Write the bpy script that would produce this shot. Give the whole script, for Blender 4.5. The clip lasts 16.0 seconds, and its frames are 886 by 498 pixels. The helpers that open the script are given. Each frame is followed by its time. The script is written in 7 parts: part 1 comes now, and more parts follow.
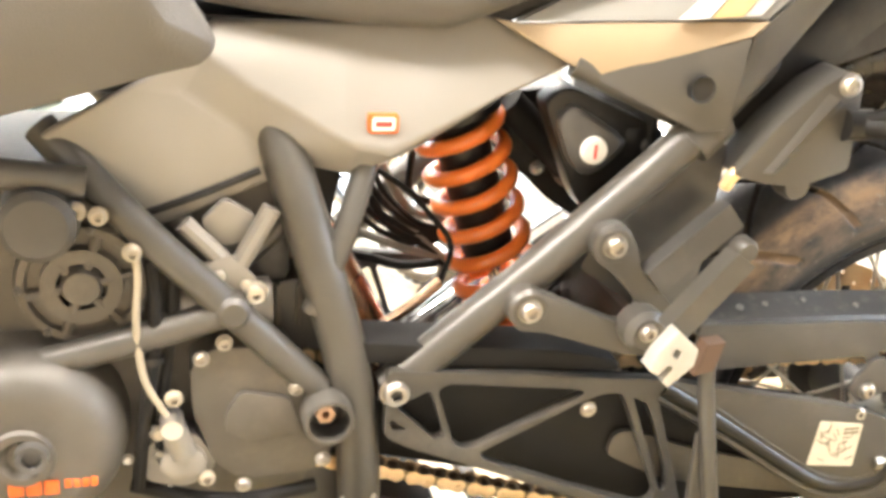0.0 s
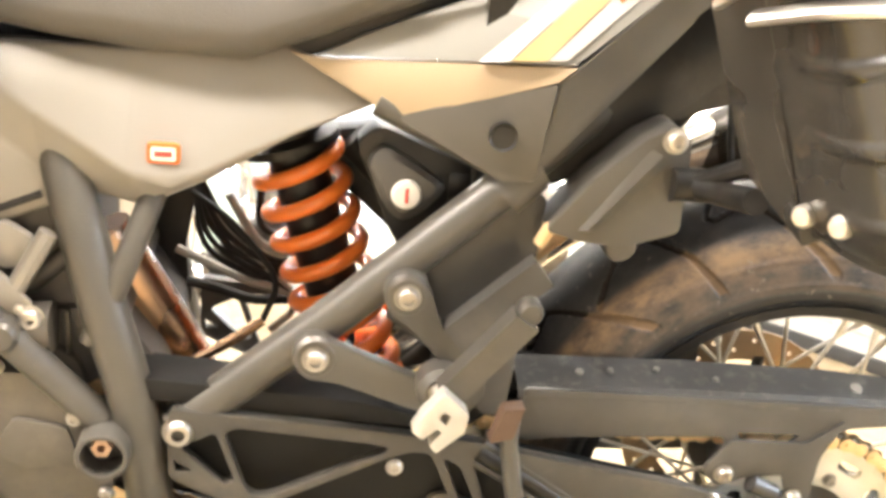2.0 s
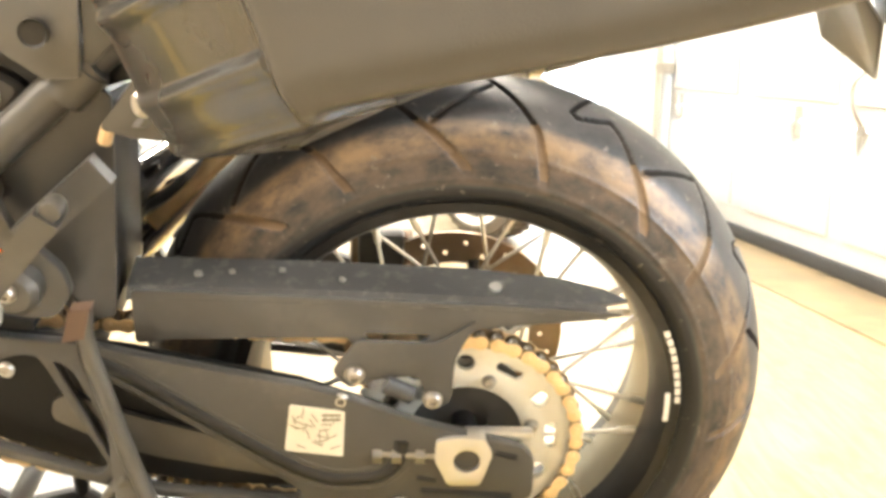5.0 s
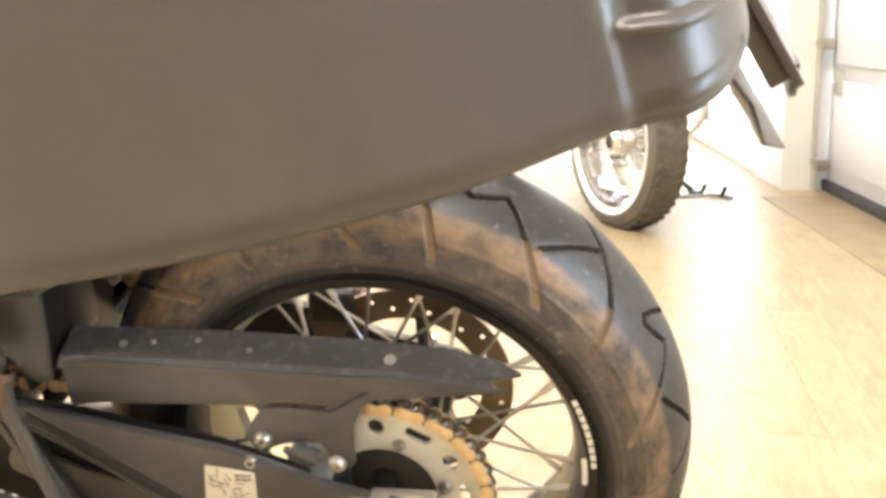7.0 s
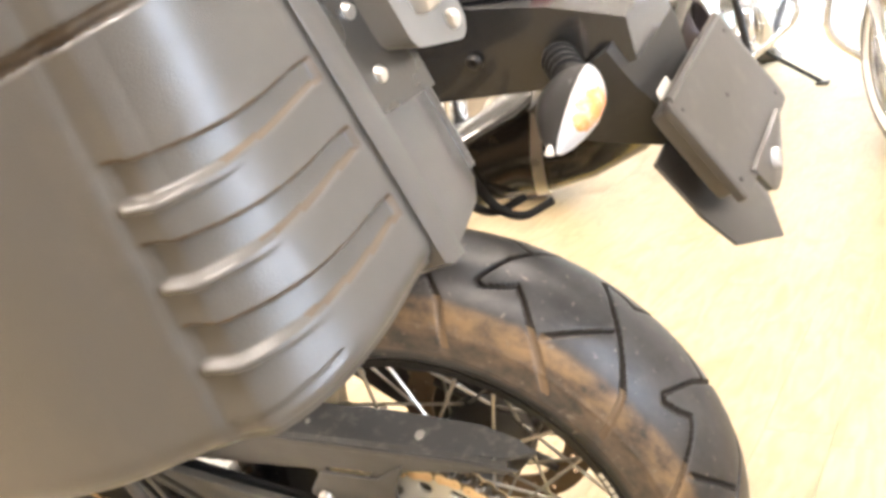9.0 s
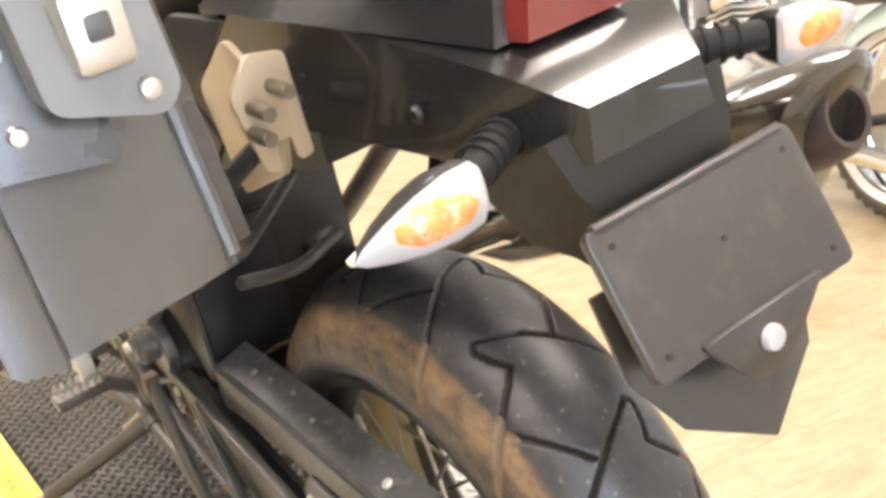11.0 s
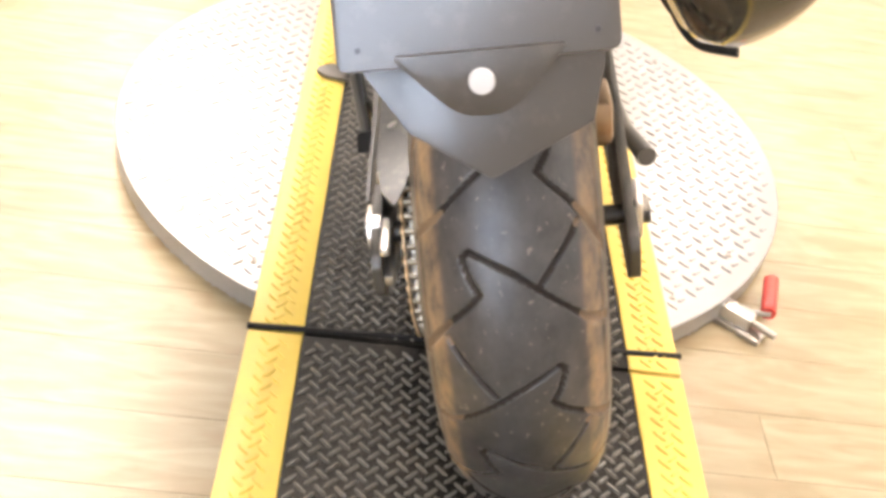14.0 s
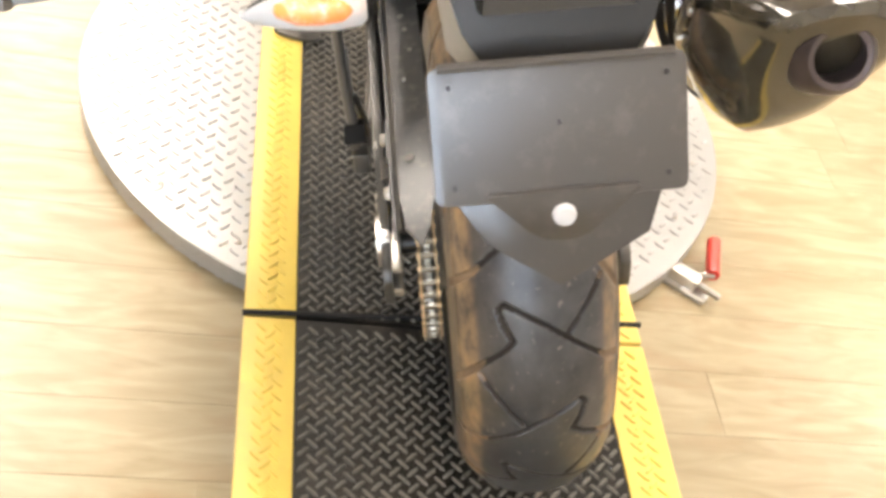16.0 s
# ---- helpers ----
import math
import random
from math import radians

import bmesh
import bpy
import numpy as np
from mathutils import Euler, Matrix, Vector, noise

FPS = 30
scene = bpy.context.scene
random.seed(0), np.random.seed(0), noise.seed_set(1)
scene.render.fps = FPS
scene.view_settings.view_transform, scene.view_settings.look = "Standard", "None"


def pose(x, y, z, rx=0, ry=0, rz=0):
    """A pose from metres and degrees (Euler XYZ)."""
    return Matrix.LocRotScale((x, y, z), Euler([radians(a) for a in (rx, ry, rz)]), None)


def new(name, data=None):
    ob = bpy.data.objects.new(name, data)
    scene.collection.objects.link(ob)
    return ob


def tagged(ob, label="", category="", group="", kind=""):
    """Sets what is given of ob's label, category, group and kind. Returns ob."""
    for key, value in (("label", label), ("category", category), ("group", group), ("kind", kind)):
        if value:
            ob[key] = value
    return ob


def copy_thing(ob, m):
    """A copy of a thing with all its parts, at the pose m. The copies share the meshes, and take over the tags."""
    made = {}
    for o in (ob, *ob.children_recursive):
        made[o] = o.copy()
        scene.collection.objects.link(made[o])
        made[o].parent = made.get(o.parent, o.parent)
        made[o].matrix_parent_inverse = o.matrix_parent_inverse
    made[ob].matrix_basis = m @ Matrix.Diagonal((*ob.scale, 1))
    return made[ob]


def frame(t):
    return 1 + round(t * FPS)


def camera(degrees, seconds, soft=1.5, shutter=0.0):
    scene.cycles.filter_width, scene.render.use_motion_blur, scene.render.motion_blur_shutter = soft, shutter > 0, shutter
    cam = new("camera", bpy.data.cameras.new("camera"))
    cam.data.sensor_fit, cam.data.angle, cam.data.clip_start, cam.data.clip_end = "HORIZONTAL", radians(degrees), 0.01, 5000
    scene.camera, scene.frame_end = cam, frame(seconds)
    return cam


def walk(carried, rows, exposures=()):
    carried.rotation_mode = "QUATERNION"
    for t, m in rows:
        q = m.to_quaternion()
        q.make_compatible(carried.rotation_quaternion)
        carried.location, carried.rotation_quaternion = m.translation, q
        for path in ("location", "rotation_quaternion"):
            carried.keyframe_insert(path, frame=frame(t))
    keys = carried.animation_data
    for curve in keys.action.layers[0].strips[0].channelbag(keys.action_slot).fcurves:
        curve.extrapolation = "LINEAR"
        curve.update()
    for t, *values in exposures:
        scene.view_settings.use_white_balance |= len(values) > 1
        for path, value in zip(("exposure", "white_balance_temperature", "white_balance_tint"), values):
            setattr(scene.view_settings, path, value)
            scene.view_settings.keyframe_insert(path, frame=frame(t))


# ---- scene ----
# ---- camera and walk ----
cam = camera(43.93, 16.0, soft=3.6)
PATH = [
    # seconds, place, yaw, pitch, roll
    (0, -0.7947, -1.1023, 0.6936, -14.83, -7.41, 0.22),
    (0.5, -0.7175, -1.1117, 0.7156, -15.87, -7.73, 0.17),
    (1, -0.6242, -1.1099, 0.7526, -14.71, -5.46, 0.27),
    (1.5, -0.5809, -1.1062, 0.7575, -12.35, -4.67, 3.26),
    (2, -0.5030, -1.1088, 0.7124, -7.71, -6.27, 3.42),
    (2.5, -0.4393, -1.1144, 0.6798, -9.16, -8.92, 2.17),
    (3, -0.4157, -1.0986, 0.6711, -10.10, -9.64, 2.21),
    (3.5, -0.3616, -1.1037, 0.6604, -8.27, -11.28, 0.21),
    (4, -0.2685, -1.1348, 0.6805, -8.66, -12.11, 1.88),
    (4.5, -0.1821, -1.1185, 0.6885, -7.32, -9.36, 1.08),
    (4.7, -0.1290, -1.1283, 0.6943, -5.10, -9.67, 1.03),
    (7, 0.2379, -1.1288, 0.8160, 9.12, -12.30, -1.00),
    (7.5, 0.3376, -1.0665, 0.8776, 15.92, -12.42, -3.23),
    (8, 0.4088, -1.0379, 0.9130, 16.84, -16.16, -2.60),
    (8.5, 0.4908, -1.0382, 0.9489, 25.65, -15.14, -5.95),
    (9, 0.5744, -1.0324, 0.9872, 28.95, -16.25, -8.50),
    (9.5, 0.6369, -0.9808, 1.0366, 31.10, -20.39, -7.50),
    (9.7, 0.6469, -0.9298, 1.0515, 31.90, -20.93, -4.93),
    (11.8, 0.8196, -0.4414, 1.0158, 65.34, -22.05, -0.05),
    (12, 0.8186, -0.3778, 1.0127, 67.51, -24.75, -1.75),
    (12.5, 0.8321, -0.2862, 1.0213, 75.25, -28.31, -4.42),
    (13, 0.9153, -0.2076, 1.0475, 82.04, -30.01, 2.24),
    (13.5, 0.9892, -0.1576, 1.0599, 85.22, -33.55, 7.18),
    (14, 1.0214, -0.1755, 1.1138, 84.18, -37.99, 10.52),
    (14.5, 1.0444, -0.2075, 1.1975, 81.95, -42.19, 15.58),
    (15, 1.0310, -0.2478, 1.2399, 80.45, -44.65, 17.81),
    (15.5, 0.9944, -0.3014, 1.2580, 77.55, -44.74, 18.13),
    (16, 0.9644, -0.3531, 1.2829, 73.90, -43.68, 16.64),
]
walk(cam, [(t, pose(x, y, z, 90 + p, 0, a) @ pose(0, 0, 0, 0, 0, r)) for t, x, y, z, a, p, r in PATH],
     exposures=[(0, 1.08, 6100, 12), (1, 1.14, 6100, 14), (1.6, 1.18, 6150, 14), (2.2, 0.95, 6350, 12), (3, 0.98, 6550, 12), (4, 1.12, 6500, 11), (4.7, 0.97, 6500, 10), (7, 0.24, 6350, 13), (8, 0.48, 6500, 16),
                (9, 0.38, 6450, 16), (9.5, 0.3, 6150, 14), (11.8, 0.0, 6400, 19), (12.5, 0.36, 6450, 22), (14, 0.13, 6450, 18), (16, 0.04, 6450, 14)])

# the motorcycle stands on its side stand: it leans to its left over the mat
LEAN = pose(0, 0, 0.3691, math.degrees(0.2524), 0, 0)

# ---- world, lamps ----
world = bpy.data.worlds.new("world")
scene.world = world
world.use_nodes = True
wn = world.node_tree.nodes
sky = wn.new("ShaderNodeTexSky")
sky.sky_type, sky.sun_disc, sky.sun_elevation, sky.sun_rotation = "NISHITA", False, radians(40), radians(60)
world.node_tree.links.new(sky.outputs[0], wn["Background"].inputs[0])
wn["Background"].inputs[1].default_value = 0.12


def area_lamp(name, m, sx, sy, watts, colour):
    d = bpy.data.lights.new(name, "AREA")
    d.shape, d.size, d.size_y, d.energy, d.color = "RECTANGLE", sx, sy, watts, colour
    ob = new(name, d)
    ob.matrix_world = m
    return ob


# ceiling luminaires of the showroom, and daylight in the doorway's glass
CEIL = 3.3
for lx, ly in ((-2.6, -1.6), (0.2, -1.6), (-2.6, 1.0), (0.2, 1.0), (-2.6, 3.6), (0.2, 3.6), (-5.2, -1.6), (-5.2, 2.4)):
    area_lamp("ceiling_lamp", pose(lx, ly, CEIL - 0.06), 1.3, 0.5, (150 if lx < 0 else 105) if ly < 0 else 62, (1.0, 0.92, 0.80))
EAST = pose(1.214, 3.335, 0, 0, 0, 7.5)   # frame of the east wall: y along it, x outwards
area_lamp("window_daylight", EAST @ pose(0.80, 2.25, 1.35, 0, 90, 0), 2.2, 2.2, 520, (0.68, 0.83, 1.0))
area_lamp("shopfront_daylight", EAST @ pose(-0.01, -4.2, 1.45, 0, 90, 0), 1.5, 1.0, 20, (0.62, 0.8, 1.0))


# ---- materials ----
def mat(name, base, rough=0.5, metal=0.0, var=0.25, scale=40.0, bump=0.15, fine=400.0, coat=0.0, spec=0.5, dirt=None, dirt_amount=0.0, dirt_scale=9.0, rvar=0.09, coat_rough=0.03):
    m = bpy.data.materials.new(name)
    m.use_nodes = True
    n, l = m.node_tree.nodes, m.node_tree.links
    b = n["Principled BSDF"]
    b.inputs["Metallic"].default_value, b.inputs["Coat Weight"].default_value = metal, coat
    b.inputs["Specular IOR Level"].default_value, b.inputs["Coat Roughness"].default_value = spec, coat_rough
    tc = n.new("ShaderNodeTexCoord")
    n1, n2 = n.new("ShaderNodeTexNoise"), n.new("ShaderNodeTexNoise")
    for q, s, dt in ((n1, scale * 0.25, 4), (n2, fine, 2)):
        q.inputs["Scale"].default_value, q.inputs["Detail"].default_value = s, dt
        l.new(tc.outputs["Object"], q.inputs["Vector"])
    r = n.new("ShaderNodeValToRGB")
    r.color_ramp.elements[0].position, r.color_ramp.elements[1].position = 0.3, 0.7
    r.color_ramp.elements[0].color = (*[max(0, c * (1 - var)) for c in base], 1)
    r.color_ramp.elements[1].color = (*[min(1, c * (1 + var)) for c in base], 1)
    l.new(n1.outputs[0], r.inputs[0])
    out = r.outputs[0]
    if dirt:
        n3 = n.new("ShaderNodeTexNoise")
        n3.inputs["Scale"].default_value, n3.inputs["Detail"].default_value, n3.inputs["Roughness"].default_value = dirt_scale, 6, 0.7
        l.new(tc.outputs["Object"], n3.inputs["Vector"])
        r3 = n.new("ShaderNodeMapRange")
        r3.inputs[1].default_value, r3.inputs[2].default_value, r3.inputs[4].default_value = 0.52, 0.75, dirt_amount
        l.new(n3.outputs[0], r3.inputs[0])
        mx = n.new("ShaderNodeMix")
        mx.data_type = "RGBA"
        mx.inputs[7].default_value = (*dirt, 1)
        l.new(r3.outputs[0], mx.inputs[0]), l.new(out, mx.inputs[6])
        out = mx.outputs[2]
    l.new(out, b.inputs["Base Color"])
    rr = n.new("ShaderNodeMapRange")
    rr.inputs[3].default_value, rr.inputs[4].default_value = max(0.02, rough - rvar), min(1, rough + rvar)
    l.new(n1.outputs[0], rr.inputs[0]), l.new(rr.outputs[0], b.inputs["Roughness"])
    if bump:
        bp = n.new("ShaderNodeBump")
        bp.inputs["Strength"].default_value, bp.inputs["Distance"].default_value = bump, 0.001
        l.new(n2.outputs[0], bp.inputs["Height"]), l.new(bp.outputs[0], b.inputs["Normal"])
    return m


DUST = (0.24, 0.2, 0.155)
M = dict(
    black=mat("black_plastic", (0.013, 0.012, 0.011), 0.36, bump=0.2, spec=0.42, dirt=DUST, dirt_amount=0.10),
    satin=mat("dark_satin_plastic", (0.065, 0.061, 0.056), 0.34, bump=0.25, fine=900, dirt=DUST, dirt_amount=0.16),
    frame=mat("frame_paint", (0.086, 0.079, 0.068), 0.36, metal=0.2, var=0.08, bump=0.1, dirt=DUST, dirt_amount=0.15),
    swing=mat("swingarm_paint", (0.064, 0.059, 0.051), 0.34, metal=0.2, var=0.12, bump=0.25, fine=1200, dirt=DUST, dirt_amount=0.3),
    engine=mat("engine_paint", (0.100, 0.090, 0.076), 0.42, metal=0.3, bump=0.4, fine=700, dirt=DUST, dirt_amount=0.4),
    panel=mat("grey_painted_panel", (0.25, 0.229, 0.20), 0.38, metal=0.1, var=0.04, bump=0.05, coat=0.2),
    # groove floors kept dark: their shade is part of this colour
    groove=mat("shaded_tyre_groove", (0.018, 0.013, 0.009), 0.85, var=0.4, scale=80, bump=0.2),
    cream=mat("cream_painted_panel", (0.34, 0.255, 0.16), 0.36, var=0.05, bump=0.05, coat=0.3),
    white=mat("white_painted_panel", (0.23, 0.22, 0.20), 0.35, var=0.03, bump=0.03, coat=0.3),
    cast=mat("bare_cast_alloy", (0.52, 0.50, 0.45), 0.42, metal=0.35, var=0.12, scale=120, bump=0.3),
    decal_o=mat("orange_decal", (0.75, 0.14, 0.02), 0.4, var=0.05, bump=0),
    stripe=mat("white_stripe_decal", (0.46, 0.45, 0.42), 0.4, var=0.05, bump=0),
    decal_y=mat("yellow_decal", (0.52, 0.38, 0.17), 0.4, var=0.05, bump=0),
    decal_w=mat("white_decal", (0.75, 0.73, 0.68), 0.4, var=0.04, bump=0),
    orange=mat("orange_spring_paint", (0.98, 0.23, 0.035), 0.3, var=0.06, bump=0.05, coat=0.4),
    seat=mat("seat_vinyl", (0.115, 0.106, 0.094), 0.5, var=0.08, bump=0.5, fine=600),
    case=mat("case_plastic", (0.076, 0.070, 0.062), 0.30, var=0.05, scale=6, bump=0.22, fine=900, spec=0.44, rvar=0.03, dirt=DUST, dirt_amount=0.14, dirt_scale=4),
    latch=mat("latch_plastic", (0.15, 0.142, 0.128), 0.42, var=0.05, bump=0.1, spec=0.4),
    case_groove=mat("dusty_case_groove", (0.075, 0.052, 0.032), 0.6, var=0.2, scale=60, bump=0.2),
    case_black=mat("case_front_plastic", (0.034, 0.031, 0.027), 0.27, coat=0.4, var=0.1, bump=0.1, dirt=DUST, dirt_amount=0.08),
    groove_dust=mat("dusty_tyre_groove", (0.15, 0.10, 0.058), 0.8, var=0.3, scale=80, bump=0.2),
    guard_top=mat("scuffed_guard_plastic", (0.055, 0.052, 0.048), 0.36, var=0.15, bump=0.2, dirt=(0.4, 0.36, 0.28), dirt_amount=0.3, dirt_scale=60),
    rust=mat("brown_rusted_steel", (0.09, 0.052, 0.032), 0.55, var=0.3, bump=0.4),
    barrel=mat("rim_inner_face", (0.30, 0.27, 0.20), 0.38, metal=0.7, var=0.2, dirt=(0.25, 0.18, 0.1), dirt_amount=0.4),
    case_dark=mat("case_inner_plastic", (0.07, 0.067, 0.062), 0.45, var=0.1, bump=0.3, fine=900),
    alu=mat("bare_aluminium", (0.62, 0.59, 0.54), 0.33, metal=0.9, var=0.1, bump=0.1),
    steel=mat("zinc_bolt", (0.44, 0.41, 0.365), 0.38, metal=1.0, var=0.1, bump=0.1),
    chrome=mat("chrome", (0.85, 0.85, 0.86), 0.07, metal=1.0, var=0.03, bump=0),
    sprocket=mat("sprocket_alloy", (0.72, 0.69, 0.60), 0.4, metal=0.3, var=0.10, bump=0.2, dirt=(0.4, 0.24, 0.10), dirt_amount=0.35, dirt_scale=20),
    chain=mat("gold_chain_plate", (0.80, 0.58, 0.32), 0.32, metal=0.5, var=0.2, scale=160, bump=0.2, dirt=(0.2, 0.11, 0.05), dirt_amount=0.35, dirt_scale=40),
    chain_dark=mat("grimy_chain_plate", (0.20, 0.135, 0.07), 0.4, metal=0.4, var=0.3, scale=160, bump=0.2),
    roller=mat("chain_roller_steel", (0.22, 0.18, 0.13), 0.35, metal=0.8, var=0.2),
    copper=mat("heat_tinted_pipe", (0.46, 0.31, 0.21), 0.28, metal=1.0, var=0.3, scale=30),
    spoke=mat("spoke_steel", (0.66, 0.63, 0.57), 0.3, metal=0.95, var=0.15),
    discm=mat("brake_disc_steel", (0.33, 0.24, 0.16), 0.35, metal=0.8, var=0.3, dirt=(0.26, 0.11, 0.04), dirt_amount=0.6, dirt_scale=14),
    plate=mat("plate_backing_plastic", (0.038, 0.034, 0.030), 0.30, var=0.05, bump=0.12, fine=500, rvar=0.015, coat=0.28, coat_rough=0.25, dirt=(0.15, 0.13, 0.11), dirt_amount=0.25, dirt_scale=34),
    lens=mat("clear_lens", (0.8, 0.78, 0.74), 0.12, var=0.04, bump=0.2, fine=500, coat=0.6),
    amber=mat("amber_bulb", (0.90, 0.26, 0.07), 0.3, var=0.25, scale=260, bump=0, dirt=(0.88, 0.74, 0.64), dirt_amount=0.9, dirt_scale=70),
    carbon=mat("carbon_muffler", (0.030, 0.024, 0.015), 0.16, var=0.4, scale=200, coat=0.7, bump=0.1),
    gloss=mat("gloss_black_plastic", (0.014, 0.013, 0.012), 0.22, var=0.1, bump=0.1, coat=0.4, dirt=DUST, dirt_amount=0.06),
    road_tyre=mat("dusty_cruiser_tyre", (0.105, 0.088, 0.068), 0.6, var=0.2, scale=60, bump=0.3),
    smoked=mat("smoked_lamp_lens", (0.14, 0.018, 0.014), 0.15, var=0.1, bump=0, coat=0.5),
    bright_sleeve=mat("polished_sleeve", (0.66, 0.63, 0.58), 0.16, metal=1.0, var=0.15, scale=60, bump=0.1),
    reflector=mat("white_reflector", (0.42, 0.41, 0.40), 0.25, var=0.05, bump=0.3, fine=900, coat=0.4),
    outlet=mat("burnt_outlet_steel", (0.050, 0.036, 0.033), 0.42, metal=0.4, var=0.3, scale=80),
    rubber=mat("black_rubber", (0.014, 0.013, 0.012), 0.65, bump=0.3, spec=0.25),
    label=mat("warning_label", (0.66, 0.60, 0.47), 0.5, var=0.06, bump=0),
    ink=mat("label_ink", (0.23, 0.19, 0.13), 0.6, bump=0),
    red=mat("red_plastic", (0.68, 0.06, 0.04), 0.35, bump=0),
    yellow=mat("yellow_border_rubber", (0.72, 0.52, 0.10), 0.45, var=0.1, bump=0.3, dirt=(0.45, 0.33, 0.12), dirt_amount=0.4),
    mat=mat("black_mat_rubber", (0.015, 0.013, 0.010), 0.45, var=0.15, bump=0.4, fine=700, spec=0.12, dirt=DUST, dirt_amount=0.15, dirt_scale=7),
    # bars paler than the field: the window's glint is put into this colour
    mat_tread=mat("glint_mat_tread", (0.125, 0.113, 0.092), 0.34, var=0.2, bump=0.3, fine=700, dirt=DUST, dirt_amount=0.3, dirt_scale=7),
    tread=mat("disc_tread_alloy", (0.40, 0.39, 0.37), 0.32, metal=0.4, var=0.06, bump=0.2, dirt=(0.5, 0.47, 0.42), dirt_amount=0.3),
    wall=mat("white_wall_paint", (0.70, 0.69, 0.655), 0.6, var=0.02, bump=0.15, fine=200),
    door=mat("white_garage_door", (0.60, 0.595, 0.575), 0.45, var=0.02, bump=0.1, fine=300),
    # darker than the other walls only to throw back less light
    wall_dim=mat("low_bounce_wall_paint", (0.38, 0.37, 0.35), 0.6, var=0.05, bump=0.15, fine=200),
    sill=mat("brown_floor_strip", (0.25, 0.19, 0.11), 0.45, var=0.25, scale=30, bump=0.2),
    ceil=mat("ceiling_paint", (0.60, 0.585, 0.555), 0.8, var=0.03),
    gasket=mat("black_door_seal", (0.03, 0.03, 0.03), 0.6),
    cream_hose=mat("cream_hose", (0.36, 0.31, 0.23), 0.45, var=0.1),
    gtank=mat("pale_green_paint", (0.42, 0.5, 0.45), 0.25, var=0.03, coat=0.6, bump=0),
    whitewall=mat("whitewall_rubber", (0.78, 0.76, 0.72), 0.5, var=0.04),
)


def glow(name, colour, strength):
    m = bpy.data.materials.new(name)
    m.use_nodes = True
    b = m.node_tree.nodes["Principled BSDF"]
    b.inputs["Emission Color"].default_value, b.inputs["Emission Strength"].default_value = (*colour, 1), strength
    return m


M["glow_lamp"] = glow("lamp_diffuser", (1.0, 0.87, 0.7), 9.0)
M["glow_sky"] = glow("daylight_backdrop", (0.72, 0.85, 1.0), 8.5)


def wood_material():
    """Light oak laminate, tinted board by board."""
    m = bpy.data.materials.new("oak_laminate")
    m.use_nodes = True
    n, l = m.node_tree.nodes, m.node_tree.links
    b = n["Principled BSDF"]
    tc, info = n.new("ShaderNodeTexCoord"), n.new("ShaderNodeObjectInfo")
    mp = n.new("ShaderNodeMapping")
    mp.inputs["Scale"].default_value = (34, 6.0, 1)
    add = n.new("ShaderNodeVectorMath")
    comb = n.new("ShaderNodeCombineXYZ")
    mul = n.new("ShaderNodeMath")
    mul.operation, mul.inputs[1].default_value = "MULTIPLY", 37.0
    geo = n.new("ShaderNodeNewGeometry")
    sm = n.new("ShaderNodeMath")
    l.new(info.outputs["Random"], sm.inputs[0]), l.new(geo.outputs["Random Per Island"], sm.inputs[1])
    l.new(sm.outputs[0], mul.inputs[0])
    l.new(mul.outputs[0], comb.inputs[0]), l.new(mul.outputs[0], comb.inputs[1])
    l.new(tc.outputs["Object"], mp.inputs[0]), l.new(mp.outputs[0], add.inputs[0]), l.new(comb.outputs[0], add.inputs[1])
    nz, nf = n.new("ShaderNodeTexNoise"), n.new("ShaderNodeTexNoise")
    nz.inputs["Scale"].default_value, nz.inputs["Detail"].default_value, nz.inputs["Distortion"].default_value = 1.0, 6, 1.3
    nf.inputs["Scale"].default_value, nf.inputs["Detail"].default_value = 7.0, 3
    l.new(add.outputs[0], nz.inputs["Vector"]), l.new(add.outputs[0], nf.inputs["Vector"])
    r = n.new("ShaderNodeValToRGB")
    r.color_ramp.elements[0].position, r.color_ramp.elements[1].position = 0.3, 0.68
    r.color_ramp.elements[0].color, r.color_ramp.elements[1].color = (0.290, 0.224, 0.122, 1), (0.384, 0.310, 0.190, 1)
    l.new(nz.outputs[0], r.inputs[0])
    hs = n.new("ShaderNodeHueSaturation")
    mr = n.new("ShaderNodeMapRange")
    mr.inputs[2].default_value, mr.inputs[3].default_value, mr.inputs[4].default_value = 2.0, 0.92, 1.06
    l.new(sm.outputs[0], mr.inputs[0]), l.new(mr.outputs[0], hs.inputs["Value"])
    l.new(r.outputs[0], hs.inputs["Color"])
    # brown knots and heartwood clouds scattered over the boards
    mk = n.new("ShaderNodeMapping")
    mk.inputs["Scale"].default_value = (9, 4.5, 1)
    offset = n.new("ShaderNodeVectorMath")
    kn, kr, mix = n.new("ShaderNodeTexNoise"), n.new("ShaderNodeMapRange"), n.new("ShaderNodeMixRGB")
    kn.inputs["Scale"].default_value, kn.inputs["Detail"].default_value, kn.inputs["Distortion"].default_value = 1.0, 3, 0.8
    kr.inputs[1].default_value, kr.inputs[2].default_value, kr.inputs[4].default_value = 0.54, 0.72, 0.75
    mix.inputs[2].default_value = (0.285, 0.190, 0.095, 1)
    l.new(tc.outputs["Object"], mk.inputs[0]), l.new(mk.outputs[0], offset.inputs[0]), l.new(comb.outputs[0], offset.inputs[1])
    l.new(offset.outputs[0], kn.inputs["Vector"]), l.new(kn.outputs[0], kr.inputs[0]), l.new(kr.outputs[0], mix.inputs[0])
    l.new(hs.outputs[0], mix.inputs[1]), l.new(mix.outputs[0], b.inputs["Base Color"])
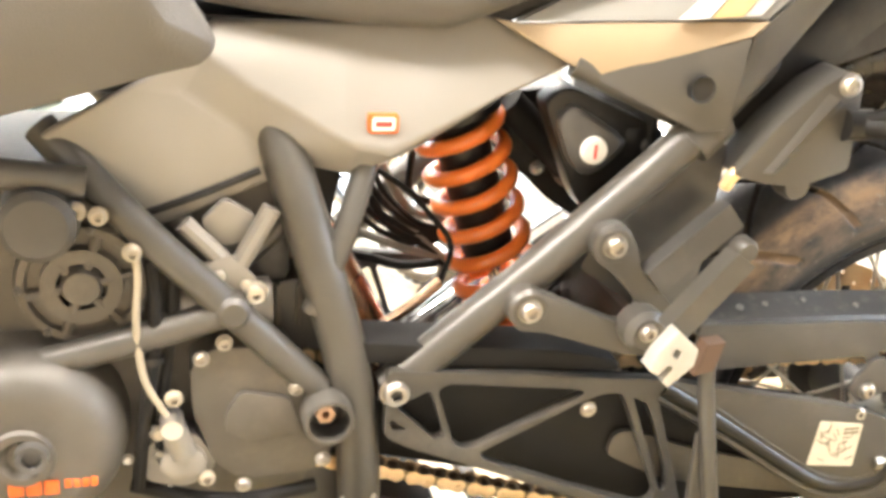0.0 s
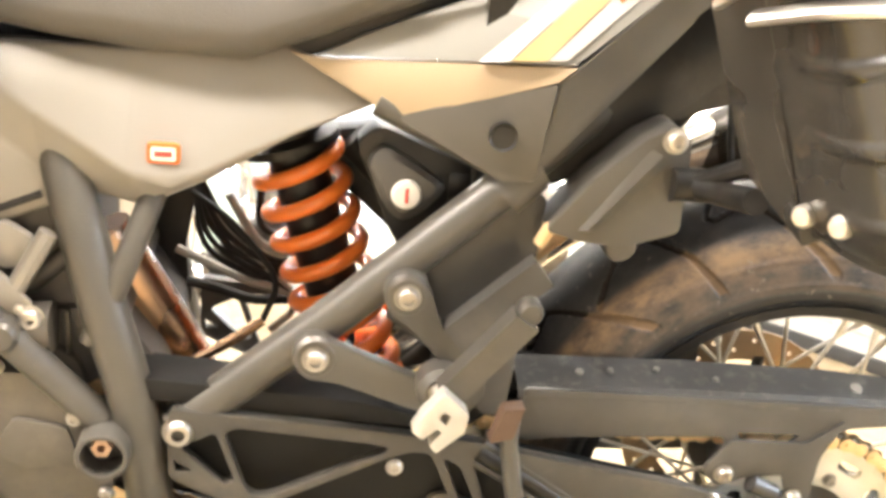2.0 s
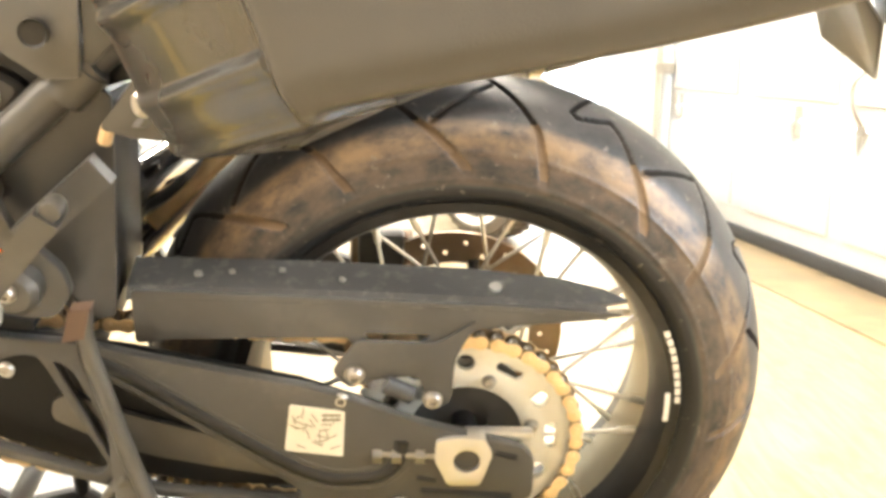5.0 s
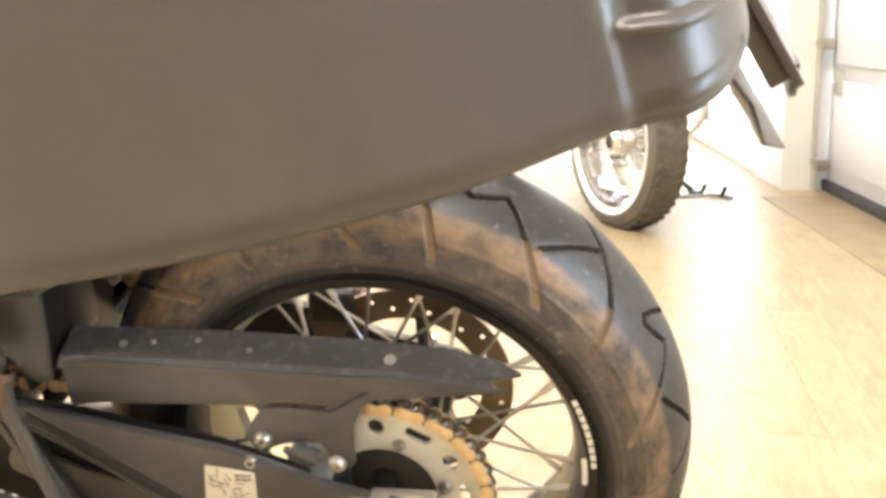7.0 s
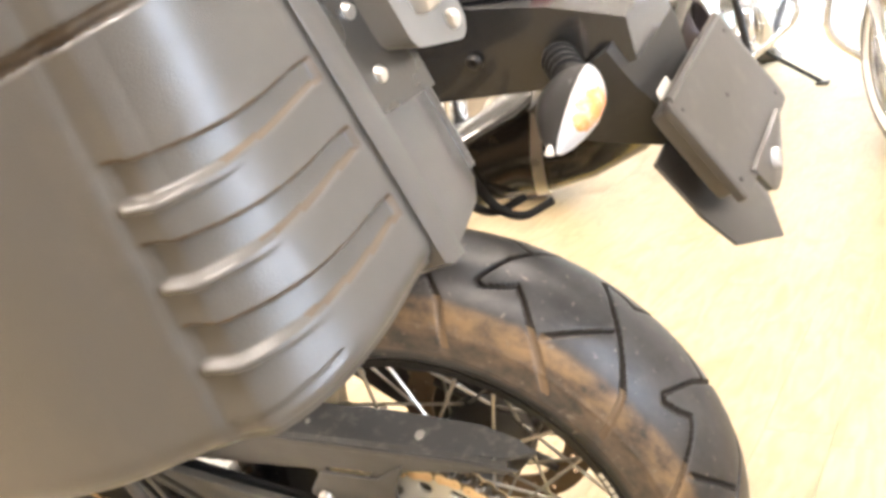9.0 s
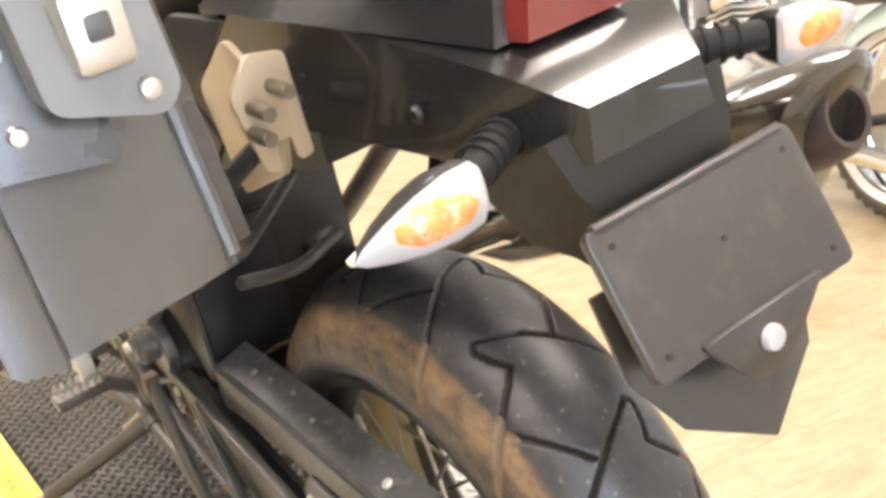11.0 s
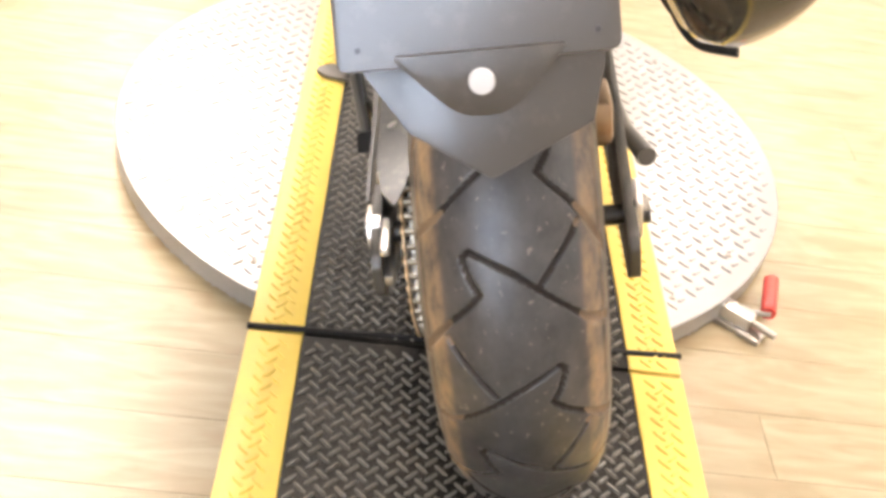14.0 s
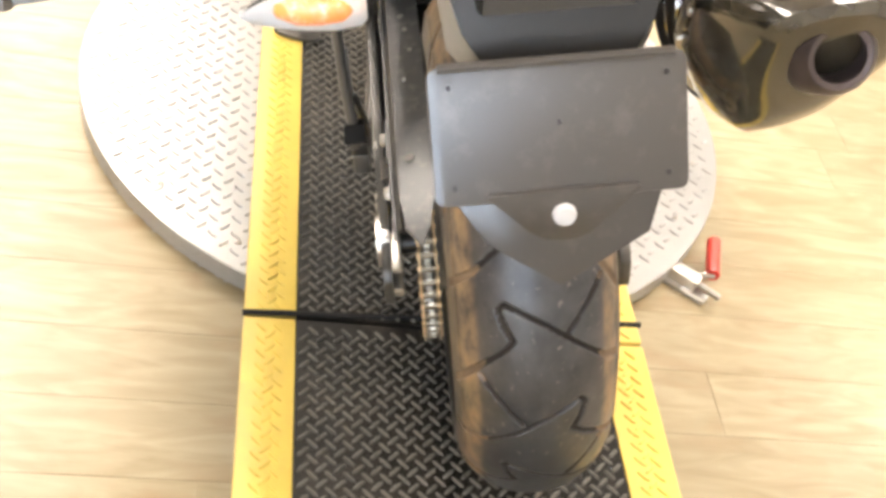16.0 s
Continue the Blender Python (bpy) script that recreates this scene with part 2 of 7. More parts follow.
    b.inputs["Roughness"].default_value = 0.36
    bp = n.new("ShaderNodeBump")
    bp.inputs["Strength"].default_value, bp.inputs["Distance"].default_value = 0.2, 0.0006
    l.new(nf.outputs[0], bp.inputs["Height"]), l.new(bp.outputs[0], b.inputs["Normal"])
    return m


M["wood"] = wood_material()


def tyre_material():
    """Worn tyre rubber with brown road dust on the shoulders and in the grooves."""
    m = bpy.data.materials.new("tyre_rubber")
    m.use_nodes = True
    n, l = m.node_tree.nodes, m.node_tree.links
    b = n["Principled BSDF"]
    b.inputs["Roughness"].default_value = 0.43
    tc = n.new("ShaderNodeTexCoord")
    sep = n.new("ShaderNodeSeparateXYZ")
    l.new(tc.outputs["Object"], sep.inputs[0])
    ln = n.new("ShaderNodeVectorMath")
    ln.operation = "LENGTH"
    cz = n.new("ShaderNodeCombineXYZ")
    l.new(sep.outputs[0], cz.inputs[0]), l.new(sep.outputs[2], cz.inputs[2]), l.new(cz.outputs[0], ln.inputs[0])
    nz, ns = n.new("ShaderNodeTexNoise"), n.new("ShaderNodeTexNoise")
    nz.inputs["Scale"].default_value, nz.inputs["Detail"].default_value, nz.inputs["Roughness"].default_value = 16, 6, 0.65
    ns.inputs["Scale"].default_value = 300
    ang = n.new("ShaderNodeMath")
    ang.operation = "ARCTAN2"
    l.new(sep.outputs[2], ang.inputs[0]), l.new(sep.outputs[0], ang.inputs[1])
    polar, spread = n.new("ShaderNodeCombineXYZ"), n.new("ShaderNodeVectorMath")
    spread.operation, spread.inputs[1].default_value = "MULTIPLY", (0.50, 3.0, 2.0)
    l.new(ang.outputs[0], polar.inputs[0]), l.new(ln.outputs["Value"], polar.inputs[1]), l.new(sep.outputs[1], polar.inputs[2])
    l.new(polar.outputs[0], spread.inputs[0]), l.new(spread.outputs[0], nz.inputs["Vector"])
    l.new(tc.outputs["Object"], ns.inputs["Vector"])
    band = n.new("ShaderNodeValToRGB")
    el = band.color_ramp.elements
    el[0].position, el[0].color = 0.0, (0.0, 0.0, 0.0, 1)
    el[1].position, el[1].color = 1.0, (0.0, 0.0, 0.0, 1)
    for p, v in ((0.19, 0.0), (0.215, 0.22), (0.42, 0.36), (0.53, 0.62), (0.62, 1.0), (0.74, 0.95), (0.80, 0.08)):
        e = el.new(p)
        e.color = (v, v, v, 1)
    mr = n.new("ShaderNodeMapRange")
    mr.inputs[1].default_value, mr.inputs[2].default_value = 0.225, 0.318
    l.new(ln.outputs["Value"], mr.inputs[0]), l.new(mr.outputs[0], band.inputs[0])
    n2 = n.new("ShaderNodeMapRange")
    n2.inputs[1].default_value, n2.inputs[2].default_value = 0.33, 0.62
    l.new(nz.outputs[0], n2.inputs[0])
    f = n.new("ShaderNodeMath")
    f.operation = "MULTIPLY"
    l.new(band.outputs[0], f.inputs[0]), l.new(n2.outputs[0], f.inputs[1])
    base = n.new("ShaderNodeValToRGB")
    base.color_ramp.elements[0].position, base.color_ramp.elements[1].position = 0.34, 0.68
    base.color_ramp.elements[0].color, base.color_ramp.elements[1].color = (0.020, 0.020, 0.021, 1), (0.046, 0.045, 0.045, 1)
    l.new(nz.outputs[0], base.inputs[0])
    mx = n.new("ShaderNodeMix")
    mx.data_type = "RGBA"
    mx.inputs[7].default_value = (0.225, 0.142, 0.072, 1)
    # the bead beside the rim stays clean and black
    bead, bm_ = n.new("ShaderNodeMapRange"), n.new("ShaderNodeMix")
    bm_.data_type = "RGBA"
    bead.inputs[1].default_value, bead.inputs[2].default_value = 0.2395, 0.2425
    bm_.inputs[6].default_value = (0.010, 0.010, 0.010, 1)
    l.new(ln.outputs["Value"], bead.inputs[0]), l.new(bead.outputs[0], bm_.inputs[0]), l.new(base.outputs[0], bm_.inputs[7])
    l.new(f.outputs[0], mx.inputs[0]), l.new(bm_.outputs[2], mx.inputs[6])
    grit = n.new("ShaderNodeTexNoise")
    grit.inputs["Scale"].default_value, grit.inputs["Detail"].default_value = 130, 2
    gr = n.new("ShaderNodeMapRange")
    gr.inputs[1].default_value, gr.inputs[2].default_value, gr.inputs[4].default_value = 0.66, 0.74, 0.5
    gm = n.new("ShaderNodeMix")
    gm.data_type = "RGBA"
    gm.inputs[7].default_value = (0.22, 0.19, 0.15, 1)
    l.new(tc.outputs["Object"], grit.inputs["Vector"]), l.new(grit.outputs[0], gr.inputs[0]), l.new(gr.outputs[0], gm.inputs[0])
    l.new(mx.outputs[2], gm.inputs[6]), l.new(gm.outputs[2], b.inputs["Base Color"])
    bp = n.new("ShaderNodeBump")
    bp.inputs["Strength"].default_value, bp.inputs["Distance"].default_value = 0.25, 0.0006
    l.new(ns.outputs[0], bp.inputs["Height"]), l.new(bp.outputs[0], b.inputs["Normal"])
    return m


M["tyre"] = tyre_material()


# ---- mesh helpers ----
def finish(name, bm, material, smooth=True):
    bmesh.ops.recalc_face_normals(bm, faces=bm.faces[:])
    me = bpy.data.meshes.new(name)
    bm.to_mesh(me)
    bm.free()
    me.materials.append(M[material] if isinstance(material, str) else material)
    if smooth:
        me.shade_smooth()
        me.set_sharp_from_angle(angle=radians(35))
    return me


def part(name, bm, material, parent, label=""):
    ob = new(name, finish(name, bm, material))
    ob.parent = parent
    return tagged(ob, label=label)


def thing(name, m, label, category, group="", kind=""):
    ob = new(name)
    ob.matrix_world = m
    return tagged(ob, label, category, group, kind)


def solid(name, bm, material, label, category="", group="", kind=""):
    return tagged(new(name, finish(name, bm, material)), label, category, group, kind)


def bevelled(bm, w, seg=2, angle=30):
    es = [e for e in bm.edges if len(e.link_faces) == 2 and e.calc_face_angle(0) > radians(angle)]
    if es and w > 0:
        bmesh.ops.bevel(bm, geom=es, offset=w, segments=seg, profile=0.5, affect="EDGES", clamp_overlap=True)
    return bm


def box(lo, hi, w=0.002, m=None, bm=None):
    out = bm or bmesh.new()
    tmp = bmesh.new()
    bmesh.ops.create_cube(tmp, size=1)
    for v in tmp.verts:
        v.co = Vector([(lo[i] + hi[i]) / 2 + v.co[i] * (hi[i] - lo[i]) for i in range(3)])
    bevelled(tmp, w)
    return join(out, tmp, m)


def join(out, tmp, m=None):
    """Puts the mesh tmp, moved by m, into out."""
    if m is not None:
        bmesh.ops.transform(tmp, matrix=m, verts=tmp.verts[:])
    d = bpy.data.meshes.new("tmp")
    tmp.to_mesh(d)
    tmp.free()
    out.from_mesh(d)
    bpy.data.meshes.remove(d)
    return out


def slab(outline, y0, y1, w=0.002, holes=(), bm=None):
    """An outline in x and z, with holes, drawn out from y0 to y1."""
    tmp = bmesh.new()
    for loop in (outline, *holes):
        vs = [tmp.verts.new((x, y0, z)) for x, z in loop]
        for a, b in zip(vs, vs[1:] + vs[:1]):
            tmp.edges.new((a, b))
    bmesh.ops.triangle_fill(tmp, use_beauty=True, use_dissolve=False, edges=tmp.edges[:])
    ex = bmesh.ops.extrude_face_region(tmp, geom=tmp.faces[:])
    for g in ex["geom"]:
        if isinstance(g, bmesh.types.BMVert):
            g.co.y = y1
    bmesh.ops.recalc_face_normals(tmp, faces=tmp.faces[:])
    bevelled(tmp, w, angle=50)
    return join(bm or bmesh.new(), tmp)


def rounded(points, r, n=4):
    """A closed outline with its corners rounded."""
    out = []
    k = len(points)
    for i, p in enumerate(points):
        p, a, b = Vector(p), Vector(points[i - 1]), Vector(points[(i + 1) % k])
        da, db = (a - p), (b - p)
        ra = min(r, da.length * 0.45, db.length * 0.45)
        p0, p1 = p + da.normalized() * ra, p + db.normalized() * ra
        for j in range(n + 1):
            t = j / n
            out.append(tuple((1 - t) ** 2 * p0 + 2 * t * (1 - t) * p + t * t * p1))
    return out


def smooth_path(points, n=6, r=0.03):
    pts = [Vector(p) for p in points]
    out = [pts[0]]
    for a, p, b in zip(pts, pts[1:], pts[2:]):
        da, db = a - p, b - p
        ra = min(r, da.length * 0.45, db.length * 0.45)
        p0, p1 = p + da.normalized() * ra, p + db.normalized() * ra
        out += [(1 - t) ** 2 * p0 + 2 * t * (1 - t) * p + t * t * p1 for t in (j / n for j in range(n + 1))]
    return out + [pts[-1]]


def tube(points, r, seg=14, bend=0.03, flat=1.0, bm=None, r1=None):
    """A round bar along points, with rounded bends and closed ends."""
    bm = bm or bmesh.new()
    path = smooth_path(points, r=bend) if len(points) > 2 else [Vector(p) for p in points]
    rings = []
    up = None
    for i, p in enumerate(path):
        d = (path[min(i + 1, len(path) - 1)] - path[max(i - 1, 0)]).normalized()
        if up is None:
            up = d.orthogonal().normalized()
        up = (up - d * up.dot(d)).normalized()
        side = d.cross(up)
        rr = r if r1 is None else r + (r1 - r) * i / max(1, len(path) - 1)
        rings.append([bm.verts.new(p + rr * (math.cos(a) * up + flat * math.sin(a) * side)) for a in np.linspace(0, 2 * math.pi, seg, False)])
    for a, b in zip(rings, rings[1:]):
        for j in range(seg):
            bm.faces.new((a[j - 1], a[j], b[j], b[j - 1]))
    bm.faces.new(rings[0][::-1])
    bm.faces.new(rings[-1])
    return bm


def turned(profile, seg=32, m=None, bm=None, closed=False):
    """A profile of (radius, y) turned round the y axis."""
    tmp = bmesh.new()
    rings = []
    for r, y in profile:
        if r < 1e-6:
            rings.append([tmp.verts.new((0, y, 0))])
        else:
            rings.append([tmp.verts.new((r * math.cos(a), y, r * math.sin(a))) for a in np.linspace(0, 2 * math.pi, seg, False)])
    pairs = list(zip(rings, rings[1:])) + ([(rings[-1], rings[0])] if closed else [])
    for a, b in pairs:
        for j in range(seg):
            q = [a[j - 1], a[j], b[j], b[j - 1]] if len(a) > 1 and len(b) > 1 else ([a[0], b[j], b[j - 1]] if len(a) == 1 else [a[j - 1], a[j], b[0]])
            tmp.faces.new(q)
    return join(bm or bmesh.new(), tmp, m)


def facing(x, y, z, rx=0, rz=0):
    return pose(x, y, z, rx, 0, rz)


def bolt(parent, x, y, z, r=0.009, h=0.006, material="steel", name="bolt"):
    """A domed button head with a hex socket and a washer, facing the left side."""
    bm = turned([(r * 1.12, 0), (r * 1.12, -0.0015), (r, -0.0015), (r * 0.96, -h * 0.6), (r * 0.75, -h), (r * 0.45, -h * 1.05), (r * 0.45, -h * 0.4), (0, -h * 0.4)], 18)
    ob = part(name, bm, material, parent)
    ob.matrix_local = pose(x, y, z)
    return ob


def loft(sections, bm=None, close=True):
    """Skin over equal loops of points."""
    bm = bm or bmesh.new()
    rings = [[bm.verts.new(p) for p in s] for s in sections]
    k = len(rings[0])
    for a, b in zip(rings, rings[1:]):
        for j in range(k):
            bm.faces.new((a[j - 1], a[j], b[j], b[j - 1]))
    if close:
        bm.faces.new(rings[0][::-1])
        bm.faces.new(rings[-1])
    return bm


# ---- the room ----
GX = 1.40   # the wall with the garage door, behind the tail
def room():
    wall = lambda n, lo, hi, paint="wall", lab="plain white painted showroom wall": solid(n, box(lo, hi, 0), paint, lab, "wall", kind="structure")
    wall("wall_north", (-8.15, 6.8, 0), (GX + 1.2, 6.95, CEIL))
    wall("wall_west", (-8.3, -4.0, 0), (-8.15, 6.95, CEIL))
    # unseen wall; its grey is there to hold down the fill light
    wall("wall_south", (-8.15, -4.15, 0), (GX + 2.0, -4.0, CEIL), "wall_dim", "unseen showroom wall, toned down to lessen the fill light")
    # the east wall stands askew; it has the garage door and a glazed opening
    def ew(n, lo, hi):
        wall(n, lo, hi).matrix_world = EAST
    ew("wall_east", (0.0, -7.6, 0), (0.2, -4.75, CEIL))
    ew("wall_east_middle", (0.0, -3.65, 0), (0.2, -2.55, CEIL))
    ew("wall_east_parapet", (0.0, -4.75, 0), (0.2, -3.65, 0.45))
    ew("wall_east_transom", (0.0, -4.75, 2.45), (0.2, -3.65, CEIL))
    ew("wall_east_pier", (-0.17, 0.60, 0), (0.2, 1.05, CEIL))
    ew("wall_east_head", (0.0, -2.55, 2.75), (0.2, 0.60, CEIL))
    ew("wall_east_sill", (-0.15, 1.05, 0), (0.2, 3.0, 0.12))
    ew("wall_east_lintel", (-0.15, 1.05, 2.5), (0.2, 3.0, CEIL))
    ew("wall_east_end", (-0.15, 3.0, 0), (0.2, 4.2, CEIL))
    solid("ceiling", box((-8.3, -4.15, CEIL), (GX + 2.0, 6.95, CEIL + 0.1), 0), "ceil", "plain off-white ceiling of the showroom", "ceiling", kind="structure")
    sub = solid("floor", box((-8.3, -4.15, -0.1), (GX + 2.0, 6.95, -0.0012), 0), "wood", "light oak laminate plank floor", "floor", kind="structure")
    # planks run along y
    rng = random.Random(5)
    near, far = [], bmesh.new()
    w, g = 0.125, 0.0008
    x = -8.1
    while x < GX + 1.9:
        y = -4.0 - rng.random() * 1.2
        while y < 6.8:
            a, b = max(y, -4.0), min(y + 1.22, 6.8)
            if b - a > 0.02:
                x1 = x + w
                if -1.9 < x < 1.35 and -1.6 < (a + b) / 2 < 4.6:
                    near.append((x, a, x1, b))
                else:
                    box((x + g / 2, a + g / 2, -0.02), (x1 - g / 2, b - g / 2, 0), 0, bm=far)
            y += 1.22
        x += w
    for x0, a, x1, b in near:
        bm = box((x0 + g / 2, a + g / 2, -0.02), (x1 - g / 2, b - g / 2, 0), 0.0004)
        ob = new("plank", finish("plank", bm, "wood", False))
        ob.parent = sub
    me = finish("planks", far, "wood", False)
    ob = new("planks", me)
    ob.parent = sub
    tagged(ob, "light oak laminate planks farther off", kind="stuff")
    # garage door of horizontal sections with hinges and a rubber seal
    door = thing("garage_door", EAST @ pose(0, -0.97, 0), "white sectional garage door, closed, with black bottom seal", "garage door")
    for i in range(6):
        bm = box((0.02, -1.55, 0.05 + i * 0.44), (0.07, 1.55, 0.05 + i * 0.44 + 0.432), 0.006)
        for yy in (-1.15, -0.38, 0.38, 1.15):
            box((0.008, yy - 0.33, 0.05 + i * 0.44 + 0.07), (0.022, yy + 0.33, 0.05 + i * 0.44 + 0.37), 0.006, bm=bm)
        part("door_section", bm, "door", door)
    part("seal", box((0.0, -1.55, 0.004), (0.06, 1.55, 0.052), 0.004), "gasket", door, "black rubber bottom seal")
    for i in range(1, 6):
        for yy in (-1.42, -0.55, 0.32, 1.42):
            bm = box((-0.006, yy - 0.03, 0.05 + i * 0.44 - 0.055), (0.021, yy + 0.03, 0.05 + i * 0.44 + 0.05), 0.004)
            tube([(-0.008, yy - 0.03, 0.05 + i * 0.44 - 0.004), (-0.008, yy + 0.03, 0.05 + i * 0.44 - 0.004)], 0.006, 8, bm=bm)
            part("hinge", bm, "alu", door, "galvanised steel hinge")
    lh = part("lift_handle", tube([(0.004, -0.112, 0.665), (-0.026, -0.118, 0.640), (-0.030, -0.108, 0.600), (-0.030, -0.126, 0.545), (0.004, -0.124, 0.500)], 0.0055, 10, bend=0.03), "steel", door, "dull steel lift handle")
    part("handle_plate", box((0.000, -0.150, 0.468), (0.010, -0.100, 0.500), 0.003), "steel", lh)
    part("handle_tab", slab(rounded([(-0.145, 0.468), (-0.108, 0.468), (-0.126, 0.395)], 0.004, 2), -0.002, 0.004, 0.001), "steel", lh).matrix_local = Matrix.Rotation(radians(90), 4, "Z")
    sill = solid("door_sill_board", box((-0.30, -2.55, 0.0004), (0.0, 0.42, 0.0045), 0.001), "sill", "thin brown strip on the floor along the garage door", "board", kind="structure")
    sill.matrix_world = EAST
    tr = bmesh.new()
    box((-0.045, 1.56, 0.0), (-0.02, 1.58, 2.7), 0.003, bm=tr)
    box((-0.045, 1.50, 0.0), (-0.04, 1.58, 2.7), 0.002, bm=tr)
    part("track", tr, "alu", door, "galvanised vertical roller track")
    for z in (0.1, 0.62, 1.2):
        bm = box((-0.05, 1.46, z), (0.0, 1.545, z + 0.05), 0.004)
        tube([(-0.035, 1.48, z + 0.03), (-0.035, 1.57, z + 0.03)], 0.016, 10, bm=bm)
        part("roller", bm, "steel", door, "zinc roller bracket")
    # glazed shop window beside it
    win = thing("window_1", EAST @ pose(-0.05, 2.02, -0.1), "aluminium framed shop window with daylight outside", "window", kind="structure")
    for lo, hi in (((-0.04, -0.95, 0.22), (0.04, 0.95, 0.30)), ((-0.04, -0.95, 2.42), (0.04, 0.95, 2.5)), ((-0.04, -0.95, 0.30), (0.04, -0.87, 2.42)), ((-0.04, 0.87, 0.30), (0.04, 0.95, 2.42)), ((-0.03, -0.03, 0.3), (0.03, 0.03, 2.42))):
        part("window_frame", box(lo, hi, 0.004), "alu", win)
    for ya, yb in ((-0.87, -0.03), (0.03, 0.87)):
        p = part("pane", box((-0.004, ya, 0.3), (0.004, yb, 2.42), 0), M["glass"], win)
        p.visible_shadow = False
    w2 = thing("window_2", EAST @ pose(0.1, -4.2, 0), "aluminium framed shop window with daylight outside", "window", kind="structure")
    for lo, hi in (((-0.04, -0.55, 0.45), (0.04, 0.55, 0.52)), ((-0.04, -0.55, 2.38), (0.04, 0.55, 2.45)), ((-0.04, -0.55, 0.52), (0.04, -0.48, 2.38)), ((-0.04, 0.48, 0.52), (0.04, 0.55, 2.38))):
        part("window_frame", box(lo, hi, 0.004), "alu", w2)
    p = part("pane", box((-0.004, -0.48, 0.52), (0.004, 0.48, 2.38), 0), M["glass"], w2)
    p.visible_shadow = False
    bd = solid("backdrop_daylight", box((0.9, -6.5, -0.5), (0.92, 4.6, 3.5), 0), "glow_sky", "bright daylight outside the shop window", "backdrop", kind="structure")
    bd.matrix_world = EAST
    # ceiling luminaires
    first = None
    for lx, ly in ((-2.6, -1.6), (0.2, -1.6), (-2.6, 1.0), (0.2, 1.0), (-2.6, 3.6), (0.2, 3.6), (-5.2, -1.6), (-5.2, 2.4)):
        if first is None:
            first = thing("ceiling_light", pose(lx, ly, CEIL), "flat white ceiling light panel, lit", "ceiling light", "ceiling lights")
            part("frame", slab([(-0.7, -0.3), (0.7, -0.3), (0.7, 0.3), (-0.7, 0.3)], 0, 0.05, 0.004, holes=([(-0.66, -0.26), (0.66, -0.26), (0.66, 0.26), (-0.66, 0.26)],)), "alu", first).matrix_local = pose(0, 0, 0, -90)
            part("diffuser", box((-0.66, -0.26, -0.03), (0.66, 0.26, -0.02), 0.002), "glow_lamp", first, "glowing opal diffuser")
        else:
            copy_thing(first, pose(lx, ly, CEIL))


glass = bpy.data.materials.new("window_glass")
glass.use_nodes = True
gb = glass.node_tree.nodes["Principled BSDF"]
gb.inputs["Transmission Weight"].default_value, gb.inputs["Roughness"].default_value, gb.inputs["IOR"].default_value = 1.0, 0.0, 1.45
M["glass"] = glass


# ---- turntable, mats ----
DX, DY, DR = -0.714, -0.020, 0.603   # the disc's centre and radius
Z_DISC, Z_MAT = 0.048, 0.060


def lozenges(rect, pitch, size, z, h, keep=lambda x, y: True, turn=45):
    """Raised tread-plate bars, in alternating directions."""
    x0, y0, x1, y1 = rect
    vs, fs = [], []
    c, s = math.cos(radians(turn)), math.sin(radians(turn))
    L, W = size
    ring = [(-L, 0), (-L * 0.55, W), (L * 0.55, W), (L, 0), (L * 0.55, -W), (-L * 0.55, -W)]
    top = [(-L * 0.72, 0), (-L * 0.5, W * 0.45), (L * 0.5, W * 0.45), (L * 0.72, 0), (L * 0.5, -W * 0.45), (-L * 0.5, -W * 0.45)]
    # the bars stand on a lattice turned with them, so that each points at the middle of the next
    reach = int(math.hypot(x1 - x0, y1 - y0) / pitch / 2) + 2
    for i in range(-reach, reach + 1):
        for j in range(-reach, reach + 1):
            px, py = (x0 + x1) / 2 + (i * c - j * s) * pitch, (y0 + y1) / 2 + (i * s + j * c) * pitch
            if not (x0 + L < px < x1 - L and y0 + L * 0.8 < py < y1 - L * 0.8 and keep(px, py)):
                continue
            sg = 1 if (i + j) % 2 else -1
            k = len(vs)
            for loop, zz in ((ring, z), (top, z + h)):
                for a, b in loop:
                    vs.append((px + a * c - sg * b * s, py + sg * a * s + b * c, zz))
            n = 6
            fs += [tuple(k + q for q in (m_, (m_ + 1) % n, n + (m_ + 1) % n, n + m_)) for m_ in range(n)]
            fs.append(tuple(k + n + q for q in range(n)))
    me = bpy.data.meshes.new("tread")
    me.from_pydata(vs, [], fs)
    me.update()
    return me


def tread_part(name, me, material, parent, label):
    me.materials.append(M[material])
    ob = new(name, me)
    ob.parent = parent
    return tagged(ob, label, kind="stuff")


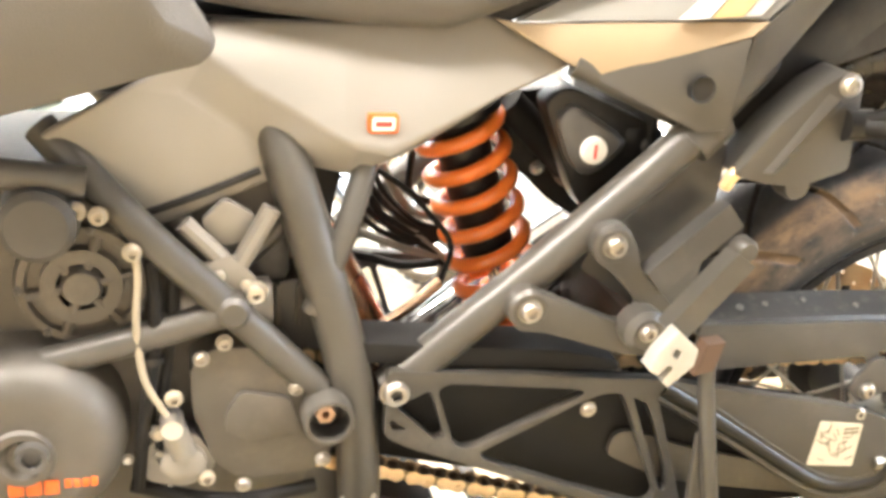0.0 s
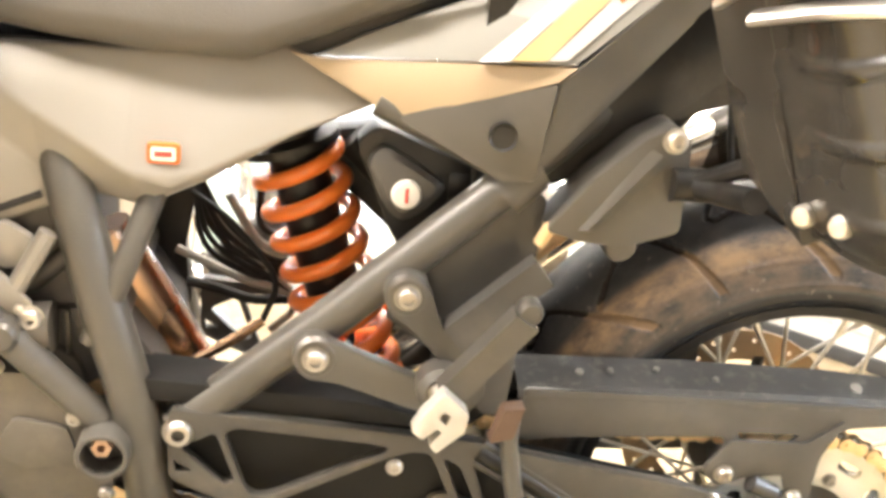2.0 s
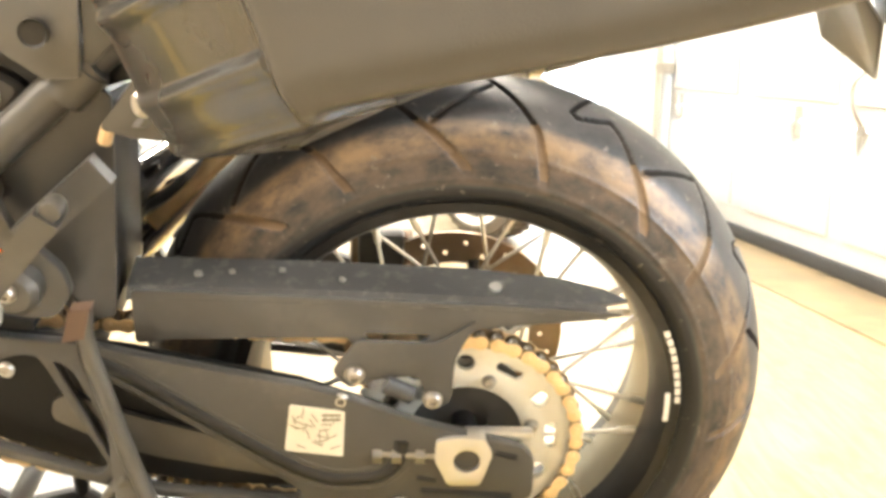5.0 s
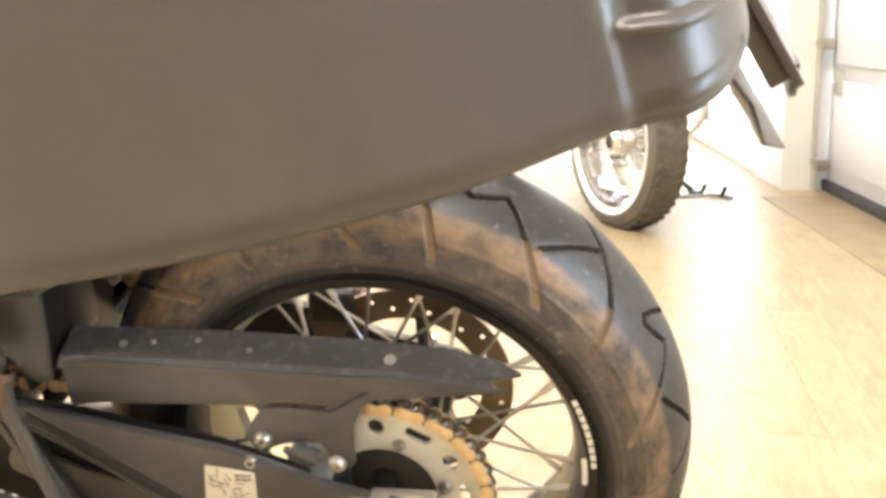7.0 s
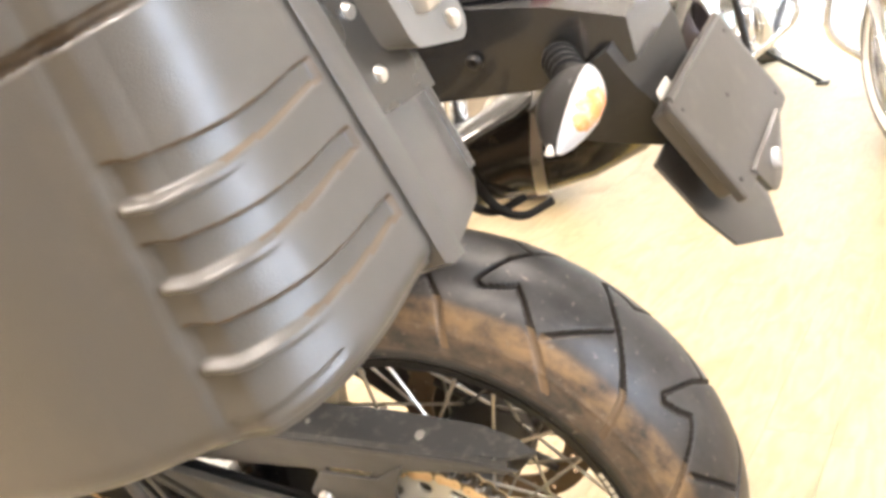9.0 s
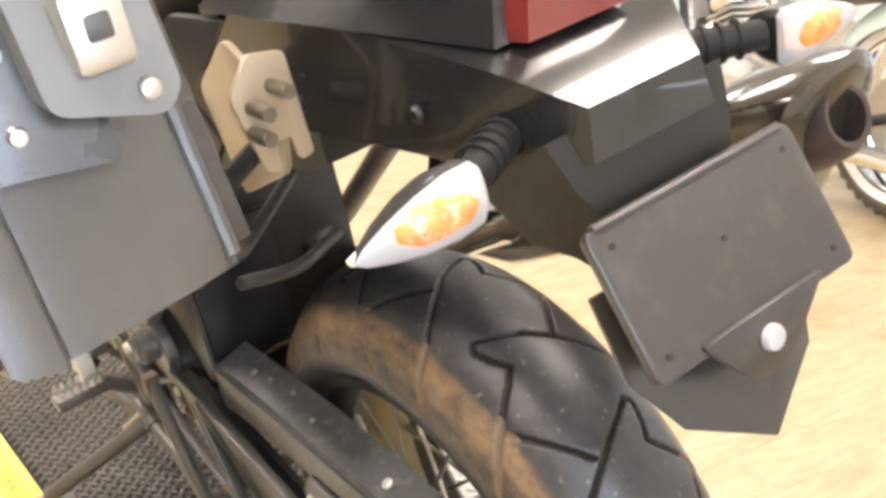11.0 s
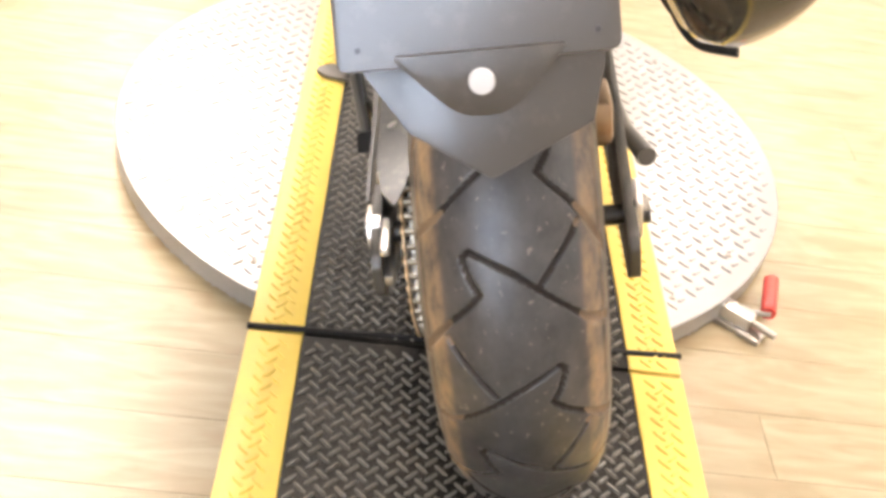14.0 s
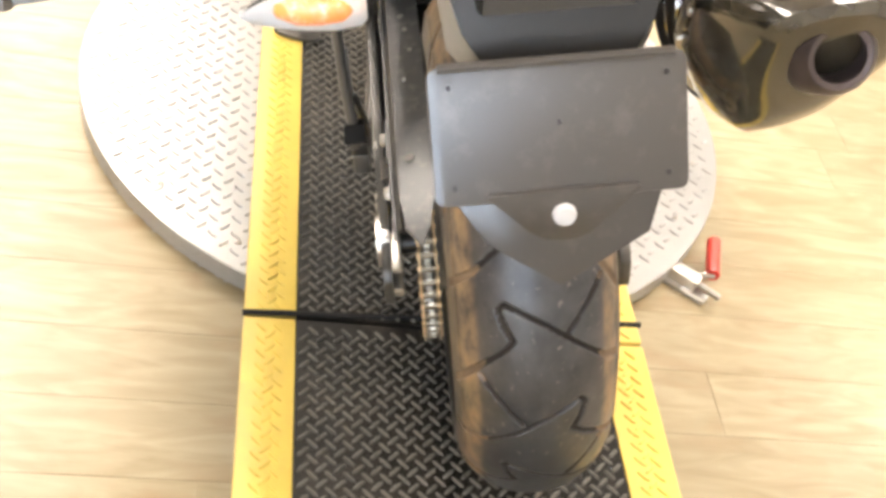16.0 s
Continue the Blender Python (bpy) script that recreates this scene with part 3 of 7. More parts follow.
def turntable():
    t = thing("turntable", pose(0, 0, 0), "round tread-plate aluminium motorcycle turntable on the floor", "turntable")
    bm = turned([(0, 0.004), (DR - 0.01, 0.004), (DR - 0.002, 0.01), (DR - 0.002, Z_DISC - 0.006), (DR, Z_DISC - 0.003), (DR - 0.001, Z_DISC - 0.0006), (DR - 0.004, Z_DISC), (0, Z_DISC)], 160)
    bmesh.ops.transform(bm, matrix=Matrix(((1, 0, 0, DX), (0, 0, -1, DY), (0, 1, 0, 0), (0, 0, 0, 1))), verts=bm.verts[:])
    part("disc", bm, "tread", t, "bright aluminium disc")
    me = lozenges((DX - DR, DY - DR, DX + DR, DY + DR), 0.0255, (0.0115, 0.0034), Z_DISC, 0.0030,
                  lambda x, y: math.hypot(x - DX, y - DY) < DR - 0.02 and abs(y) > 0.295)
    tread_part("tread", me, "tread", t, "raised tread bars")
    # the skirt shows the same plate bent down
    vs, fs = [], []
    for i in range(150):
        for r in range(2):
            a, z0, sg = 2 * math.pi * (i + 0.5 * r) / 150, 0.014 + 0.018 * r, (1 if (i + r) % 2 else -1)
            k = len(vs)
            for u, v, o in ((-0.009, -0.003, 0), (-0.006, 0.002, 0), (0.009, 0.003, 0), (0.006, -0.002, 0)):
                ca, rr = a + u / DR, DR - 0.0015 + 0.001
                vs.append((DX + rr * math.cos(ca), DY + rr * math.sin(ca), z0 + v * 1 + sg * u * 0.6))
            fs.append((k, k + 1, k + 2, k + 3))
    me = bpy.data.meshes.new("skirt_tread")
    me.from_pydata(vs, [], fs)
    tread_part("skirt_tread", me, "tread", t, "tread bars on the bent skirt")
    for i, a in enumerate(np.linspace(0, 2 * math.pi, 20, False)):
        s = part("screw", turned([(0.006, 0), (0.005, 0.0022), (0.002, 0.003), (0.0018, 0.001), (0, 0.001)], 12), "steel", t)
        s.matrix_local = pose(DX + (DR - 0.05) * math.cos(a + 0.05), DY + (DR - 0.05) * math.sin(a + 0.05), Z_DISC, 90)
    # lock with a red grip at the rim
    lock = thing("turntable_lock", pose(-0.308, 0.424, 0.0, 0, 0, 52), "steel toggle lock with red grip at the turntable's rim", "clamp")
    part("base", box((-0.02, -0.022, 0.0), (0.075, 0.022, 0.010), 0.003), "steel", lock)
    part("body", box((-0.02, -0.015, 0.010), (0.05, 0.015, 0.034), 0.004), "alu", lock)
    part("plunger", tube([(0.05, 0, 0.022), (0.092, -0.004, 0.022)], 0.006, 10), "steel", lock)
    part("lever", tube([(0.04, 0.012, 0.030), (0.066, 0.024, 0.036)], 0.005, 10), "steel", lock)
    part("grip", tube([(0.062, 0.022, 0.036), (0.030, 0.098, 0.042)], 0.0125, 14), "red", lock, "red vinyl grip")


def mats():
    Y0, Y1, B = -0.307, 0.308, 0.076
    def one(x0, x1, label):
        t = thing("floor_mat", pose(0, 0, 0), label, "mat", "floor mats under the motorcycle")
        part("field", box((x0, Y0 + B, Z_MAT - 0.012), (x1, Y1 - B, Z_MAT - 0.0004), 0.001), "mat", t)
        part("border", box((x0, Y0, Z_MAT - 0.012), (x1, Y0 + B, Z_MAT), 0.003), "yellow", t, "yellow safety border")
        part("border", box((x0, Y1 - B, Z_MAT - 0.012), (x1, Y1, Z_MAT), 0.003), "yellow", t, "yellow safety border")
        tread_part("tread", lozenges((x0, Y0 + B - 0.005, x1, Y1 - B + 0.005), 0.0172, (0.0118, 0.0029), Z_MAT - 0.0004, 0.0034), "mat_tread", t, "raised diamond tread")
        for ya, yb in ((Y0 + 0.006, Y0 + B - 0.004), (Y1 - B + 0.004, Y1 - 0.006)):
            tread_part("border_tread", lozenges((x0, ya, x1, yb), 0.0172, (0.0118, 0.0029), Z_MAT, 0.0034), "yellow", t, "raised diamond tread on the border")
    xs = -0.096
    one(xs + 0.003, 0.80, "black rubber diamond-plate mat with yellow borders")
    one(-1.9, xs - 0.004, "black rubber diamond-plate mat with yellow borders, over the disc")
    # the mat bridges from the disc to a low ramp block behind it
    solid("ramp_block", box((-0.10, -0.30, 0.002), (0.80, 0.30, Z_MAT - 0.0125), 0.002), "rubber", "black board under the rear mat", "ramp")
    solid("front_ramp_block", box((-1.9, -0.30, 0.002), (-1.325, 0.30, Z_MAT - 0.0125), 0.002), "rubber", "black board under the front mat", "ramp")
    solid("seam_strip", tube([(xs - 0.002, Y0 - 0.002, Z_MAT + 0.001), (xs - 0.020, 0.0, Z_MAT + 0.001), (xs - 0.040, Y1 + 0.004, Z_MAT + 0.001)], 0.0045, 8), "rubber", "black rubber strip in the seam between two mats", "strip")


room()
turntable()
mats()


def scaled_about_eye(ob, scale, x=0.0, y=0.0, z=0.0):
    """Scales a part about the mean camera eye, to fit the camera's view at another depth."""
    # far: the mean camera eye in the motorcycle's own frame
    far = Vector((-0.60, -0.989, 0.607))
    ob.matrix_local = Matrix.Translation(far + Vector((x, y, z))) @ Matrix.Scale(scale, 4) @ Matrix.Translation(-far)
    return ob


# ---- the motorcycle, in its own frame: x back, y to its right, z up, the rear axle at the origin ----
bike = thing("motorcycle", LEAN, "dark grey adventure motorcycle with orange spring, on its side stand", "motorcycle")
RT, HW = 0.321, 0.088       # tyre radius, half width


def tread_depth(th, alpha):
    """Groove depth on the tyre at the angle th round the wheel and alpha across the tread, both arrays in degrees."""
    # one zigzag groove from shoulder to shoulder and one short straight groove, mirrored every half pitch of 20 degrees
    lines = [[(-17, 82), (-13.5, 47), (-10, 30), (-4.1, 2), (0, -25), (-1.2, -29), (-4.6, -25), (-7.3, -19.5), (-9.4, -27), (-12.8, -43), (-22, -80)], [(-15.6, -45), (-26, -15)]]
    d = np.full(np.broadcast(th, alpha).shape, 9.0)
    kt, ka = radians(1) * RT, radians(1) * 0.083
    wide = np.clip((np.abs(alpha) - 34) / 40, 0, 1)
    for side, off in ((1, 32.0), (-1, 11.2)):
        u = ((th - off + 30) % 40.0) - 30
        for line in lines:
            for (u0, a0), (u1, a1) in zip(line, line[1:]):
                for k in ((0,) if -29 < min(u0, u1) else (-40, 0, 40)):
                    ax, ay, bx, by = side * a0 * ka, (u0 + k) * kt, side * a1 * ka, (u1 + k) * kt
                    px, py = alpha * ka, u * kt
                    t = np.clip(((px - ax) * (bx - ax) + (py - ay) * (by - ay)) / ((bx - ax) ** 2 + (by - ay) ** 2), 0, 1)
                    d = np.minimum(d, np.hypot(px - ax - t * (bx - ax), py - ay - t * (by - ay)))
    half = 0.0021 + 0.0032 * wide
    return np.clip((half + 0.0006 - d) / 0.0012, 0, 1) * (0.0050 - 0.0025 * wide) * np.clip((84 - np.abs(alpha)) / 8, 0, 1)


def tyre_mesh():
    na, nt = 1500, 132
    prof = []
    for s in np.linspace(-1, 1, nt):
        a = s * radians(98)
        prof.append((RT - 0.077 + 0.077 * math.cos(a) * 1.0, HW * math.sin(a), s * 98))
    full = [(0.213, -0.058, 999), (0.2165, -0.0665, 999), (0.2215, -0.0760, 999)] + prof + [(0.2215, 0.0760, 999), (0.2165, 0.0665, 999), (0.213, 0.058, 999)]
    R, Y, S = (np.array(c) for c in zip(*full))
    th = np.linspace(0, 2 * math.pi, na, False)[:, None]
    dep = np.where(np.abs(S[None, :]) > 90, 0.0, tread_depth(np.degrees(th), S[None, :]))
    # raised rings on the sidewall
    flat = np.abs(S[None, :])
    dep = dep - 0.0014 * np.exp(-((flat - 68) / 1.3) ** 2) - 0.0012 * np.exp(-((flat - 86) / 1.3) ** 2)
    rr = R[None, :] - 0 * th
    nr = (R[None, :] - (RT - 0.077))
    ln = np.hypot(nr, Y[None, :]) + 1e-9
    rr = rr - dep * nr / ln
    yy = Y[None, :] - dep * Y[None, :] / ln
    vs = np.stack([rr * np.cos(th), yy, rr * np.sin(th)], -1).reshape(-1, 3)
    k = len(full)
    i, j = np.meshgrid(np.arange(na), np.arange(k - 1), indexing="ij")
    ni = (i + 1) % na
    fs = np.stack([i * k + j, i * k + j + 1, ni * k + j + 1, ni * k + j], -1).reshape(-1, 4)
    me = bpy.data.meshes.new("tyre")
    me.from_pydata(vs.tolist(), [], fs.tolist())
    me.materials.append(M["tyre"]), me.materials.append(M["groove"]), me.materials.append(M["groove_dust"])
    # faces coloured by depth: painted shade mid-tread, brown dust at the shoulders
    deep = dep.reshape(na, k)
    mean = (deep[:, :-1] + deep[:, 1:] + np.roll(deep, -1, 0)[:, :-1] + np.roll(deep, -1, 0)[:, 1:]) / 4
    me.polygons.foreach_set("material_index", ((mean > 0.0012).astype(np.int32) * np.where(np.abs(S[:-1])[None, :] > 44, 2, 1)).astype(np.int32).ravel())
    me.shade_smooth()
    return me


def rear_wheel():
    rim = part("rear_wheel", turned([(0.2155, -0.066), (0.2265, -0.0775), (0.2240, -0.0808), (0.2130, -0.0785), (0.2050, -0.062), (0.2020, -0.050), (0.1985, -0.030), (0.1965, 0.0), (0.1985, 0.030), (0.2020, 0.050),
                                    (0.2055, 0.060), (0.2075, 0.0715), (0.2140, 0.0735), (0.2165, 0.0715), (0.2155, 0.066), (0.210, 0.058), (0.204, 0.0), (0.210, -0.058)], 160, closed=True), "black", bike, "black anodised spoked rim")
    part("rim_barrel", turned([(0.2040, -0.054), (0.1978, -0.030), (0.1955, 0.0), (0.1978, 0.030), (0.2040, 0.054), (0.2060, 0.050), (0.2010, 0.0), (0.2060, -0.050)], 128, closed=True), "barrel", rim, "dull inner face of the rim")
    ty = new("tyre", tyre_mesh())
    ty.parent = rim
    tagged(ty, "worn road tyre with brown dust on the shoulders")
    part("hub", turned([(0.0, -0.095), (0.03, -0.095), (0.032, -0.085), (0.060, -0.083), (0.062, -0.070), (0.045, -0.062), (0.038, -0.04), (0.038, 0.035), (0.055, 0.05), (0.058, 0.068), (0.032, 0.072), (0.03, 0.095), (0, 0.095)], 40), "satin", rim)
    # crossed spokes
    sp = None
    for i in range(36):
        a = 2 * math.pi * (i + 0.5) / 36
        sgn = 1 if i % 2 else -1
        sd = -1 if (i // 2) % 2 else 1
        ah = a + sgn * radians(58)
        p0 = Vector((0.052 * math.cos(ah), sd * 0.056, 0.052 * math.sin(ah)))
        p1 = Vector((0.2005 * math.cos(a), sd * 0.034, 0.2005 * math.sin(a)))
        d = p1 - p0
        if sp is None:
            bm = tube([(0, 0, 0), (d.length - 0.018, 0, 0)], 0.0021, 8)
            tube([(d.length - 0.02, 0, 0), (d.length, 0, 0)], 0.0036, 8, bm=bm)
            sp = finish("spoke", bm, "spoke")
        ob = new("spoke", sp)
        ob.parent = rim
        ob.matrix_local = Matrix.Translation(p0) @ d.to_track_quat("X", "Z").to_matrix().to_4x4()
    # printing on the rim: plain bars
    bm = bmesh.new()
    def arc_bar(r0, r1, a0, a1, y):
        va = [[bm.verts.new((r * math.cos(a), y, r * math.sin(a))) for r in (r0, r1)] for a in np.linspace(radians(a0), radians(a1), 6)]
        for p, q in zip(va, va[1:]):
            bm.faces.new((p[0], p[1], q[1], q[0]))
    for k in range(9):
        arc_bar(0.2180, 0.2236, 3.0 + k * 2.5, 3.0 + k * 2.5 + 2.0, -0.0814)
    part("rim_print", bm, "decal_w", rim, "small white printed bars")
    bm = bmesh.new()
    def bar2():
        va = [[bm.verts.new((r * math.cos(a), -0.0795, r * math.sin(a))) for r in (0.2085, 0.2140)] for a in np.linspace(radians(-3), radians(6), 6)]
        for p, q in zip(va, va[1:]):
            bm.faces.new((p[0], p[1], q[1], q[0]))
    bar2()
    part("rim_sticker", bm, "decal_w", rim, "white rim sticker")
    # brake disc on the right, with holes
    outer = [(0.124 * math.cos(a), 0.124 * math.sin(a)) for a in np.linspace(0, 2 * math.pi, 80, False)]
    holes = [[(0.088 * math.cos(a), 0.088 * math.sin(a)) for a in np.linspace(0, 2 * math.pi, 48, False)]]
    for i in range(30):
        a, r = 2 * math.pi * i / 30, (0.112 if i % 2 else 0.100)
        holes.append([(r * math.cos(a) + 0.0032 * math.cos(b), r * math.sin(a) + 0.0032 * math.sin(b)) for b in np.linspace(0, 2 * math.pi, 8, False)])
    part("brake_disc", slab(outer, 0.078, 0.083, 0, holes), "discm", rim, "drilled steel brake disc with brown film")
    for i in range(6):
        a = 2 * math.pi * i / 6
        part("carrier_arm", tube([(0.045 * math.cos(a), 0.08, 0.045 * math.sin(a)), (0.094 * math.cos(a + 0.3), 0.08, 0.094 * math.sin(a + 0.3))], 0.007, 8), "satin", rim)
    return rim


wheel = rear_wheel()
CY = -0.105                 # chain line
SX, SZ = 0.007, -0.012      # sprocket centre
TEETH, PIT = 42, 0.01630
SR = PIT * TEETH / (2 * math.pi)


def sprocket():
    out = []
    for i in range(TEETH):
        a = 2 * math.pi * i / TEETH
        for da, r in ((-0.30, SR - 0.004), (-0.12, SR + 0.004), (0.12, SR + 0.004), (0.30, SR - 0.004)):
            out.append(((r) * math.cos(a + da * 2 * math.pi / TEETH), r * math.sin(a + da * 2 * math.pi / TEETH)))
    holes = [[(0.056 * math.cos(a), 0.056 * math.sin(a)) for a in np.linspace(0, 2 * math.pi, 40, False)]]
    for i in range(6):
        a = 2 * math.pi * i / 6 + 0.55
        holes.append([(0.083 * math.cos(a) + 0.0085 * math.cos(b), 0.083 * math.sin(a) + 0.0085 * math.sin(b)) for b in np.linspace(0, 2 * math.pi, 14, False)])
        a += math.pi / 6
        holes.append([((0.083 + v) * math.cos(a + u), (0.083 + v) * math.sin(a + u)) for u, v in ((-0.14, -0.004), (0.14, -0.004), (0.17, 0.002), (0.14, 0.007), (-0.14, 0.007), (-0.17, 0.002))])
    out = [(x + SX, z + SZ) for x, z in out]
    holes = [[(x + SX, z + SZ) for x, z in h] for h in holes]
    sp = part("sprocket", slab(out, CY - 0.003, CY + 0.003, 0.0008, holes), "sprocket", wheel, "pale alloy rear sprocket with grimy teeth")
    for i in range(6):
        a = 2 * math.pi * i / 6 + 0.2
        bolt(wheel, SX + 0.066 * math.cos(a), CY - 0.003, SZ + 0.066 * math.sin(a), 0.0065, 0.006, name="sprocket_bolt")
    part("carrier", turned([(0.03, CY + 0.004), (0.072, CY + 0.004), (0.075, CY + 0.012), (0.06, -0.082), (0.03, -0.082)], 40, closed=True), "satin", wheel)


sprocket()


def chain():
    """Rollers and alternating side plates round the sprockets."""
    fx, fz, fr = -0.66, 0.084, 0.052
    pts = []
    a0, a1 = radians(93), radians(-108)
    for a in np.linspace(a0, a1, 40):
        pts.append(Vector((SX + SR * math.cos(a), CY, SZ + SR * math.sin(a))))
    pts += [Vector((fx + fr * math.cos(a), CY, fz + fr * math.sin(a))) for a in np.linspace(radians(-108), radians(-270), 20)]
    pts.append(pts[0].copy())
    # sag on both runs
    dense = []
    for i, (p, q) in enumerate(zip(pts, pts[1:])):
        n = max(1, int((q - p).length / 0.004))
        for k in range(n):
            t = k / n
            c = p.lerp(q, t)
            if n > 30:
                c.z += (-0.018 if p.z < 0.05 else -0.006) * math.sin(math.pi * t)
            dense.append(c)
    dense.append(dense[0])
    total = sum((b - a).length for a, b in zip(dense, dense[1:]))
    n = int(total / PIT / 2) * 2
    step = total / n
    pos, acc, want = [], 0.0, 0.0
    for a, b in zip(dense, dense[1:]):
        L = (b - a).length
        while want <= acc + L and len(pos) < n:
            pos.append(a.lerp(b, (want - acc) / L))
            want += step
        acc += L
    def eight(h, L, w, y0, y1, bm):
        o = []
        for k in range(9):
            a = radians(90 + 180 * k / 8)
            o.append((-L / 2 + h * math.cos(a), h * math.sin(a)))
        o.append((0, -w))
        for k in range(9):
            a = radians(-90 + 180 * k / 8)
            o.append((L / 2 + h * math.cos(a), h * math.sin(a)))
        o.append((0, w))
        return slab(o, y0, y1, 0.0006, bm=bm)
    bm = bmesh.new()
    for y0, y1 in ((-0.0108, -0.0092), (0.0092, 0.0108)):
        eight(0.0073, step, 0.0052, y0, y1, bm)
    for s in (-1, 1):
        turned([(0.0026, -0.0124), (0.0026, 0.0124)], 8, pose(s * step / 2, 0, 0), bm)
        turned([(0, -0.0124), (0.0026, -0.0122), (0.0026, -0.0108)], 8, pose(s * step / 2, 0, 0), bm)
    outer = finish("outer_link", bm, "chain")
    bm = bmesh.new()
    for y0, y1 in ((-0.0086, -0.0070), (0.0070, 0.0086)):
        eight(0.0073, step, 0.0052, y0, y1, bm)
    inner = finish("inner_link", bm, "chain_dark")
    roll = finish("roller", turned([(0, -0.0068), (0.0051, -0.0068), (0.0051, 0.0068), (0, 0.0068)], 12), "roller")
    head = None
    for i in range(n):
        p, q = pos[i], pos[(i + 1) % n]
        m = Matrix.Translation((p + q) / 2) @ Matrix.Rotation(-math.atan2((q - p).z, (q - p).x), 4, "Y")
        if head is None:
            head = new("drive_chain", outer)
            head.parent, head.matrix_local = bike, Matrix.Identity(4)
            head.matrix_local = m
            inv = m.inverted()
            tagged(head, "grimy gold-plated drive chain")
        else:
            ob = new("link", inner if i % 2 else outer)
            ob.parent, ob.matrix_local = head, inv @ m
        ob = new("roller", roll)
        ob.parent, ob.matrix_local = head, inv @ Matrix.Translation(p)

    part("chain_slider", slab([(-0.64, 0.075), (-0.60, 0.075), (-0.40, 0.0), (-0.24, -0.035), (-0.08, -0.045), (-0.08, -0.076), (-0.20, -0.064), (-0.30, -0.049), (-0.40, -0.030), (-0.50, -0.010), (-0.62, 0.020)], CY + 0.014, CY + 0.020, 0.001), "rubber", bike, "black plastic chain slider")


chain()


def swingarm():
    outline = rounded([(-0.602, 0.140), (-0.548, 0.135), (-0.459, 0.127), (-0.389, 0.119), (-0.337, 0.115), (-0.293, 0.104), (-0.218, 0.088), (-0.140, 0.073), (-0.108, 0.063), (-0.035, 0.035), (0.058, 0.010), (0.070, -0.004), (0.070, -0.044), (0.056, -0.056),
                       (-0.068, -0.060), (-0.152, -0.062), (-0.212, -0.056), (-0.276, -0.049), (-0.338, -0.034), (-0.419, -0.006), (-0.490, 0.025), (-0.576, 0.060), (-0.602, 0.074)], 0.006, 3)
    tri00 = rounded([(-0.598, 0.092), (-0.582, 0.081), (-0.596, 0.080)], 0.002, 2)
    tri0 = rounded([(-0.593, 0.104), (-0.563, 0.119), (-0.546, 0.071), (-0.555, 0.067)], 0.005, 3)
    tri1 = rounded([(-0.556, 0.118), (-0.546, 0.124), (-0.428, 0.111), (-0.414, 0.107), (-0.418, 0.102), (-0.514, 0.057), (-0.528, 0.055), (-0.537, 0.062)], 0.006, 3)
    tri2 = rounded([(-0.512, 0.050), (-0.417, 0.096), (-0.395, 0.104), (-0.378, 0.103), (-0.371, 0.090), (-0.345, 0.030), (-0.326, -0.013), (-0.331, -0.022), (-0.341, -0.024), (-0.418, 0.004), (-0.508, 0.042)], 0.006, 3)
    slot_a = rounded([(-0.366, 0.099), (-0.350, 0.090), (-0.337, 0.062), (-0.317, 0.008), (-0.316, -0.008), (-0.322, -0.010)], 0.005, 3)
    slot_b = rounded([(-0.340, 0.097), (-0.326, 0.097), (-0.292, 0.072), (-0.158, -0.034), (-0.146, -0.043), (-0.154, -0.051), (-0.276, -0.041), (-0.294, -0.036), (-0.303, -0.012)], 0.008, 3)
    holes = [tri00, tri0, tri1, tri2, slot_a]
    for sgn, lab in ((-1, "cast alloy swingarm with truss cut-outs"), (1, "")):
        y0, y1 = (-0.160, -0.148) if sgn < 0 else (0.128, 0.141)
        arm = part("swingarm", slab(outline, y0, y1, 0.0035, holes + [slot_b]), "swing", bike, lab)
        if sgn > 0:
            continue
        # black sheet behind the cut-outs, standing in for the shade inside the casting
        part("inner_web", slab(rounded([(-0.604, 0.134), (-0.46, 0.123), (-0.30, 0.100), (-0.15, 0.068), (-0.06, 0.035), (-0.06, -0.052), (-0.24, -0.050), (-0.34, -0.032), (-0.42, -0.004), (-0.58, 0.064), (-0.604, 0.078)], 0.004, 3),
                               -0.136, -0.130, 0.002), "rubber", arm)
    ys = -0.1605
    # ribs running over the face and the pressed lower window with its pale floor
    left = [o for o in bike.children if o.name.startswith("swingarm")][0]
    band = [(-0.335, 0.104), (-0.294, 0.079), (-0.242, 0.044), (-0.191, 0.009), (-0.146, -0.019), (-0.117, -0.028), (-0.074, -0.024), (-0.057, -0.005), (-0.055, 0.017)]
    # a raised bar whose black carries the shade of the recess
    part("recess", tube([(x, -0.1535, z) for x, z in band], 0.0095, 12, bend=0.03), "black", left, "raised black bar in place of the shaded recess along the arm")
    part("rib", tube([(x + 0.004, -0.157, z + 0.0095) for x, z in band[:6]] + [(-0.080, -0.157, -0.014), (-0.066, -0.157, 0.004)], 0.0036, 10, bend=0.03), "swing", left)
    part("rib", tube([(x - 0.005, -0.157, z - 0.0095) for x, z in band[:5]] + [(-0.115, -0.157, -0.039), (-0.070, -0.157, -0.035), (-0.048, -0.157, -0.012)], 0.0036, 10, bend=0.03), "swing", left)
    # black bars put in place of the shaded insides of the slots
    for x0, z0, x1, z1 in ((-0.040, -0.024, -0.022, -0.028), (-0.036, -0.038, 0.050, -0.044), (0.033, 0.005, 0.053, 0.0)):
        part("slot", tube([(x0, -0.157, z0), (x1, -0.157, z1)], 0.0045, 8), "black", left)
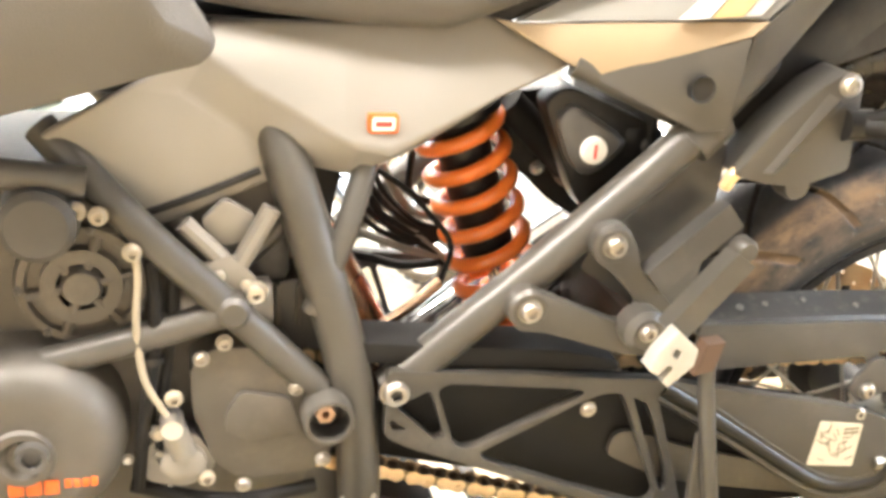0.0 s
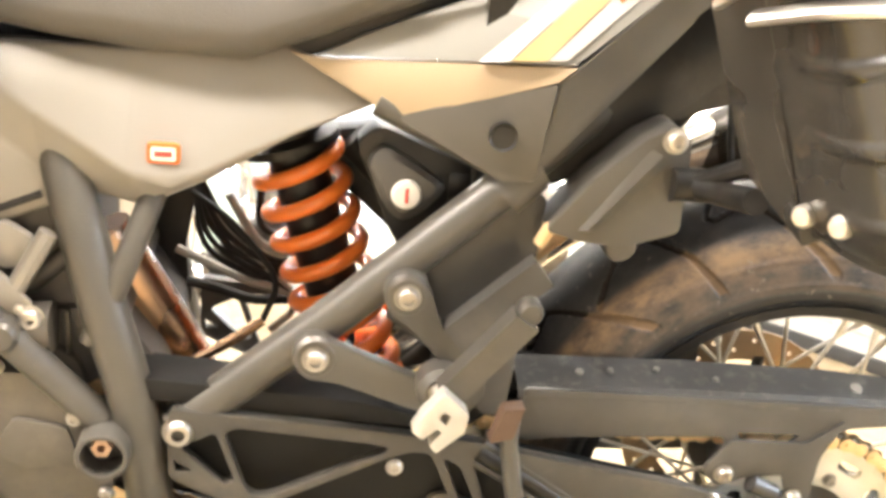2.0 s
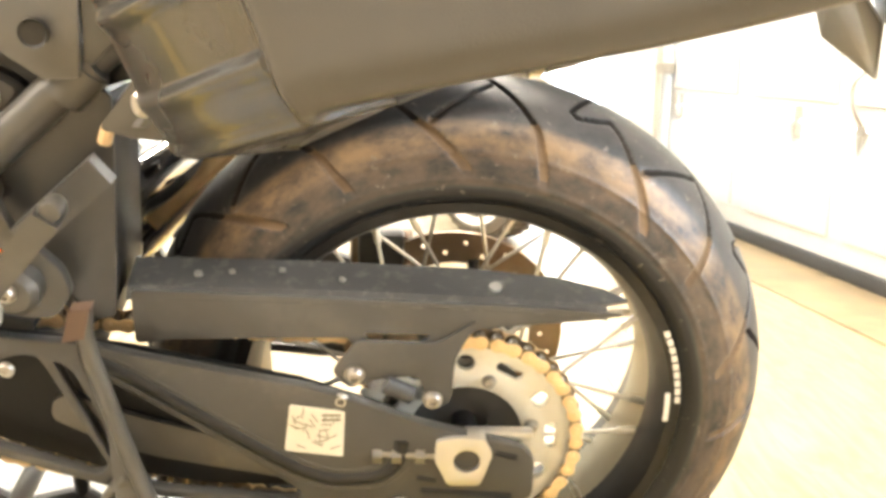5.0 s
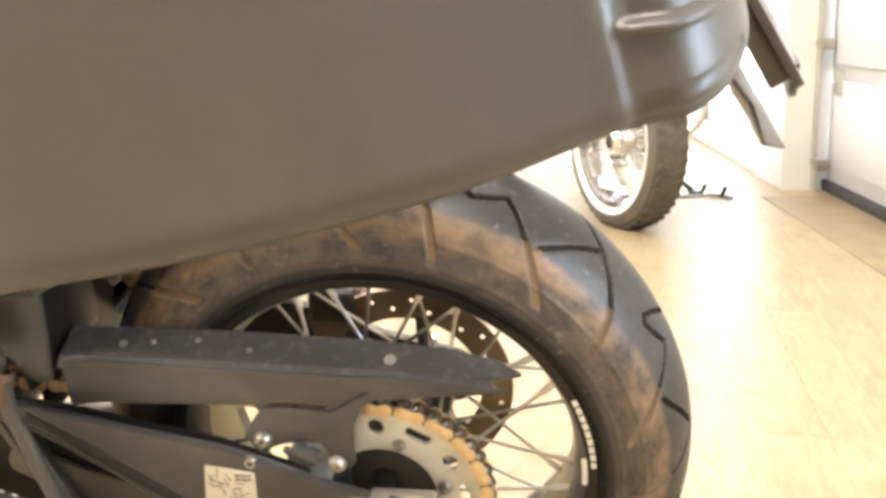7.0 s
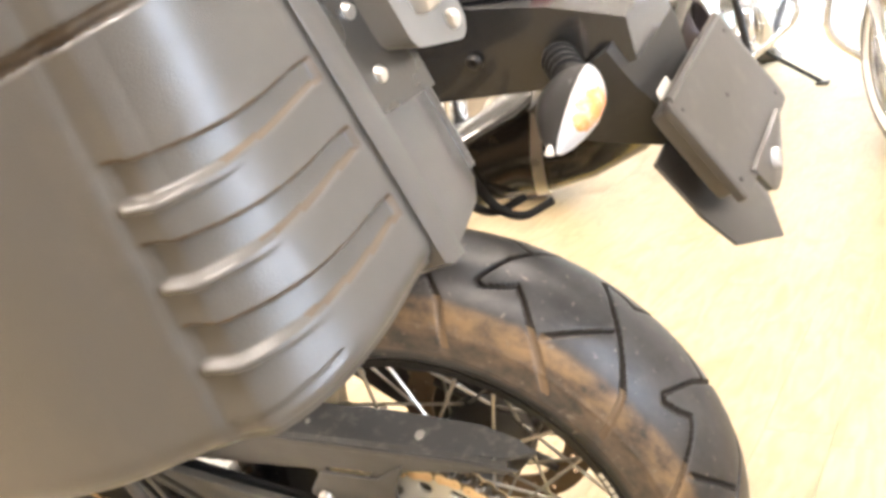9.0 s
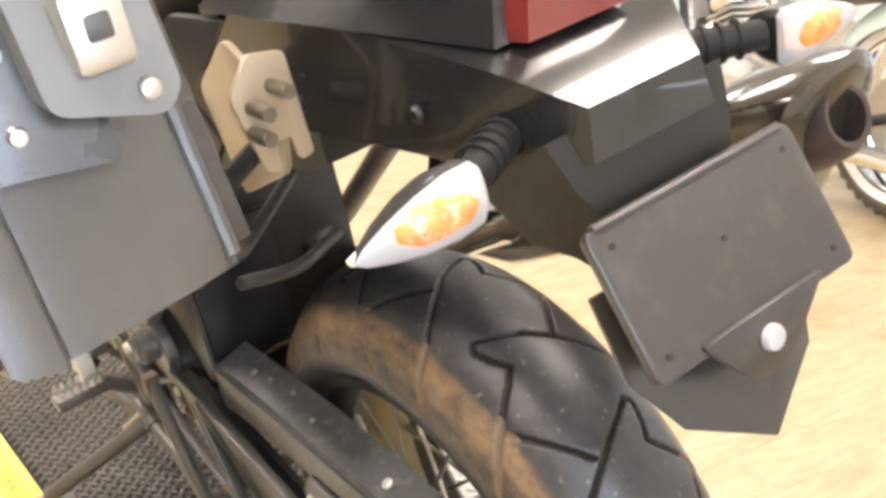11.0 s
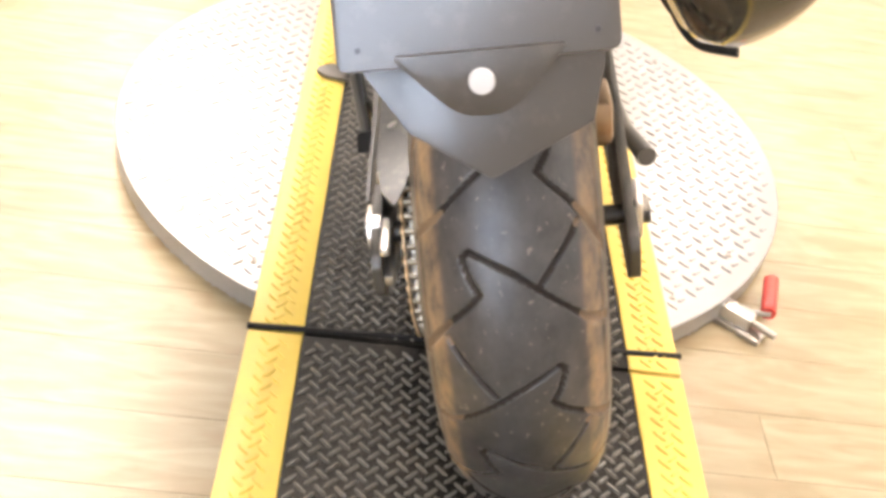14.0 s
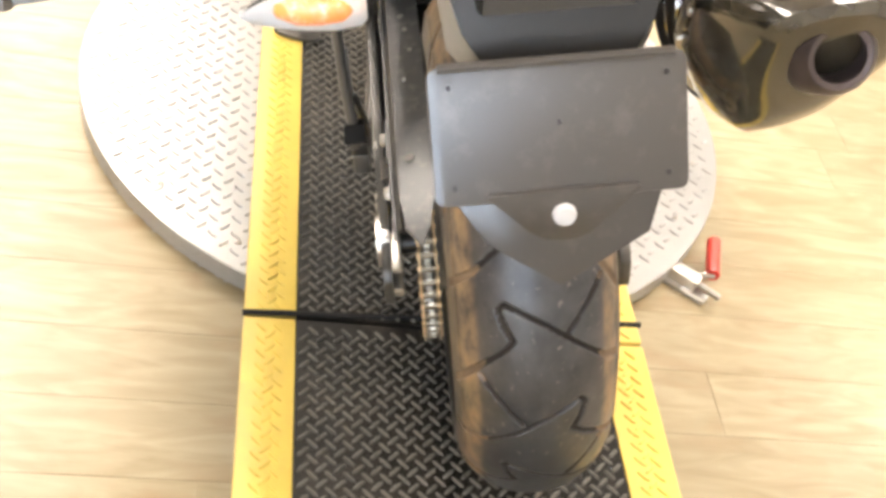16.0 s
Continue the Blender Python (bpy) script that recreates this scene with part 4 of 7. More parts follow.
    part("inner_floor", slab(rounded([(-0.374, 0.050), (-0.357, 0.054), (-0.297, 0.030), (-0.180, -0.003), (-0.090, -0.010), (-0.110, -0.034), (-0.156, -0.038), (-0.280, -0.014), (-0.322, -0.002), (-0.378, 0.028)], 0.008, 3), -0.1465, -0.1395, 0.002), "engine", left, "bare grey inner face of the casting")
    for x, z, r in ((-0.056, -0.052, 0.0075), (-0.147, -0.077, 0.009), (-0.082, -0.077, 0.009)):
        bolt(left, x, -0.162, z, r, 0.006)
    for x, z in ((-0.111, 0.0585), (-0.408, 0.0865)):
        bolt(left, x, -0.156, z, 0.007, 0.004)
    # tie between the two arms
    part("cross_tube", tube([(-0.43, -0.128, 0.055), (-0.43, 0.128, 0.055)], 0.034, 18), "swing", left)
    part("rubbing_strip", slab(rounded([(-0.64, 0.165), (-0.44, 0.146), (-0.38, 0.132), (-0.38, 0.122), (-0.64, 0.146)], 0.006, 2), -0.15, -0.10, 0.003), "rubber", left)
    # chain adjuster with axle, pusher bolt and lock nut
    adj = part("axle_adjuster", slab(rounded([(-0.026, 0.022), (-0.010, 0.026), (0.018, 0.026), (0.027, 0.008), (0.020, -0.016), (0.016, -0.027), (-0.014, -0.027), (-0.020, -0.014), (-0.027, 0.0)], 0.004, 3), -0.1755, -0.158, 0.002,
                                     holes=([(0.003 + 0.0125 * math.cos(a), 0.0125 * math.sin(a)) for a in np.linspace(0, 2 * math.pi, 20, False)],)), "alu", bike, "milled aluminium axle adjuster block")
    adj.matrix_local = Matrix.Translation((0.003, 0.010, -0.002))
    part("axle", tube([(0.003, -0.168, 0.0), (0.003, 0.148, 0.0)], 0.0122, 18), "black", adj)
    part("adjuster_bolt", tube([(-0.026, -0.167, 0.002), (-0.078, -0.167, 0.004)], 0.0045, 10), "steel", adj)
    for x in (-0.036, -0.058, -0.076):
        part("nut", tube([(x, -0.167, 0.002), (x - 0.009, -0.167, 0.002)], 0.0085, 6), "steel", adj)
    # ends of the fork in which the axle sits
    part("slot_bar", box((0.0, -0.158, -0.030), (0.066, -0.146, -0.016), 0.003), "alu", adj)
    part("slot_bar", box((0.0, -0.158, 0.012), (0.066, -0.146, 0.022), 0.003), "alu", adj)
    # right side
    adr = part("axle_adjuster", box((-0.028, 0.139, -0.024), (0.026, 0.149, 0.024), 0.003), "alu", bike)
    part("nut", tube([(0.003, 0.148, 0.0), (0.003, 0.157, 0.0)], 0.015, 6), "steel", adr)
    # warning label
    lab = part("warning_label", slab(rounded([(-0.157, 0.056), (-0.107, 0.049), (-0.109, 0.0), (-0.163, 0.006)], 0.002, 2), -0.1612, -0.1604, 0), "label", bike, "small cream warning label with a line drawing")
    bm = bmesh.new()
    rng = random.Random(3)
    for i in range(26):
        u, v = 0.1 + 0.75 * rng.random(), 0.15 + 0.7 * rng.random()
        x, z = -0.160 + 0.052 * u, 0.002 + 0.05 * v - 0.006 * u
        a = rng.random() * 3.1
        tube([(x, -0.1613, z), (x + 0.010 * math.cos(a), -0.1613, z + 0.010 * math.sin(a))], 0.0007, 4, bm=bm)
    for k in range(2):
        box((-0.128, -0.1616, 0.044 - 0.005 * k), (-0.111, -0.1611, 0.0465 - 0.005 * k), 0, bm=bm)
    tagged(part("drawing", bm, "ink", lab), "dark line drawing and bars", kind="stuff")
    # rear lower guard below the arm
    part("shark_fin", slab(rounded([(-0.155, -0.066), (-0.056, -0.062), (-0.056, -0.115), (-0.10, -0.125)], 0.006, 2), -0.158, -0.150, 0.002), "swing", left)


swingarm()


def chain_guard():
    body = rounded([(-0.300, 0.162), (-0.20, 0.159), (0.079, 0.150), (0.142, 0.144), (0.108, 0.138), (0.010, 0.128), (-0.028, 0.100), (-0.101, 0.100), (-0.108, 0.117), (-0.268, 0.113), (-0.300, 0.108)], 0.006, 3)
    g = part("chain_guard", slab(body, -0.1585, -0.1545, 0.0015, holes=([(-0.094, 0.1215), (-0.034, 0.1205), (-0.052, 0.1055), (-0.088, 0.1055)],)), "satin", bike, "dark plastic chain guard, dusty")
    g.matrix_local = Matrix.Translation((0.004, 0.019, -0.003))
    # folded top face, narrowing to a point at the back
    edge = loft([[(x, -0.1588, z - 0.008), (x, -0.1585, z - 0.009), (x, -0.149, z), (x, -0.150, z + 0.0012)] for x, z in ((-0.305, 0.1615), (-0.15, 0.1600), (0.0, 0.1560), (0.08, 0.1520), (0.125, 0.1475))])
    part("folded_edge", edge, "guard_top", g, "narrow chamfered fold along the upper edge")
    top = loft([[(x, max(y0, -0.1495) if x < 0.12 else y0 + 0.006, z0 + 0.002), (x, y1, z1), (x, y1, z1 - 0.003), (x, max(y0, -0.1495) if x < 0.12 else y0 + 0.006, z0 - 0.001)] for x, y0, z0, y1, z1 in
                ((-0.305, -0.158, 0.160, -0.110, 0.172), (-0.15, -0.158, 0.1585, -0.108, 0.170), (0.0, -0.158, 0.1545, -0.109, 0.165), (0.08, -0.158, 0.1505, -0.110, 0.158), (0.125, -0.150, 0.146, -0.118, 0.151), (0.148, -0.137, 0.1435, -0.128, 0.145))])
    part("top_face", bevelled(top, 0.0006), "guard_top", g, "scuffed upper face")
    tab = rounded([(-0.101, 0.116), (-0.028, 0.114), (0.008, 0.139), (-0.011, 0.099), (-0.014, 0.052), (-0.031, 0.043), (-0.045, 0.080), (-0.082, 0.076), (-0.108, 0.066), (-0.124, 0.084)], 0.006, 3)
    part("mounting_tab", slab(tab, -0.1625, -0.1575, 0.0015), "satin", g)
    bolt(g, -0.103, -0.163, 0.081, 0.0085, 0.007)
    bolt(g, -0.031, -0.163, 0.056, 0.0085, 0.007)
    part("cable_clip", tube([(-0.075, -0.163, 0.072), (-0.05, -0.163, 0.060)], 0.009, 12), "satin", g)
    for x, y, z, r in ((-0.245, -0.132, 0.1665, 0.004), (-0.215, -0.128, 0.1670, 0.003), (0.024, -0.135, 0.1592, 0.006), (-0.17, -0.124, 0.1675, 0.003), (-0.115, -0.134, 0.1640, 0.003), (0.082, -0.128, 0.1535, 0.003)):
        part("clip", turned([(0, 0.0015), (r, 0.001), (r, -0.001), (0, -0.001)], 10, pose(x, y, z, 112)), "panel", g, "pale scuffed plastic clip")


chain_guard()


def frame_and_subframe():
    f = part("main_frame", tube([(-0.695, -0.105, 0.355), (-0.680, -0.130, 0.312), (-0.652, -0.157, 0.221), (-0.630, -0.16, 0.146), (-0.616, -0.158, 0.045), (-0.613, -0.15, -0.05)], 0.0195, 20, bend=0.08), "frame", bike, "dark grey tubular steel trellis frame")
    t = lambda *p, r=0.013, **k: part("frame_tube", tube(p, r, 16, **k), "frame", f)
    t((-0.608, -0.115, 0.340), (-0.618, -0.135, 0.309), (-0.640, -0.157, 0.250), (-0.662, -0.16, 0.195), r=0.0105)
    t((-0.870, -0.125, 0.345), (-0.838, -0.142, 0.313), (-0.79, -0.165, 0.265), (-0.737, -0.165, 0.211), (-0.655, -0.163, 0.125), r=0.0138)
    t((-1.06, -0.165, 0.118), (-0.912, -0.165, 0.154), (-0.808, -0.166, 0.179), (-0.726, -0.166, 0.203), r=0.0125)
    t((-1.06, -0.165, 0.335), (-0.901, -0.165, 0.322), (-0.836, -0.165, 0.312), r=0.0125)
    t((-0.800, -0.12, 0.29), (-0.722, -0.12, 0.222), (-0.672, -0.12, 0.27), r=0.009, bend=0.015)
    part("gusset", turned([(0, -0.017), (0.010, -0.017), (0.0135, -0.013), (0.0135, 0.017), (0, 0.02)], 20, pose(-0.728, -0.165, 0.205)), "frame", f)
    part("pivot_boss", turned([(0.0175, -0.034), (0.0205, -0.034), (0.0220, -0.031), (0.0220, 0.02), (0.0165, 0.02), (0.0165, -0.012)], 32, pose(-0.650, -0.162, 0.108), closed=True), "frame", f)
    # black disc in the ring, for the shade at its bottom
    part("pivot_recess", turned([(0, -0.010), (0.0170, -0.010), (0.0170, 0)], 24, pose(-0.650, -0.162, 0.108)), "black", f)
    part("pivot_bolt", turned([(0, -0.012), (0.0035, -0.012), (0.0040, -0.022), (0.0085, -0.022), (0.0092, -0.018), (0.0092, -0.008)], 6, pose(-0.652, -0.162, 0.110)), "copper", f, "brown plated pivot bolt")
    bolt(f, -0.709, -0.158, 0.214, 0.0095, 0.007, "alu")
    for y in (0.157,):
        t((-0.69, y, 0.355), (-0.651, y, 0.221), (-0.616, y, 0.045), r=0.0195)
        t((-0.875, y, 0.352), (-0.737, y, 0.211), (-0.655, y, 0.125), r=0.016)
    t((-0.652, -0.15, 0.205), (-0.652, 0.15, 0.205), r=0.015)
    s = part("subframe", tube([(-0.598, -0.192, 0.128), (-0.475, -0.191, 0.232), (-0.346, -0.188, 0.348), (-0.325, -0.186, 0.362)], 0.0168, 18), "frame", bike, "dark grey diagonal subframe tube")
    part("upper_rail", tube([(-0.338, -0.182, 0.352), (-0.255, -0.152, 0.417), (-0.180, -0.138, 0.467), (-0.05, -0.125, 0.520), (0.06, -0.11, 0.545)], 0.0128, 16), "frame", s)
    part("joint_sleeve", tube([(-0.352, -0.189, 0.338), (-0.330, -0.187, 0.360)], 0.0195, 18), "frame", s)
    part("upper_strut", tube([(-0.452, -0.165, 0.398), (-0.345, -0.176, 0.352)], 0.0088, 12, flat=1.2), "frame", s)
    bolt(s, -0.594, -0.206, 0.132, 0.012, 0.008, "steel")
    part("right_rail", tube([(-0.598, 0.15, 0.128), (-0.346, 0.15, 0.348), (0.06, 0.12, 0.545)], 0.0168, 14), "frame", s)
    part("cross_rail", tube([(-0.30, -0.17, 0.385), (-0.30, 0.15, 0.385)], 0.012, 12), "frame", s)
    # passenger footrest hanger: two arms to a boss, and the folded peg
    h = part("footrest_hanger", slab(rounded([(-0.434, 0.272), (-0.414, 0.282), (-0.398, 0.268), (-0.388, 0.238), (-0.352, 0.202), (-0.346, 0.180), (-0.362, 0.158), (-0.392, 0.160), (-0.468, 0.186), (-0.492, 0.188), (-0.503, 0.204), (-0.494, 0.222), (-0.474, 0.222), (-0.400, 0.190), (-0.384, 0.206), (-0.412, 0.236), (-0.432, 0.250)], 0.008, 3),
                                     -0.216, -0.203, 0.003), "frame", bike, "cast passenger footrest hanger")
    # sized about the camera's eye to fit its view, then nudged
    scaled_about_eye(h, 1.056, -0.005, 0, 0.014)
    scaled_about_eye(s, 1.064, 0, 0, 0.016)
    scaled_about_eye(f, 1.023, -0.003, 0, 0.006)
    for x, z in ((-0.416, 0.262), (-0.484, 0.207)):
        part("boss", turned([(0, -0.010), (0.015, -0.010), (0.018, -0.006), (0.018, 0.02), (0, 0.02)], 20, pose(x, -0.207, z)), "frame", h)
        bolt(h, x, -0.217, z, 0.0095, 0.007, "steel")
    part("peg_boss", turned([(0, -0.014), (0.014, -0.014), (0.020, -0.008), (0.020, 0.012), (0, 0.012)], 20, pose(-0.385, -0.225, 0.190)), "frame", h)
    bolt(h, -0.388, -0.241, 0.194, 0.0075, 0.006, "steel")
    peg = part("footrest", bevelled(loft([[(x + a, -0.236 + b, z + c) for a, b, c in ((-0.009, -0.010, 0.006), (-0.009, 0.010, 0.006), (0.009, 0.010, -0.006), (0.009, -0.010, -0.006))] for x, z in ((-0.380, 0.205), (-0.326, 0.270))]), 0.004, 3), "frame", bike, "folded passenger footrest")
    part("peg_tip", turned([(0, -0.011), (0.008, -0.010), (0.0105, -0.006), (0.0105, 0.006), (0.008, 0.010), (0, 0.011)], 16, pose(-0.323, -0.232, 0.275)), "frame", peg)
    # bare cast fork at the peg's foot: a block with two short legs
    ic = part("clevis", slab(rounded([(-0.386, 0.217), (-0.366, 0.199), (-0.368, 0.184), (-0.389, 0.165), (-0.395, 0.172), (-0.386, 0.183), (-0.390, 0.187), (-0.400, 0.177), (-0.409, 0.183), (-0.402, 0.197)], 0.002, 2), -0.262, -0.246, 0.002,
                             holes=([(-0.386, 0.201), (-0.380, 0.198), (-0.383, 0.190), (-0.389, 0.194)],)), "cast", peg, "bare cast clevis of the footrest")
    part("clevis_pin", tube([(-0.402, -0.254, 0.186), (-0.386, -0.254, 0.200)], 0.0035, 8), "steel", ic)
    part("peg_arm", bevelled(loft([[(x + a, -0.212 + b, z + c) for a, b, c in ((-0.008, -0.009, 0.010), (-0.008, 0.009, 0.010), (0.008, 0.009, -0.010), (0.008, -0.009, -0.010))] for x, z in ((-0.378, 0.228), (-0.312, 0.288))]), 0.004, 2), "satin", h)


frame_and_subframe()


def shock():
    top, bot = Vector((-0.513, 0.013, 0.338)), Vector((-0.427, 0.013, 0.070))
    ax = bot - top
    L = ax.length
    m = Matrix.Translation(top) @ ax.to_track_quat("Z", "Y").to_matrix().to_4x4()
    R0, n, turns = 0.0395, 26 * 9, 7.9
    pts = []
    for i in range(n + 1):
        t = i / n
        a = 2 * math.pi * turns * t
        z = 0.014 + (L - 0.03) * t
        pts.append(Vector((R0 * math.cos(a), R0 * math.sin(a), z)))
    bm = bmesh.new()
    rings = []
    for i, p in enumerate(pts):
        d = (pts[min(i + 1, n)] - pts[max(i - 1, 0)]).normalized()
        o = Vector((p.x, p.y, 0)).normalized()
        b = d.cross(o)
        rings.append([bm.verts.new(p + 0.0078 * (math.cos(q) * o + math.sin(q) * b)) for q in np.linspace(0, 2 * math.pi, 12, False)])
    for a, b in zip(rings, rings[1:]):
        for j in range(12):
            bm.faces.new((a[j - 1], a[j], b[j], b[j - 1]))
    bm.faces.new(rings[0][::-1]), bm.faces.new(rings[-1])
    bmesh.ops.transform(bm, matrix=m, verts=bm.verts[:])
    sh = part("shock_spring", bm, "orange", bike, "orange coil spring of the shock absorber")
    def along(profile, material, name):
        b_ = turned([(r, -z) for r, z in profile], 28)
        bmesh.ops.transform(b_, matrix=m @ Matrix.Rotation(radians(-90), 4, "X"), verts=b_.verts[:])
        return part(name, b_, material, sh)
    along([(0, -0.05), (0.03, -0.05), (0.031, 0.0), (0.046, 0.004), (0.046, 0.012), (0.027, 0.014), (0.027, 0.16), (0, 0.16)], "black", "damper_body")
    along([(0, 0.15), (0.008, 0.15), (0.008, L - 0.03), (0, L - 0.03)], "chrome", "damper_rod")
    along([(0, L - 0.03), (0.02, L - 0.03), (0.046, L - 0.016), (0.046, L - 0.008), (0.02, L), (0.018, L + 0.035), (0, L + 0.035)], "orange", "spring_seat")

    inner = part("inner_fender", slab(rounded([(-0.49, 0.335), (-0.38, 0.350), (-0.365, 0.255), (-0.325, 0.215), (-0.345, 0.196), (-0.395, 0.226), (-0.435, 0.262), (-0.462, 0.285)], 0.008, 3), 0.035, 0.075, 0.004), "black", bike, "black plastic inner fender behind the spring")
    bolt(inner, -0.412, 0.034, 0.262, 0.007, 0.006, "alu")
    part("reservoir", tube([(-0.455, 0.02, 0.335), (-0.385, 0.02, 0.268)], 0.017, 16), "rubber", inner)
    part("reservoir_cap", tube([(-0.386, 0.02, 0.269), (-0.378, 0.02, 0.261)], 0.0185, 16), "satin", inner)


shock()


def bodywork():
    # side panel under the seat: facets about two creases
    y = dict(T1=-0.122, T2=-0.126, T3=-0.122, R=-0.140, B1=-0.148, B2=-0.152, B3=-0.150, B4=-0.143, B5=-0.146, B6=-0.148, L1=-0.152, L2=-0.160, L3=-0.158, L4=-0.143, C2=-0.153, C3=-0.169, C4=-0.167, C5=-0.160, D1=-0.147, D2=-0.142)
    xz = dict(T1=(-0.741, 0.424), T2=(-0.632, 0.427), T3=(-0.521, 0.436), R=(-0.440, 0.400), B1=(-0.514, 0.368), B2=(-0.579, 0.329), B3=(-0.626, 0.306), B4=(-0.663, 0.312), B5=(-0.700, 0.300), B6=(-0.793, 0.261), L1=(-0.808, 0.278), L2=(-0.868, 0.344),
              L3=(-0.799, 0.382), L4=(-0.747, 0.407), C2=(-0.706, 0.377), C3=(-0.637, 0.338), C4=(-0.604, 0.333), C5=(-0.571, 0.343), D1=(-0.765, 0.375), D2=(-0.700, 0.330))
    bm = bmesh.new()
    v = {k: bm.verts.new((xz[k][0], y[k], xz[k][1])) for k in xz}
    for f in (["L4", "C2", "C3", "T2", "T1"], ["C3", "C4", "C5", "B1", "R", "T3", "T2"], ["L4", "D1", "D2", "C2"], ["C2", "D2", "B4", "B3", "C3"], ["C3", "B3", "B2", "C5", "C4"], ["C5", "B2", "B1"], ["L4", "L3", "D1"], ["L3", "L2", "L1", "B6", "B5", "D2", "D1"], ["D2", "B5", "B4"]):
        bm.faces.new([v[k] for k in f])
    ex = bmesh.ops.extrude_face_region(bm, geom=bm.faces[:])
    for g in ex["geom"]:
        if isinstance(g, bmesh.types.BMVert):
            g.co.y += 0.014
    bmesh.ops.recalc_face_normals(bm, faces=bm.faces[:])
    bevelled(bm, 0.006, 4, 6)
    sp = part("side_panel", bm, "panel", bike, "grey painted side panel with creased facets")
    part("seam_groove", tube([(-0.800, -0.1525, 0.277), (-0.752, -0.1495, 0.292), (-0.704, -0.1455, 0.311)], 0.0034, 6), "black", sp)
    st = part("sticker", slab(rounded([(-0.622, 0.362), (-0.597, 0.362), (-0.597, 0.346), (-0.622, 0.346)], 0.003, 2), -0.1665, -0.160, 0.0008), "decal_o", sp, "small red-edged round-cornered sticker")
    part("sticker_field", slab(rounded([(-0.619, 0.3595), (-0.600, 0.3595), (-0.600, 0.3485), (-0.619, 0.3485)], 0.002, 2), -0.1672, -0.166, 0), "decal_w", st)
    part("sticker_print", box((-0.616, -0.1676, 0.352), (-0.603, -0.1671, 0.356), 0), "red", st)
    st.matrix_local = pose(0, 0.002, 0)
    scaled_about_eye(sp, 1.043, 0, 0, 0.010)
    # front dark fairing of the tank
    tk = [[(-1.10, 0.315), (-0.897, 0.368), (-0.787, 0.401), (-0.752, 0.410), (-0.744, 0.424), (-0.790, 0.500), (-0.83, 0.62), (-1.10, 0.62)]]
    bm = bmesh.new()
    o = rounded(tk[0], 0.012, 4)
    secs = [[(x, -0.150, z) for x, z in o], [(x - 0.002, -0.180, z + 0.004) for x, z in o], [(-0.93 + (x + 0.93) * 0.97, -0.190, 0.47 + (z - 0.47) * 0.93) for x, z in o], [(-0.93 + (x + 0.93) * 0.80, -0.205, 0.50 + (z - 0.50) * 0.74) for x, z in o]]
    part("tank_fairing", loft(secs, bm), "seat", bike, "dark grey tank side fairing")
    part("tank", loft([[(-1.10, -0.15, 0.33), (-1.10, 0.15, 0.33), (-1.10, 0.12, 0.66), (-1.10, -0.12, 0.66)], [(-0.80, -0.14, 0.42), (-0.80, 0.14, 0.42), (-0.80, 0.10, 0.63), (-0.80, -0.10, 0.63)]]), "satin", bike)
    part("seat_tub", box((-0.90, -0.062, 0.36), (-0.50, 0.062, 0.428), 0.006), "black", bike, "black tub under the seat")
    # seats
    def saddle(stations, name, label):
        secs = []
        for x, zb, zt, wb, wt in stations:
            s = []
            for k in range(24):
                a = 2 * math.pi * k / 24
                ca, sa = math.cos(a), math.sin(a)
                yy = (abs(ca) ** 0.55) * (1 if ca > 0 else -1)
                zz = (abs(sa) ** 0.6) * (1 if sa > 0 else -1)
                u = (zz + 1) / 2
                s.append((x, yy * (wb + (wt - wb) * u), zb + (zt - zb) * u))
            secs.append(s)
        return part(name, loft(secs), "seat", bike, label)
    saddle([(-0.80, 0.440, 0.53, 0.08, 0.05), (-0.77, 0.438, 0.545, 0.105, 0.07), (-0.70, 0.428, 0.550, 0.122, 0.080), (-0.62, 0.421, 0.550, 0.132, 0.085), (-0.55, 0.420, 0.545, 0.136, 0.092), (-0.515, 0.433, 0.552, 0.135, 0.094), (-0.42, 0.472, 0.585, 0.132, 0.10), (-0.34, 0.506, 0.63, 0.128, 0.10), (-0.305, 0.525, 0.65, 0.12, 0.09)],
           "rider_seat", "dark grey vinyl rider seat")
    saddle([(-0.298, 0.538, 0.68, 0.12, 0.10), (-0.26, 0.552, 0.69, 0.13, 0.11), (-0.12, 0.60, 0.70, 0.13, 0.11), (-0.02, 0.63, 0.70, 0.12, 0.09)], "passenger_seat", "dark grey vinyl passenger seat")
    part("seat_base", loft([[(x, -w, z), (x, w, z), (x, w, z + 0.03), (x, -w, z + 0.03)] for x, w, z in ((-0.56, 0.060, 0.415), (-0.50, 0.085, 0.430), (-0.30, 0.070, 0.505), (-0.02, 0.070, 0.600))]), "black", bike)
    # tail panel: white upper face with stripes, cream fold, grey lower face
    def facet(name, pts, material, parent, depth=0.01, label=""):
        b_ = bmesh.new()
        f = b_.faces.new([b_.verts.new(p) for p in pts])
        ex = bmesh.ops.extrude_face_region(b_, geom=[f])
        for g in ex["geom"]:
            if isinstance(g, bmesh.types.BMVert):
                g.co.y += depth
        bmesh.ops.recalc_face_normals(b_, faces=b_.faces[:])
        return part(name, bevelled(b_, 0.0015), material, parent, label)
    def front_about_eye(pts):
        # the foremost points are scaled about the same camera eye to fit its view
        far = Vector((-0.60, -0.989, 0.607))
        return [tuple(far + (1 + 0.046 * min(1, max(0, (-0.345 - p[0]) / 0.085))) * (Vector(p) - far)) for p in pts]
    tail = facet("tail_panel", front_about_eye([(-0.437, -0.160, 0.403), (-0.306, -0.164, 0.437), (-0.314, -0.160, 0.356), (-0.342, -0.160, 0.354)]), "frame", bike, 0.012, "grey tail side panel with white and cream upper faces")
